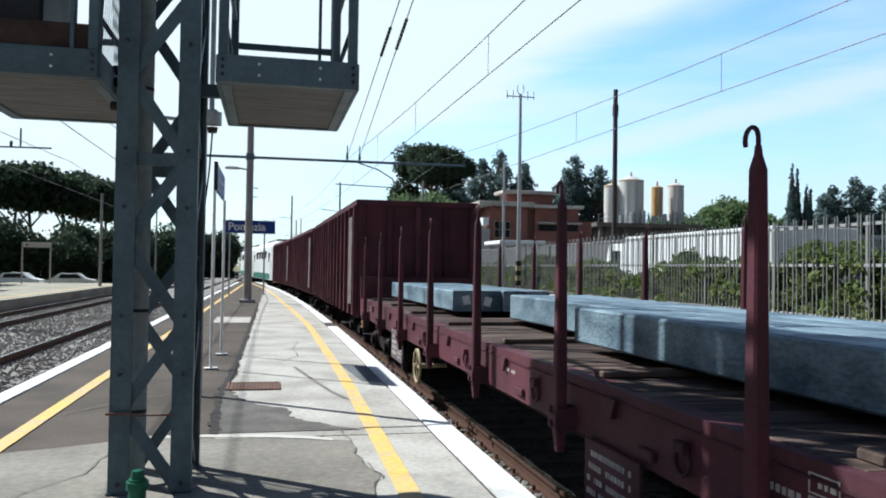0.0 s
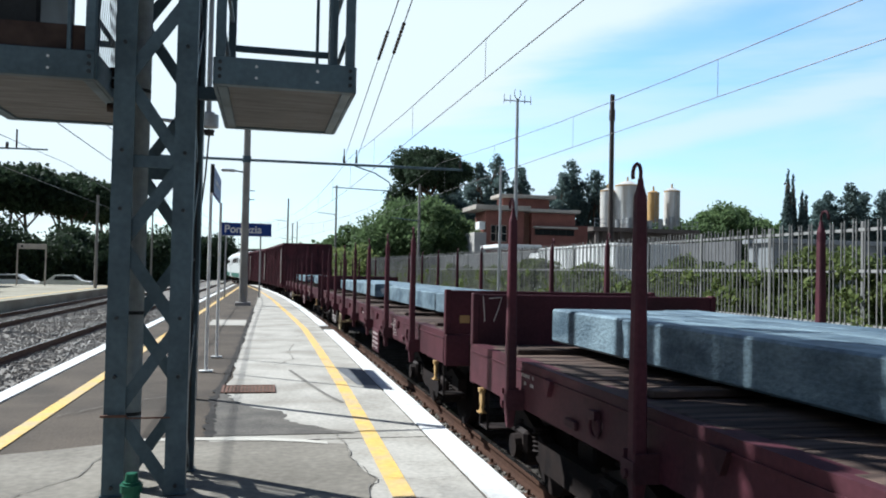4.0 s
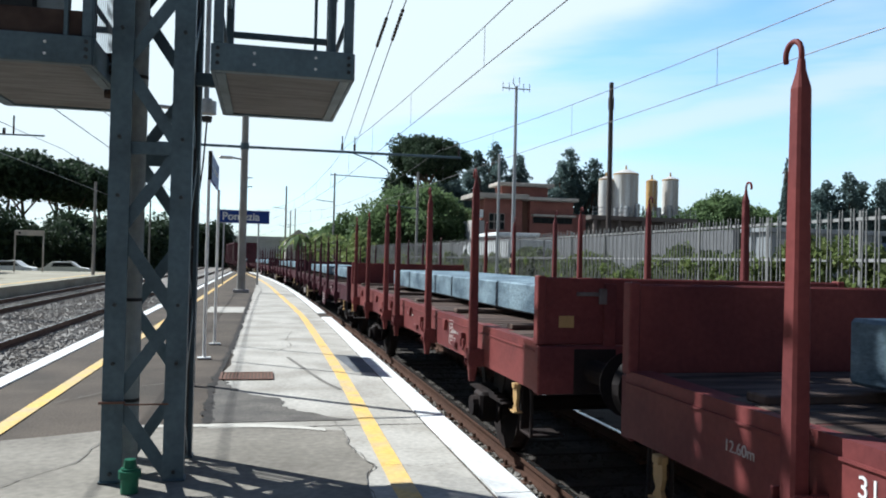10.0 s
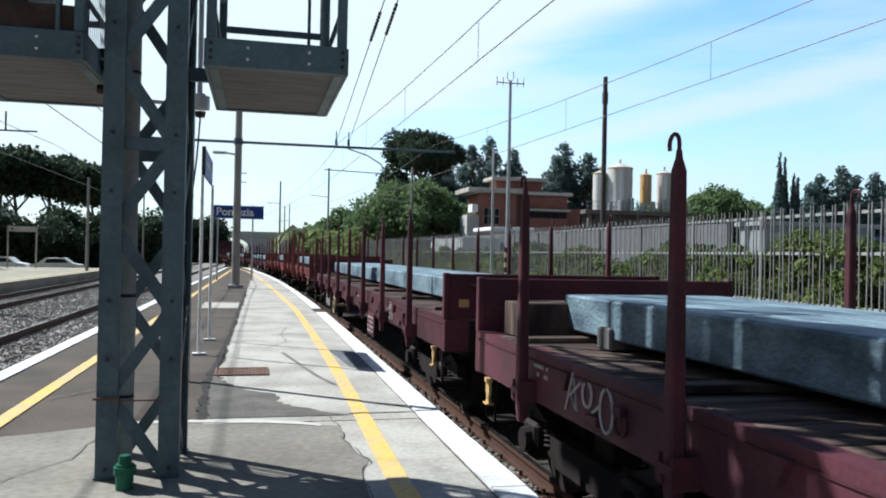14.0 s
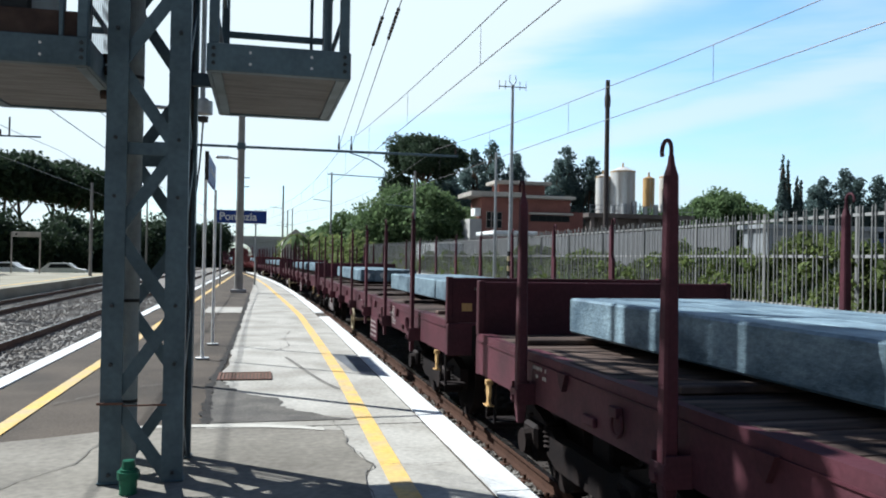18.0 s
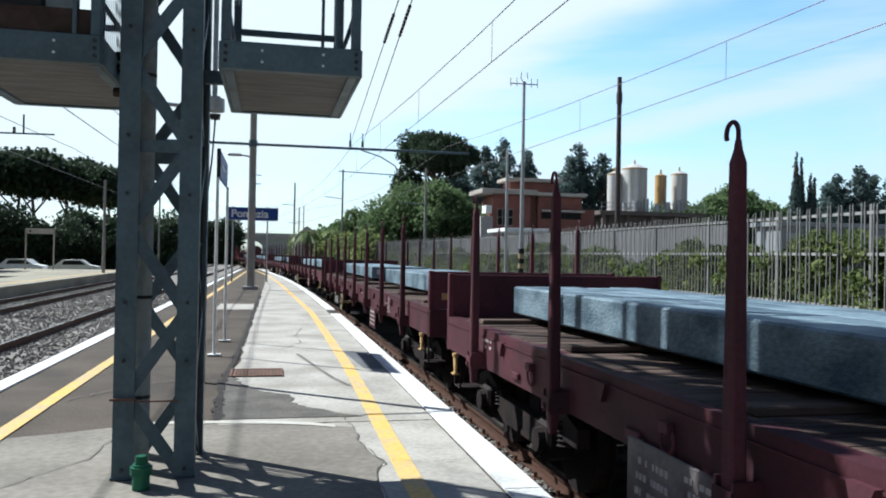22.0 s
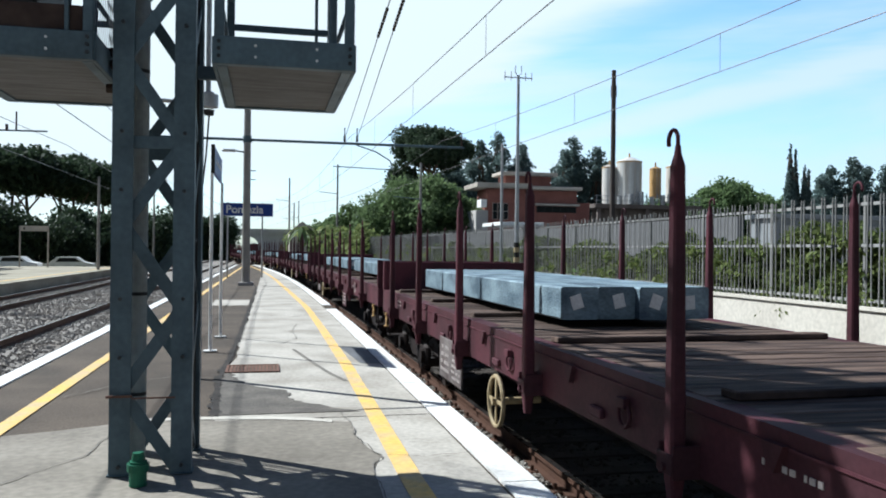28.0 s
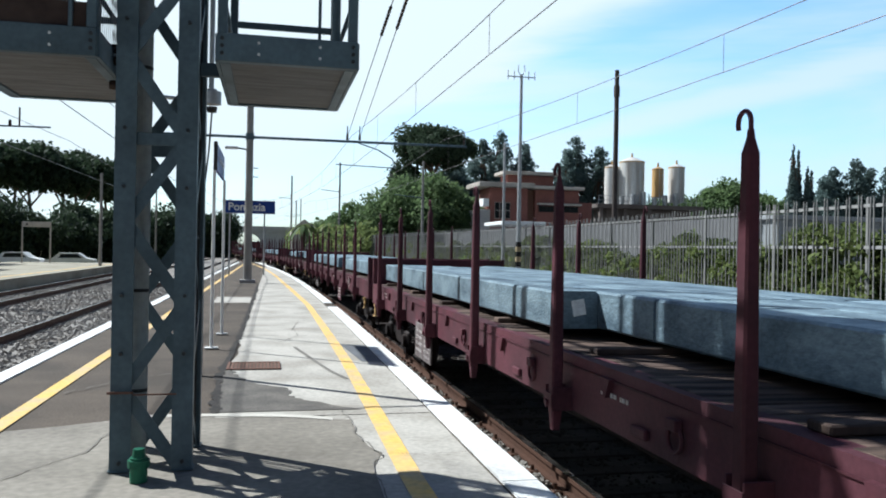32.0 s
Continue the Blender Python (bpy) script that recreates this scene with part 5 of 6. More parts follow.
step_mesh = mesh_of("stake", step_g, M["maroon"])
for c in WAGONS[8][0].children:
    if c.name.startswith("stake.") or c.name == "stake":
        c.data = step_mesh
# painted scrawl on one wagon's sill, and timber blocks left on its deck
w8 = WAGONS[7][0]
zig = [(-1.336, 7.05, 0.44), (-1.336, 6.93, 0.70), (-1.336, 6.86, 0.47), (-1.336, 6.97, 0.55), (-1.336, 6.80, 0.66)]
part("scrawl", G().path(zig, 0.010, 5), M["chalk"], w8, "white painted scrawl")
part("scrawl", G().path([(-1.336, 6.70 - 0.07 * math.sin(a), 0.60 + 0.08 * math.cos(a)) for a in np.linspace(0.4, 5.6, 14)], 0.010, 5), M["chalk"], w8, "white painted scrawl")
part("scrawl", G().path([(-1.336, 6.42 - 0.09 * math.sin(a), 0.55 + 0.13 * math.cos(a)) for a in np.linspace(0, 6.0, 16)], 0.010, 5), M["chalk"], w8, "white painted scrawl")
part("scrawl", G().path([(-1.336, 6.62, 0.50), (-1.336, 6.52, 0.56)], 0.010, 5), M["chalk"], w8, "white painted scrawl")
for lab, at, size in (("weathered grey timber block lying on the wagon deck", (-0.55, 8.72, 0.755), (0.62, 0.22, 0.30)), ("small pale timber wedge on the wagon deck", (-0.62, 7.7, 0.755), (0.16, 0.10, 0.17))):
    tb = tagged(part("timber_block", G().box(-size[0], size[0], -size[1], size[1], 0, size[2], 0.012), M["ply"] if size[0] < 0.3 else M["deck"]), lab, "timber block")
    RIDERS.append((tb, pose(*at, 0, 0, 4), 8))


def open_wagon():
    w = thing("open_wagon", "high-sided dark red open wagon with vertical ribs", "wagon", group="open wagons of the train")
    half, z0, z1 = 6.4, 0.45, 2.95
    part("floor_frame", G().box(-1.36, 1.36, -half, half, 0.30, 0.47, 0.02), M["maroon"], w)
    for sx in (-1, 1):
        s = part("side_wall", G().box(sx * 1.35 - 0.02, sx * 1.35 + 0.02, -half, half, z0, z1, 0.008), M["maroon"], w)
        part("top_rail", G().box(sx * 1.37 - 0.07, sx * 1.37 + 0.07, -half - 0.06, half + 0.06, z1 - 0.10, z1 + 0.04, 0.015), M["maroon"], s)
        for i in range(15):
            y = -half + 0.06 + i * (2 * half - 0.12) / 14
            part("rib", G().extrude([(y - 0.08, z0 - 0.1), (y + 0.08, z0 - 0.1), (y + 0.05, z1 - 0.1), (y - 0.05, z1 - 0.1)], "x", sx * 1.43 - 0.06, sx * 1.43 + 0.06), M["maroon"], s)
    for sy in (-1, 1):
        e = part("end_wall", G().box(-1.33, 1.33, sy * half - 0.02, sy * half + 0.02, z0, z1, 0.008).box(-1.35, 1.35, sy * half - 0.07, sy * half + 0.07, z1 - 0.1, z1 + 0.04, 0.015), M["maroon"], w)
        for x in (-1.3, -0.66, 0.0, 0.66, 1.3):
            part("end_rib", G().box(x - 0.06, x + 0.06, sy * (half + 0.05) - 0.05, sy * (half + 0.05) + 0.05, 0.3, z1 - 0.1, 0.01), M["maroon"], e)
        bogie(w, sy * 4.5)
        for sx in (-1, 1):
            part("buffer", buffer_mesh, None, w, at=pose(sx * 0.875, sy * half, 0.53, 0, 0, 0 if sy > 0 else 180))
    part("marking_panel", G().box(-1.515, -1.50, -half + 0.1, -half + 0.7, 0.6, 2.6), M["board"], w, "pale weathered panel by the end")
    return w


ow = open_wagon()
for i in range(3):
    w = ow if i == 0 else copy_thing(ow, pose(0, 0, 0))
    WAGONS.append((w, -(18.9 + 6.4 + i * 14.04)))


def locomotive():
    w = thing("locomotive", "white electric locomotive with green band and dark cab windows", "locomotive", group="locomotives of the train")
    prof = [(-1.48, 0.35), (-1.5, 1.9), (-1.38, 2.9), (-1.0, 3.35), (1.0, 3.35), (1.38, 2.9), (1.5, 1.9), (1.48, 0.35)]
    b = part("body", G().extrude(prof, "y", -7.6, 7.6), M["loco"], w)
    for sy in (-1, 1):
        g = G()
        o = [(u, v) for u, v in prof]
        n = len(o)
        g.v += [(u, sy * 7.6, v) for u, v in o] + [(u * 0.86, sy * (9.0 if v < 2 else 8.3), v if v < 3 else v - 0.12) for u, v in o]
        g.f += [(i, (i + 1) % n, n + (i + 1) % n, n + i) for i in range(n)] + [tuple(range(n, 2 * n))]
        c = part("cab", g, M["loco"], w)
        part("windscreen", G().box(-1.0, 1.0, sy * 8.62 - 0.06, sy * 8.62 + 0.06, 1.9, 2.7, 0.02), M["glass"], c)
        part("buffer_beam", G().box(-1.3, 1.3, sy * 9.0 - 0.1, sy * 9.0 + 0.1, 0.2, 0.75, 0.02), M["cream"], c)
        for sx in (-1, 1):
            part("side_window", G().box(sx * 1.49 - 0.02, sx * 1.49 + 0.02, sy * 7.0 - 0.35, sy * 7.0 + 0.35, 1.75, 2.45, 0.01), M["glass"], c)
            part("buffer", buffer_mesh, None, w, at=pose(sx * 0.875, sy * 9.05, 0.53, 0, 0, 0 if sy > 0 else 180))
        bogie(w, sy * 5.2, 1.3)
    for sx in (-1, 1):
        part("band", G().box(sx * 1.49 - 0.02, sx * 1.49 + 0.02, -7.5, 7.5, 0.4, 0.85, 0.005), M["locogreen"], b, "green band")
        for i in range(4):
            part("grille", G().box(sx * 1.46 - 0.05, sx * 1.46 + 0.05, -4.5 + i * 2.6, -3.0 + i * 2.6, 2.0, 2.6, 0.01), M["under"], b)
    part("roof_gear", G().box(-0.6, 0.6, -4, 4, 3.35, 3.6, 0.05), M["under"], w)
    return w


lo = locomotive()
for i in range(2):
    w = lo if i == 0 else copy_thing(lo, pose(0, 0, 0))
    WAGONS.append((w, -(18.9 + 3 * 14.04 + 9.3 + i * 19.4)))


# ---- fence, yard and what stands behind it ----
FOFF = 5.64                            # fence line, metres right of the track
g = G()
ribbon(g, along, -10, 90, FOFF, FOFF + 0.25, 0.60, 2.0, depth=1.45)
structure("fence_wall", g, M["kerbwall"], "low pale concrete wall under the fence", "wall")
g = G()
ribbon(g, along, -10, 90, FOFF - 0.04, FOFF + 0.29, 0.655, 2.0, depth=0.055)
structure("wall_coping", g, M["kerbwall"], "pale coping on the low wall", "wall")
fence = thing("steel_fence", "grey steel picket fence on a low concrete wall", "fence")
for z, r in ((0.74, 0.022), (1.60, 0.022), (2.25, 0.022)):
    g = G()
    ribbon(g, along, -10, 90, FOFF + 0.10, FOFF + 0.15, z + 0.025, 2.0, depth=0.05)
    part("fence_rail", g, M["fencerail"], fence, "pale horizontal rail")
pk = mesh_of("picket", G().box(-0.008, 0.008, -0.0125, 0.0125, 0.655, 2.36, 0.004).poly([(-0.008, -0.0125, 2.36), (-0.008, 0.0125, 2.36), (0, 0, 2.42)]), M["fence"])
post_m = mesh_of("fence_post", G().box(-0.02, 0.02, -0.028, 0.028, 0.655, 2.38, 0.005), M["fence"])
far = G()
y, n = 6.0, 0
while y < 88:
    x = along(y, FOFF + 0.085)
    if n < 295:
        part("picket", pk, None, fence, at=pose(x, y, 0.02 * math.sin(n * 5.3), 0.8 * math.sin(n * 3.1), 0, 0))
    else:
        far.box(x - 0.008, x + 0.008, y - 0.019, y + 0.019, 0.655, 2.40)
    n += 1
    if n % 18 == 0:
        part("fence_post", post_m, None, fence, at=pose(x + 0.04, y + 0.065, 0))
    y += 0.13
part("distant_picket", far, M["fence"], fence)["kind"] = "stuff"
# yard behind the fence
g = G()
ribbon(g, along, -10, 140, FOFF + 0.25, 80, -0.35, 4.0)
structure("yard", g, M["yard"], "grey factory yard behind the fence", "ground")
g = G()
ribbon(g, along, 24.5, 84, FOFF + 7.0, FOFF + 7.25, 2.75, 3.0, depth=3.2)
structure("yard_wall", g, M["yardwall"], "long dark grey wall across the yard", "wall")


# ---- foliage ----
def leaves(name, blobs, count, size, material, seed, flat=1.0, shell=0.55):
    """Many small leaf sprays inside a set of ellipsoids, denser towards their skins."""
    r = np.random.RandomState(seed)
    vol = np.array([b[3] * b[4] * b[5] for b in blobs]) ** 0.75
    pick = r.choice(len(blobs), count, p=vol / vol.sum())
    bl = np.array(blobs, float)[pick]
    d = r.normal(size=(count, 3))
    d /= np.linalg.norm(d, axis=1)[:, None]
    rad = shell + (1 - shell) * r.rand(count) ** 0.5
    rad *= 1 + 0.16 * r.normal(size=count)
    c = bl[:, :3] + d * bl[:, 3:6] * rad[:, None]
    u = r.normal(size=(count, 3)); u /= np.linalg.norm(u, axis=1)[:, None]
    w = r.normal(size=(count, 3)); w[:, 2] *= flat
    w -= (w * u).sum(1)[:, None] * u
    w /= np.linalg.norm(w, axis=1)[:, None]
    s = size * (0.5 + r.rand(count))[:, None]
    k = (0.35 + 0.4 * r.rand(count))[:, None]
    v = np.stack([c - u * s, c + w * s * k, c + u * s, c - w * s * k], 1).reshape(-1, 3)
    me = bpy.data.meshes.new(name)
    me.from_pydata(v.tolist(), [], np.arange(count * 4).reshape(-1, 4).tolist())
    me.materials.append(material)
    return me


def lumps(seed, cx, cz, rx, rz, n, lump, squash=0.8, ry=None):
    """Ellipsoids spread over a crown's outline, so that it is uneven and has gaps."""
    r = random.Random(seed)
    ry = rx if ry is None else ry
    out = []
    for _ in range(n):
        a, b = r.uniform(0, 6.28), math.acos(r.uniform(-1, 1))
        k = r.uniform(0.35, 0.9)
        q = lump * r.uniform(0.6, 1.3)
        out.append((cx + rx * k * math.cos(a) * math.sin(b), ry * k * math.sin(a) * math.sin(b), cz + rz * k * math.cos(b), q, q, q * squash))
    return out


def limbs(trunk_h, top, blobs, r0, seed, count=9, lean=0.0):
    r = random.Random(seed)
    g = G()
    pts = [Vector((lean * t * t, 0.1 * math.sin(t * 4), trunk_h * t)) for t in (0, 0.25, 0.5, 0.75, 1.0)]
    for i in range(4):
        g.tube(pts[i], pts[i + 1], r0 * (1 - 0.13 * i), r0 * (1 - 0.13 * (i + 1)), 9, False)
    for b in r.sample(blobs, min(count, len(blobs))):
        e = Vector(b[:3])
        st = pts[-1] if r.random() < 0.6 else pts[3]
        m = (st + e) / 2 + Vector((r.uniform(-0.4, 0.4), r.uniform(-0.4, 0.4), r.uniform(-0.5, 0.3)))
        g.tube(st, m, r0 * 0.42, r0 * 0.28, 6, False)
        g.tube(m, e, r0 * 0.28, r0 * 0.08, 5, False)
    return g


def tree(label, at, blobs, n_leaf, size, leafmat, trunk_h, r0, seed, flat=1.0, lean=0.0, group=""):
    t = thing("tree", label, "tree", at, group)
    part("trunk", limbs(trunk_h, 0, blobs, r0, seed, 10, lean), M["bark"], t, smooth=True)
    part("crown", leaves("crown", blobs, n_leaf, size, leafmat, seed, flat), None, t)
    return t


GROUND = -0.86
# dense dark stone pines along the far side of the station, joined into one canopy
src = None
rnd = random.Random(3)
k = 0
for x, y, top in ((-48, 104, 14.4), (-43, 116, 15.0), (-37.5, 110, 14.0), (-34, 118, 14.6), (-30, 112, 13.9), (-28.5, 122, 14.2), (-25, 115, 13.0), (-23.0, 124, 12.9), (-54, 112, 15.2)):
    bl = [(b[0], b[1], b[2], b[3], b[4], b[5]) for b in lumps(20 + k % 3, 0, 11.3, 5.6, 2.2, 52, 1.9, 0.66)]
    if k < 3:
        t = tree("dark umbrella-shaped stone pine with a bare forked trunk", pose(x, y, GROUND, 0, 0, k * 40), bl, 15000, 0.30, M["pine"], 8.6, 0.34, 30 + k, 1.0, 0.5, "row of stone pines")
        src = (src or []) + [t]
    else:
        s = src[k % 3]
        t = copy_thing(s, pose(x, y, GROUND, 0, 0, rnd.uniform(0, 360)))
    t.scale = (1.0, 1.0, (top - GROUND) / 13.9)
    k += 1
# unseen copies added beside and behind the station to block low sky light
for x, y in ((-36, 82), (-33, 68), (-35, 54), (-32, 42), (-35, 29), (-33, 16), (-36, 3), (-33, -10), (-36, -24), (-24, -46), (-12, -50), (2, -54), (16, -50), (30, -46)):
    t = copy_thing(src[k % 3], pose(x, y, GROUND, 0, 0, rnd.uniform(0, 360)))
    k += 1
# dark undergrowth below them
for i, (x0, x1, y, h, seed) in enumerate(((-60, -36, 88, 4.6, 1), (-40, -20, 92, 5.0, 2), (-24, -11.5, 100, 5.0, 3), (-13.5, -6.5, 140, 6.0, 4))):
    r = random.Random(seed)
    bl = [(r.uniform(x0, x1), y + r.uniform(-2, 3), r.uniform(-0.5, h - 0.4), r.uniform(1.4, 2.4), 1.6, r.uniform(1.2, 2.0)) for _ in range(70)]
    hedge = tagged(part("hedge", leaves("hedge", bl, 34000, 0.22, M["pine"], 60 + i), None), "dark overgrown hedge and bushes behind the far platform", "hedge", kind="stuff")
# green bush-like trees and a tall stone pine on the near bank
tree("broad green tree with a dense rounded crown", pose(13.3, 70, -0.9), lumps(41, 0.0, 4.9, 5.4, 3.6, 80, 1.35), 42000, 0.15, M["leaf"], 4.0, 0.25, 41)
tree("smaller green tree beside the line", pose(8.6, 74, -0.9), lumps(42, 0, 3.6, 3.2, 3.2, 44, 1.1), 24000, 0.14, M["leaf"], 3.4, 0.2, 42)
tree("green tree with an uneven crown", pose(17.0, 68, -0.9), lumps(43, 0, 3.9, 3.0, 3.4, 40, 1.1), 22000, 0.14, M["leaf"], 3.4, 0.2, 43)
tree("tall dark stone pine with a flat-topped crown", pose(19.6, 95, -0.9, 0, 0, 20), [(b[0], b[1], b[2] + (0.5 if abs(b[0]) < 2.5 else 0), b[3], b[4], b[5]) for b in lumps(44, 0, 14.6, 5.1, 2.1, 110, 1.4, 0.75)], 40000, 0.19, M["pine"], 11.5, 0.36, 44)
tree("dark broad tree under the pine", pose(22.5, 100, -0.9), lumps(45, 0, 8.0, 4.4, 5.0, 60, 1.5), 20000, 0.22, M["conifer"], 6.5, 0.28, 45)
tree("dark tree behind the green trees", pose(17.2, 97, -0.9), lumps(46, 0, 7.6, 4.0, 5.4, 60, 1.4), 24000, 0.22, M["pine"], 6.5, 0.28, 46)


def conifer_blobs(h, r, seed, z0=1.0):
    q = random.Random(seed)
    out = []
    n = int(h * 4)
    for i in range(n):
        f = i / (n - 1)
        rad = 1.25 * r * (1 - f) ** 0.55 * q.uniform(0.5, 1.15)
        a = q.uniform(0, 6.28)
        s = 0.48 + 1.0 * (1 - f) * r / 3
        out.append((rad * 0.7 * math.cos(a), rad * 0.7 * math.sin(a), z0 + (h - z0) * f, s * 1.2, s * 1.2, s))
    return out


def spire_blobs(h, r):
    return [(0.04 * math.sin(i * 2.4), 0.04 * math.cos(i * 2.4), h * (0.06 + 0.90 * i / 27), *(2 * [max(0.06, r * min(1.0, 1.35 * (1 - i / 27)))]), 0.42) for i in range(28)]


for i, (x, y, h, r) in enumerate(((29.4, 108, 17.6, 4.2), (32.4, 110, 19.2, 4.4), (35.6, 108, 17.4, 4.0), (26.6, 112, 15.5, 3.8), (40.4, 104, 16.2, 3.8), (42.6, 106, 18.4, 4.2), (45.2, 104, 16.8, 4.2), (47.5, 106, 15.0, 3.8))):
    tree("tall dark conifer with a ragged pointed crown", pose(x, y, -0.9), conifer_blobs(h, r, 70 + i), 22000, 0.22, M["conifer"], h * 0.9, 0.26, 70 + i, group="dark conifers")
for i, (x, y, h, r) in enumerate(((51.3, 70, 14.2, 1.0), (52.2, 70.4, 13.7, 0.80), (52.8, 69.8, 12.1, 0.85), (53.4, 70, 11.6, 0.78))):
    tree("slender dark cypress tree behind the yard", pose(x, y, -1.5), spire_blobs(h, r), 26000, 0.15, M["conifer"], h * 0.9, 0.16, 90 + i, group="cypresses")
for i, (x, y, h) in enumerate(((53.2, 92, 10.2), (55.6, 93, 11.8), (58.4, 92, 12.4), (60.9, 93, 12.2), (63.6, 92, 11.2), (66.0, 92, 10.0), (50.5, 96, 10.0), (69, 86, 9.6), (61.5, 88, 8.6))):
    tree("round green tree behind the yard", pose(x, y, -0.9), lumps(100 + i, 0, h * 0.56, 3.9, h * 0.38, 50, 1.35), 18000, 0.21, M["leaf"], h * 0.5, 0.24, 100 + i, group="trees behind the yard")
for i, (x, y, h) in enumerate(((62.9, 80, 11.2), (64.8, 81, 12.4), (67.0, 80, 13.4), (69.7, 81, 12.6), (71.7, 80, 12.8), (75, 81, 12.2))):
    tree("tall pine with a loose crown", pose(x, y, -0.9), conifer_blobs(h, 2.5, 120 + i), 13000, 0.18, M["conifer"], h * 0.7, 0.2, 120 + i, group="loose pines")
# palms and hanging greenery with a pale garden wall further along the line
for i, (x, y, h) in enumerate(((3.6, 84, 4.9), (5.0, 86, 4.6), (6.4, 84, 5.0))):
    p = thing("palm", "short palm with drooping dry fronds beside the line", "palm", pose(x, y, -0.9), "palms")
    part("trunk", G().tube((0, 0, 0), (0, 0, h - 0.5), 0.24, 0.20, 10), M["bark"], p)
    r = random.Random(i)
    for k in range(20):
        a, e = r.uniform(0, 6.28), r.uniform(-0.2, 0.9)
        g = G()
        d = Vector((math.cos(a), math.sin(a), 0))
        prev = None
        for q in range(6):
            f = q / 5
            c = Vector((0, 0, h - 0.4)) + d * (1.9 * f) + Vector((0, 0, e * 1.6 * f - 1.9 * f * f))
            wd = 0.22 * math.sin(0.3 + f * 2.6)
            sd = Vector((-d.y, d.x, 0)) * wd
            if prev:
                g.poly([prev[0], prev[1], c + sd, c - sd])
            prev = (c - sd, c + sd)
        part("frond", g, M["weed"] if e > 0.3 else M["leaf"], p)
r = random.Random(77)
bl = [(along(y, FOFF - 0.6) + r.uniform(-0.4, 1.6), y, r.uniform(-0.2, 2.6), 0.8, 1.2, 0.9) for y in [r.uniform(55, 110) for _ in range(60)]]
tagged(part("roadside_bushes", leaves("roadside_bushes", bl, 9000, 0.16, M["weed"], 77), None), "sunlit yellow-green bushes beside the line", "bushes")
g = G()
g.extrude([(2.6, -0.9), (2.6, 3.4), (4.0, 4.6), (5.4, 3.6), (5.4, -0.9)], "y", 92, 99)
tagged(part("garden_shed", g, M["fascia"], None), "small cream gabled building beside the line", "building")

# ivy and weeds along the fence, weeds along the platform's foot
r = random.Random(12)
bl = []
for _ in range(1000):
    y = 5 + 54 * r.random() ** 1.25
    clump = 0.7 + 0.4 * math.sin(y * 0.9) * math.sin(y * 0.37 + 1)
    bl.append((along(y, FOFF + 0.36) + r.uniform(-0.15, 0.35), y, r.uniform(0.3, 1.0 + 0.85 * clump), 0.22, 0.30, 0.20))
tagged(part("ivy", leaves("ivy", bl, 240000, 0.050, M["weed"], 12), None), "sunlit ivy and weeds growing through the fence", "ivy", kind="stuff")
bl = []
for _ in range(220):
    y = 6 + 56 * r.random()
    bl.append((along(y, FOFF + 0.7) + r.uniform(-0.2, 0.6), y, r.uniform(0.0, 0.95), 0.5, 0.8, 0.42))
tagged(part("shrubs", leaves("shrubs", bl, 70000, 0.070, M["leaf"], 13), None), "low green shrubs behind the fence", "shrubs", kind="stuff")
bl = [(along(y, -1.45) + r.uniform(-0.18, 0.12), y, -0.62, 0.10, 0.16, 0.13) for y in [7 + 26 * r.random() ** 1.2 for _ in range(240)]]
tagged(part("trackside_weeds", leaves("trackside_weeds", bl, 11000, 0.035, M["weed"], 14), None), "small weeds in the ballast at the platform's foot", "weeds", kind="stuff")


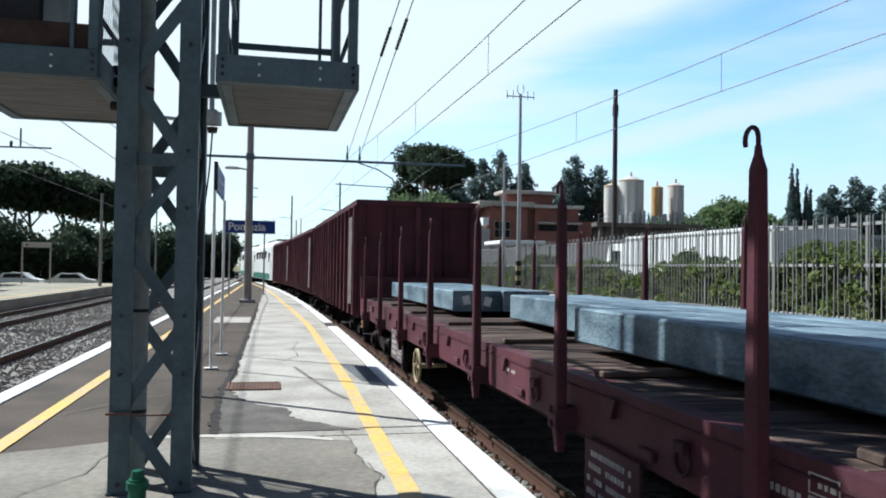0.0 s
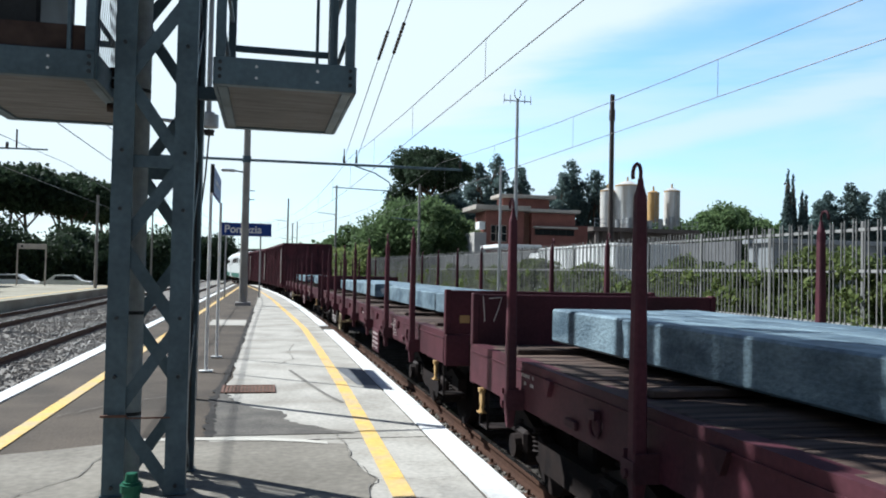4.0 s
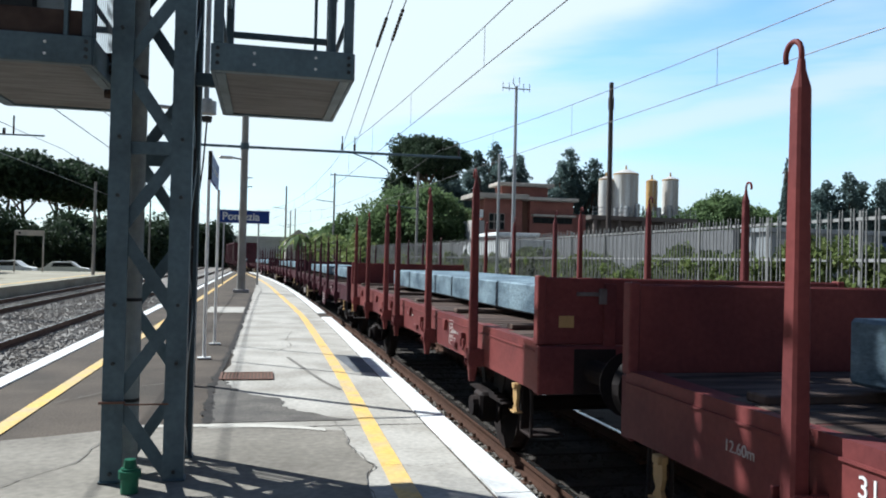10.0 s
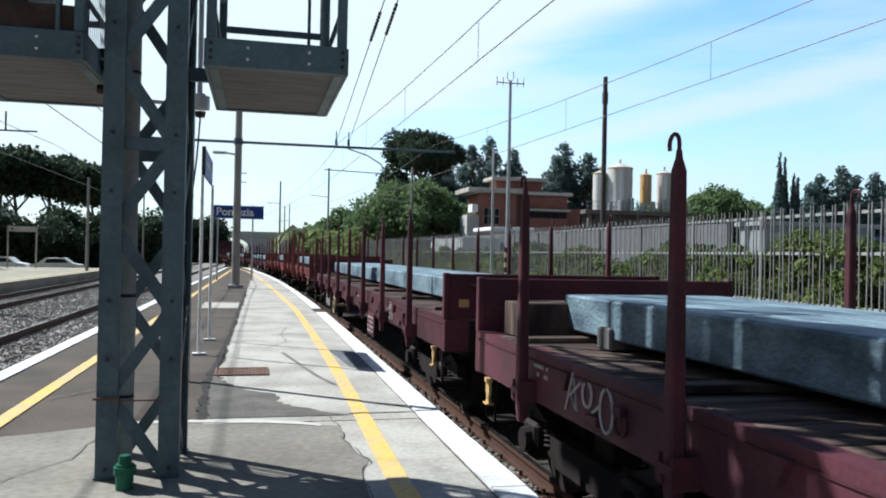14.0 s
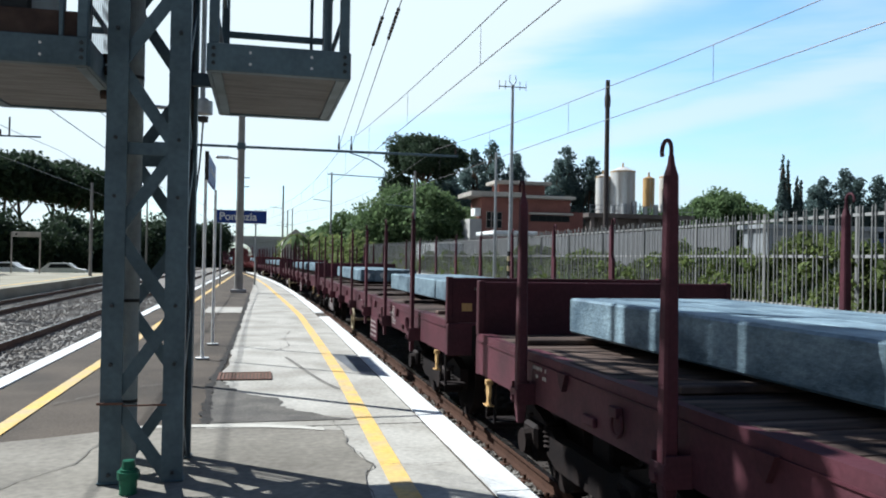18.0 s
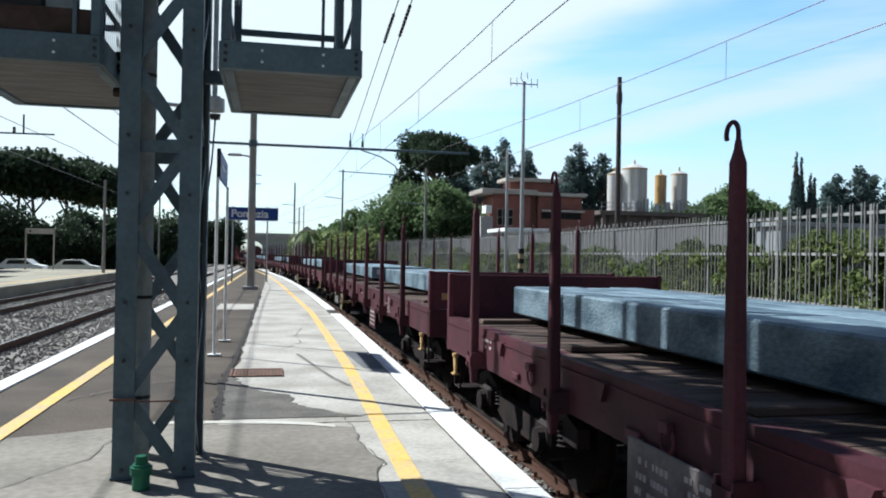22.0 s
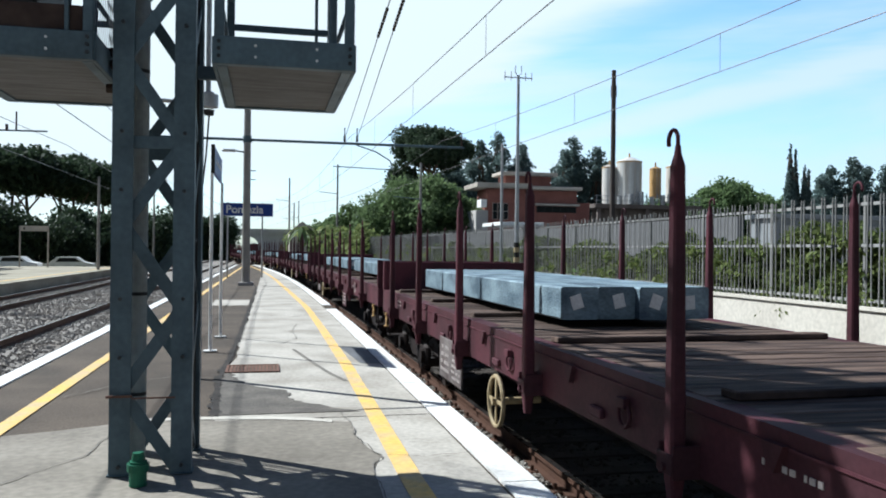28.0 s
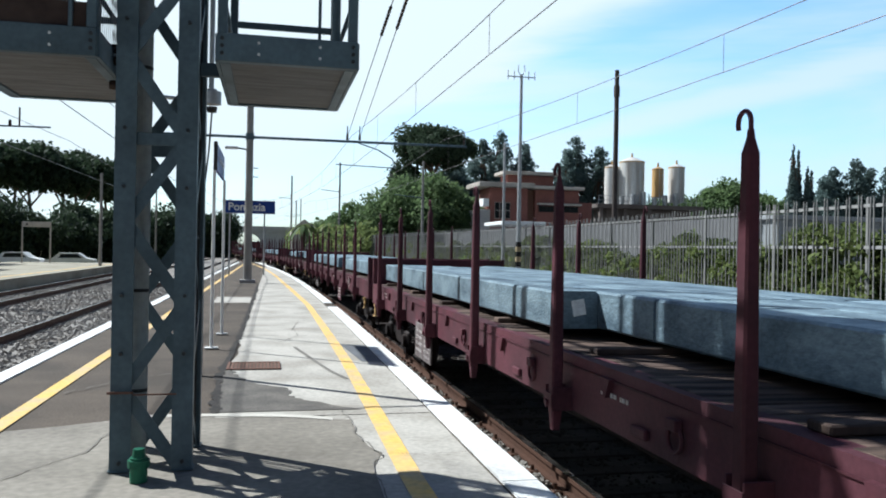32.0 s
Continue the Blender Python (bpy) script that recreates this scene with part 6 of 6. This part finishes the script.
# ---- buildings, tanks and the lorry ----
def house():
    h = thing("brick_building", "two-storey brick building with flat pale roof slabs", "building", pose(22.45, 64, 0))
    part("wall", G().box(-4.35, -1.0, 0.0, 3.4, -0.9, 6.72, 0.02), M["brick"], h)
    part("wall", G().box(-0.2, 3.8, 0.4, 3.4, -0.9, 6.70, 0.02), M["brick"], h)
    part("recess", G().box(-0.998, -0.202, 0.9, 3.4, -0.9, 6.68), M["rusty"], h, "dark red recessed bay")
    part("roof_slab", G().box(-5.5, -0.7, -0.9, 3.6, 6.73, 7.12, 0.03), M["fascia"], h, "pale concrete roof slab")
    part("roof_slab", G().box(-0.697, 4.05, -0.2, 3.6, 6.73, 7.0, 0.03), M["fascia"], h)
    part("penthouse", G().box(-2.5, 1.7, 1.2, 3.2, 7.122, 7.95, 0.02), M["brick"], h)
    part("penthouse_roof", G().box(-3.0, 2.1, 0.6, 3.5, 7.952, 8.25, 0.03), M["fascia"], h)
    part("side_wing", G().box(3.802, 5.4, 1.4, 3.4, -0.9, 5.75, 0.02), M["brick"], h)
    for i in range(3):
        x = -3.93 + i * 0.47
        w = part("window", G().box(x, x + 0.43, -0.05, 0.05, 4.1, 5.5, 0.01), M["fascia"], h)
        part("pane", G().box(x + 0.03, x + 0.40, -0.07, 0.0, 4.14, 5.46), M["glass"], w)
        part("glazing_bar", G().box(x + 0.03, x + 0.40, -0.085, -0.07, 4.78, 4.83), M["fascia"], w)
    part("string_course", G().box(-0.05, 3.85, -0.15, 0.42, 5.38, 5.55, 0.01), M["fascia"], h)
    w = part("window", G().box(0.1, 3.7, 0.33, 0.46, 4.80, 5.33, 0.01), M["dark"], h)
    for i in range(5):
        part("pane", G().box(0.15 + i * 0.71, 0.80 + i * 0.71, 0.31, 0.36, 4.84, 5.29), M["glass"], w)
    part("balcony_box", G().box(-5.0, -4.5, -0.3, 1.0, 5.1, 5.75, 0.02), M["white"], h)
    part("annex", G().box(-5.4, -4.36, -0.2, 3.0, -0.9, 4.85, 0.02), M["stucco"], h, "grey annex")
    part("canopy", G().box(-5.9, -2.6, -9.0, -4.0, 3.30, 3.58, 0.03), M["white"], h, "white flat canopy")
    for x in (-5.7, -2.8):
        part("canopy_post", G().box(x - 0.08, x + 0.08, -8.8, -8.64, -0.9, 3.30, 0.01), M["fascia"], h)
    return h


house()


def tank(label, x, y, r, z0, z1, m):
    t = thing("storage_tank", label, "tank", pose(x, y, 0), "storage tanks")
    part("shell", G().tube((0, 0, z0), (0, 0, z1), r, r, 28), m, t, smooth=False)
    part("roof", G().tube((0, 0, z1), (0, 0, z1 + 0.35 * r), r * 1.03, r * 0.25, 28), m, t, "rust-stained conical roof")
    part("vent", G().tube((0, 0, z1 + 0.35 * r), (0, 0, z1 + 0.35 * r + 0.5), 0.12, 0.10, 8), M["ochre"], t)
    part("band", G().tube((0, 0, z1 - 0.15), (0, 0, z1 - 0.02), r * 1.02, r * 1.02, 28), M["ochre"], t)
    lad = G()
    for s in (-0.2, 0.2):
        lad.tube((s, -r - 0.08, z0), (s, -r - 0.08, z1), 0.03, 0.03, 5)
    for i in range(int((z1 - z0) / 0.4)):
        lad.tube((-0.2, -r - 0.08, z0 + 0.3 + i * 0.4), (0.2, -r - 0.08, z0 + 0.3 + i * 0.4), 0.02, 0.02, 5)
    part("ladder", lad, M["pale"], t)
    return t


tank("tall white storage tank with a rust-stained roof", 41.55, 86, 1.46, 7.0, 12.1, M["tank"])
tank("tall white storage tank behind a pole", 39.5, 87, 0.85, 7.0, 11.5, M["tank"])
tank("slim ochre storage tank", 44.9, 86, 0.68, 7.9, 11.4, M["ochre"])
tank("white and ochre storage tank", 47.3, 86, 0.95, 7.5, 11.7, M["tank"])
deckp = thing("tank_platform", "raised concrete platform under the storage tanks", "platform", pose(43.0, 86.5, 0))
part("slab", G().box(-6.6, 6.8, -2.6, 2.6, 6.5, 6.98, 0.03), M["tankbase"], deckp)
for x in (-6, -3, 0, 3, 6):
    for y in (-2.2, 2.2):
        part("column", G().box(x - 0.2, x + 0.2, y - 0.2, y + 0.2, -0.9, 6.5, 0.02), M["tankbase"], deckp)
rl = G()
for i in range(20):
    rl.tube((-6.4 + i * 0.68, -2.5, 6.98), (-6.4 + i * 0.68, -2.5, 7.9), 0.03, 0.03, 5)
for z in (7.4, 7.9):
    rl.tube((-6.5, -2.5, z), (6.7, -2.5, z), 0.03, 0.03, 5)
part("railing", rl, M["pale"], deckp)
part("lower_building", G().box(-5.0, 5.6, -1.6, 2.2, -0.9, 6.49, 0.03), M["tankbase"], deckp, "dark red-brown building under the slab")
for i in range(6):
    pm = thing("pump_unit", "small grey pump and pipework by the tanks", "machinery", pose(39.6 + i * 1.35, 84.4, 6.98), "pump units")
    part("body", G().tube((0, 0, 0), (0, 0, 0.9 + 0.3 * (i % 3)), 0.28, 0.28, 10), M["pale"], pm)
    part("pipe", G().path([(0.2, 0, 0.3), (0.7, 0, 0.3), (0.7, 0, 1.3)], 0.07, 6), M["pale"], pm)

shed = thing("white_shed", "long low white shed with ribbed panels behind the fence", "shed", pose(27.1, 34, 0))
part("wall", G().box(-3.0, 3.4, 0, 2, -0.4, 3.2, 0.02), M["shedpaint"], shed)
part("roof", G().box(-3.2, 3.6, -0.2, 2.2, 3.2, 3.42, 0.02), M["shedpaint"], shed)
for i in range(16):
    part("rib", G().box(-2.9 + i * 0.41, -2.82 + i * 0.41, -0.05, 0.0, -0.3, 3.15), M["shedpaint"], shed)
for i in range(4):
    w = part("window", G().box(-2.6 + i * 1.5, -1.5 + i * 1.5, -0.07, 0.02, 2.3, 2.9, 0.01), M["shedpaint"], shed)
    part("pane", G().box(-2.54 + i * 1.5, -1.56 + i * 1.5, -0.08, 0.0, 2.34, 2.86), M["stucco"], w)
van = thing("blue_container", "blue steel container behind the fence", "container", pose(31.0, 34, -0.35))
part("body", G().box(-1.3, 1.5, 0, 5, 0.15, 3.2, 0.03), M["faded"], van)
for i in range(8):
    part("rib", G().box(-1.2 + i * 0.34, -1.1 + i * 0.34, -0.05, 0.0, 0.3, 3.1), M["faded"], van)
for x in (-1.2, 1.4):
    part("skid", G().box(x - 0.08, x + 0.08, 0, 5, 0.0, 0.15), M["dark"], van)

lorry = thing("lorry", "white box lorry with ribbed sides driving behind the fence", "lorry")
part("box_body", G().box(-1.22, 1.22, -4.0, 4.0, 0.95, 2.95, 0.03), M["white"], lorry)
rb = mesh_of("rib", G().box(-1.26, -1.22, -0.05, 0.05, 1.0, 2.9, 0.006), M["white"])
for i in range(20):
    part("rib", rb, None, lorry, at=pose(0, -3.8 + i * 0.4, 0))
part("chassis", G().box(-0.5, 0.5, -3.9, 6.0, 0.55, 0.94, 0.02), M["dark"], lorry)
part("cab", G().extrude([(4.25, 0.5), (4.25, 2.75), (5.4, 2.75), (5.95, 1.7), (6.05, 0.5)], "x", -1.15, 1.15), M["white"], lorry)
part("windscreen", G().extrude([(5.42, 2.6), (5.9, 1.75), (5.95, 1.75), (5.47, 2.62)], "x", -1.0, 1.0), M["glass"], lorry)
for sx in (-1, 1):
    part("side_window", G().box(sx * 1.15 - 0.01, sx * 1.15 + 0.01, 4.5, 5.3, 1.75, 2.5), M["glass"], lorry)
    for y in (-2.6, -1.5, 5.0):
        wh = part("wheel", G().tube((sx * 0.95, y, 0.48), (sx * 1.2, y, 0.48), 0.48, 0.48, 20), M["dark"], lorry)
        part("rim", G().tube((sx * 1.15, y, 0.48), (sx * 1.21, y, 0.48), 0.26, 0.26, 14), M["pale"], wh)


# ---- poles, wires, signs ----
def pole(name, label, x, y, z0, z1, r0, r1, m):
    t = thing(name, label, "pole", pose(x, y, z0))
    part("shaft", G().tube((0, 0, 0), (0, 0, z1 - z0), r0, r1, 14), m, t, smooth=False)
    part("base", G().box(-r0 * 1.8, r0 * 1.8, -r0 * 1.8, r0 * 1.8, -0.05, 0.12, 0.02), M["stucco"], t)
    return t


# portal pole on the platform with its long cross beam
cp = pole("catenary_pole", "round concrete catenary pole standing on the platform", -0.77, 32, 0.0, 7.6, 0.165, 0.125, M["pole"])
part("clamp", G().tube((0, 0, 5.6), (0, 0, 5.85), 0.17, 0.17, 12), M["galv"], cp)
part("lamp_arm", G().path([(0, 0, 5.2), (-0.45, -0.1, 5.25)], 0.03, 6), M["galv"], cp)
part("lamp_head", G().box(-0.95, -0.42, -0.2, 0.02, 5.2, 5.3, 0.03), M["pale"], cp, "flat street lamp head")
for z in (4.5, 4.15, 3.2):
    part("step_bolt", G().tube((0.1, 0, z), (0.34, 0, z), 0.018, 0.018, 6), M["galv"], cp)
cb = thing("cross_beam", "thin steel tube carrying the overhead wires across the tracks", "beam", pose(0, 32, 5.73))
part("tube", G().tube((-4.2, 0, -0.03), (8.0, 0, 0.0), 0.055, 0.055, 10), M["galv"], cb)
for x in (3.04, 3.54, 7.9):
    part("insulator", G().tube((x, 0, 0.06), (x, 0, 0.30), 0.05, 0.05, 8).tube((x, 0, 0.30), (x, 0, 0.62), 0.022, 0.022, 6), M["ceram"], cb)
part("steady_arm", G().path([(3.5, 0, -0.06), (4.3, 0, -0.3), (4.9, 0, -0.65), (5.0, 0, -1.0)], 0.025, 6).path([(2.6, 0, -0.95), (4.4, 0, -1.0), (5.0, 0, -1.0)], 0.02, 6), M["galv"], cb)

# station name board
nb = thing("station_sign", "blue station name board with white letters on two posts", "sign", pose(-0.95, 40, 0))
part("panel", G().box(-1.25, 1.26, -0.04, 0.04, 3.04, 3.63, 0.015), M["blue"], nb)
part("frame", G().box(-1.28, 1.29, -0.03, 0.03, 3.632, 3.66).box(-1.28, 1.29, -0.03, 0.03, 3.01, 3.038), M["pale"], nb)
for x in (-0.9, 0.75):
    part("post", G().tube((x, 0.07, 0), (x, 0.07, 3.7), 0.04, 0.04, 10), M["pale"], nb)
lettering("station_name", "Pomezia", 0.53, M["white"], nb, pose(-0.10, -0.045, 3.33, 90, 0, 0), 0.012)

# small blue sign seen almost edge on
sm = thing("platform_sign", "small blue sign on two thin white posts", "sign", pose(-0.735, 12.4, 0))
part("panel", G().box(-0.02, 0.02, -0.95, 0.95, 2.50, 2.88, 0.008), M["blue"], sm)
part("edge_trim", G().box(-0.026, 0.026, -0.965, -0.952, 2.49, 2.89), M["dark"], sm)
for yy_, xx_ in ((-0.9, -0.015), (0.92, 0.025)):
    part("post", G().tube((xx_, yy_, 0), (xx_, yy_, 2.5), 0.023, 0.023, 10), M["edge"], sm)
    part("foot", G().box(xx_ - 0.09, xx_ + 0.09, yy_ - 0.06, yy_ + 0.06, 0, 0.02, 0.004), M["edge"], sm)
bars(sm, M["white"], 0.022, -0.55, 2.62, 1.1, 0.14, 1, 5)

# dark post behind the mast, with a pale conduit, a drum lamp and its cable
dp = thing("lamp_post", "dark steel post with a pale conduit and a drum lamp", "post", pose(-0.735, 9.2, 0))
part("shaft", G().tube((0, 0, 0), (0, 0, 6.4), 0.045, 0.04, 12), M["galv"], dp)
part("conduit", G().tube((0.085, 0, 3.2), (0.085, 0, 6.4), 0.028, 0.028, 10), M["pale"], dp, "pale grey conduit")
part("drum", G().tube((0.095, 0, 3.02), (0.095, 0, 3.16), 0.10, 0.10, 18).tube((0.095, 0, 3.16), (0.095, 0, 3.19), 0.06, 0.05, 18), M["pale"], dp, "pale drum-shaped lamp")
part("lens", G().tube((0.095, 0, 2.93), (0.095, 0, 2.99), 0.05, 0.06, 12), M["dark"], dp)
part("cable", G().path([(0.095, 0, 2.93), (0.07, 0, 2.5), (0.03, 0, 2.1), (0.0, 0, 1.95)], 0.010, 6), M["dark"], dp)
part("arm", G().tube((0, 0, 3.05), (-0.9, 0, 3.10), 0.022, 0.022, 8), M["pale"], dp)

# radio mast with striped foot, thin pole, brown pole and the row of line poles
an = pole("radio_mast", "slim pale radio mast with a yellow and black foot", 8.40, 26, -0.8, 7.5, 0.085, 0.05, M["pale"])
for i in range(5):
    part("stripe", G().tube((0, 0, 1.7 + i * 0.17), (0, 0, 1.87 + i * 0.17), 0.10, 0.10, 14), M["band"] if i % 2 == 0 else M["cream"], an)
part("crossbar", G().tube((-0.5, 0, 8.22), (0.5, 0, 8.22), 0.02, 0.02, 6), M["pale"], an)
for x in (-0.48, -0.26, 0.26, 0.48):
    part("dipole", G().tube((x, 0, 8.12), (x, 0, 8.42), 0.014, 0.014, 6), M["pale"], an)
part("fork", G().path([(0, 0, 8.22), (-0.12, 0, 8.42), (-0.10, 0, 8.62)], 0.016, 6).path([(0, 0, 8.22), (0.12, 0, 8.42), (0.10, 0, 8.62)], 0.016, 6), M["pale"], an)
pole("thin_pole", "thin pale steel pole beside the fence", 8.30, 27.5, -0.8, 5.35, 0.055, 0.045, M["pale"])
bp_ = pole("rusted_pole", "tall brown rusted pole behind the fence", 18.36, 40, -0.4, 11.35, 0.15, 0.12, M["brownpole"])
part("collar", G().tube((0, 0, 10.3), (0, 0, 10.9), 0.16, 0.16, 10), M["brownpole"], bp_)
for x, y, z1, r in ((8.5, 44, 6.4, 0.085), (6.07, 70, 8.9, 0.10), (2.75, 100, 10.2, 0.13), (4.0, 120, 8.3, 0.11), (5.0, 128, 9.0, 0.10), (-11.6, 60, 6.4, 0.12), (-12.5, 95, 7.5, 0.12), (-11.0, 130, 8.0, 0.12), (-7.2, 150, 8.0, 0.12)):
    lp = pole("line_pole", "slim grey line-side pole", x, y, -0.8, z1, r, r * 0.75, M["pole"])
    tagged(lp, group="line-side poles")
    part("bracket", G().tube((0, 0, z1 * 0.8), (-1.6, 0, z1 * 0.8 + 0.15), 0.03, 0.03, 6), M["galv"], lp)


def wire(label, pts, r=0.011):
    g = G().path(pts, r, 5)
    return tagged(part("overhead_wire", g, M["wire"], None), label, "wire", "overhead wires")


def sagged(f, z0, sag, y0, span, n):
    """Wire that follows x = f(y), hung every span metres."""
    return [(f(y), y, z0 - sag * (1 - (2 * ((y - y0) % span) / span - 1) ** 2)) for y in np.linspace(y0, y0 + n * span, n * 8 + 1)]


t1 = lambda y: 3.768 - 0.0165 * y if y < 32 else along(y, 3.24 - along(32, 0))
t2 = lambda y: 8.499 - 0.0449 * y if y < 32 else along(y, 7.062 - along(32, 0))
for f in (t1, t2):
    wire("contact wire above the track", sagged(f, 4.72, 0.0, -16, 48, 4), 0.009)
    wire("carrier wire above the contact wire", sagged(f, 5.985, 0.61, -16, 48, 4), 0.009)
    y = -12.0
    g = G()
    while y < 80:
        g.tube((f(y), y, 4.72), (f(y), y, 5.985 - 0.61 * (1 - (2 * ((y + 16) % 48) / 48 - 1) ** 2)), 0.005, 0.005, 4)
        y += 6.2
    tagged(part("dropper_wires", g, M["wire"], None), "thin droppers between the two wires", "wire", kind="stuff")
for x in (LEFT1 - 0.2, LEFT2 + 0.4):
    wire("contact wire above the far track", [(x, -10, 4.72), (x, 150, 4.72)], 0.012)
    wire("carrier wire above the far track", sagged(lambda y: x, 5.95, 0.35, -10, 48, 3), 0.012)
# two tension wires with insulator strings that climb towards the camera
for a, b, s in (((3.04, 32, 5.9), (1.98, 13.0, 5.66), 0), ((3.54, 32, 5.9), (2.20, 13.0, 5.66), 1)):
    a, b = Vector(a), Vector(b)
    c = a + (b - a) * 2.2
    wire("tension wire with an insulator string", [a, c], 0.011)
    ins = G()
    for k in range(9):
        p = a + (b - a) * (0.86 + s * 0.03 + k * 0.012)
        q = a + (b - a) * (0.86 + s * 0.03 + k * 0.012 + 0.004)
        ins.tube(p, q, 0.032, 0.032, 10)
    ins.tube(a + (b - a) * (0.855 + s * 0.03), a + (b - a) * (0.966 + s * 0.03), 0.014, 0.014, 6)
    tagged(part("insulator_string", ins, M["ceram"], None), "brown insulator string in the wire", "insulator", "insulator strings")
# arm with insulators above the far tracks
la = thing("catenary_mast", "concrete mast with an insulated arm over the far track", "mast", pose(-11.6, 30, -0.8))
part("pole", G().tube((0, 0, 0), (0, 0, 8.0), 0.14, 0.11, 12), M["pole"], la)
part("arm", G().tube((0, 0, 6.2), (4.1, 0, 6.25), 0.03, 0.03, 8), M["galv"], la)
part("insulator", G().tube((3.1, 0, 6.25), (3.1, 0, 6.9), 0.03, 0.03, 8).tube((2.8, 0, 6.22), (2.8, 0, 6.45), 0.05, 0.05, 8), M["ceram"], la)

# far platform: sign frame, parked white car, small cabinet
sf = thing("platform_sign", "pale sign board on two posts on the far side", "sign", pose(-17.1, 65, 0))
part("board", G().box(-1.0, 1.0, -0.03, 0.03, 2.55, 2.95, 0.01), M["fascia"], sf)
for x in (-0.98, 0.98):
    part("post", G().box(x - 0.05, x + 0.05, -0.04, 0.04, -0.2, 2.95, 0.01), M["fascia"], sf)
bars_at = part("marking", G().box(-0.75, -0.6, -0.04, -0.031, 2.68, 2.82), M["dark"], sf)


def car(label, x, y, rz):
    c = thing("car", label, "car", pose(x, y, -0.86, 0, 0, rz), "parked cars")
    part("body", G().extrude([(-2.0, 0.3), (-2.05, 0.75), (-1.5, 0.9), (-0.9, 1.38), (0.6, 1.40), (1.2, 0.95), (1.95, 0.82), (2.05, 0.4), (1.9, 0.28)], "y", -0.8, 0.8), M["white"], c)
    for sy in (-1, 1):
        part("side_window", G().extrude([(-0.95, 0.95), (-0.75, 1.3), (0.5, 1.32), (0.95, 0.97)], "y", sy * 0.8 - 0.01, sy * 0.8 + 0.01), M["glass"], c)
        for wx in (-1.25, 1.25):
            w = part("wheel", G().tube((wx, sy * 0.62, 0.31), (wx, sy * 0.83, 0.31), 0.31, 0.31, 18), M["dark"], c)
            part("rim", G().tube((wx, sy * 0.80, 0.31), (wx, sy * 0.84, 0.31), 0.18, 0.18, 12), M["pale"], w)
    return c


car("white car parked beyond the far platform", -16.6, 74, 4)
car("white car parked beside the hedge", -20.9, 74, -3)

# road bridge across the line in the distance
br = thing("road_bridge", "pale concrete road bridge with arched openings across the line", "bridge", pose(-13.2, 235, 0))
part("deck", G().box(-60, 60, -4, 4, 5.2, 6.0, 0.05), M["bridge"], br)
part("parapet", G().box(-60, 60, -4.2, -3.9, 6.0, 7.0, 0.03), M["bridge"], br)
for x0, x1 in ((-60, -12), (-1.5, 1.5), (11, 60)):
    part("pier", G().box(x0, x1, -3.5, 3.5, -0.9, 5.2, 0.05), M["bridge"], br)
for xc, w in ((-6.75, 5.25), (6.25, 4.75)):
    for s in (-1, 1):
        pts = [(xc + s * w * math.cos(a), 2.4 + 2.8 * math.sin(a)) for a in np.linspace(0, math.pi / 2, 7)]
        part("arch_spandrel", G().extrude(pts + [(xc + s * w, 5.2)], "y", -3.5, 3.5), M["bridge"], br)
part("sign_gantry", G().box(-9.5, -2.0, -4.6, -4.3, 6.6, 9.4, 0.05), M["fascia"], br, "pale board above the bridge")

for i in range(14):
    y = 150 + i * 12
    tree("far green tree beside the line", pose(-12.5 - 1.2 * (i % 3) - i * 0.5, y, -0.9), lumps(140 + i % 4, 0, 4.6, 2.6, 2.8, 14, 1.4), 1600, 0.4, M["leaf"], 3.0, 0.2, 140 + i % 4, group="far trees") if i < 4 else None
for i in range(5):
    tree("far green tree beside the line", pose(8.5 + 2.2 * i, 112 + i * 14, -0.9), lumps(150 + i, 0, 4.2, 2.8, 2.6, 14, 1.4), 2600, 0.34, M["leaf"], 3.0, 0.2, 150 + i, group="far trees")


# ---- pieces of the tracks, last ----
for nm, line, c, y0, y1, z in (("track_sleepers", line_from_track, 0.0, -4, 40, RAIL - 0.165), ("track_sleepers", straight, LEFT1, 8, 62, RAIL - 0.178), ("track_sleepers", straight, LEFT2, 14, 60, RAIL - 0.178), ("track_sleepers", line_from_track, TRACK2 - TRACK, 2, 30, RAIL - 0.165)):
    hld = tagged(new(nm), "concrete sleepers with steel rail clips", "sleepers", kind="structure")
    sleepers(hld, line, c, y0, y1, z, 22 if line is line_from_track else 0)


# ---- movement ----
# distance run by the leading mark, second by second
RUN = (-5.39, 1.76, 9.13, 16.72, 24.50, 32.44, 40.54, 48.81, 57.27, 65.96, 74.88, 84.03, 93.36, 102.84, 112.46, 122.22, 132.11,
       142.11, 152.23, 162.47, 172.82, 183.30, 193.89, 204.61, 215.38, 226.15, 236.91, 247.66, 258.29, 268.70, 278.90, 289.15, 299.72)


def motions():
    for k, (w, behind) in enumerate(WAGONS):
        rows = []
        for t, d in enumerate(RUN):
            x, y, h = on_track(d - behind)
            rows.append((float(t), pose(x, y, 0, 0, 0, math.degrees(h))))
        walk(w, rows)
        for b, at, n in RIDERS:
            if n == k + 1:
                walk(b, [(t, m @ at) for t, m in rows])
    # the lorry drives off along the fence
    rows = [(float(t), pose(13.0 + 0.05 * t, min(20.8 + 2.2 * t, 75.0), -0.35, 0, 0, 0)) for t in range(0, 33)]
    walk(lorry, rows)


motions()
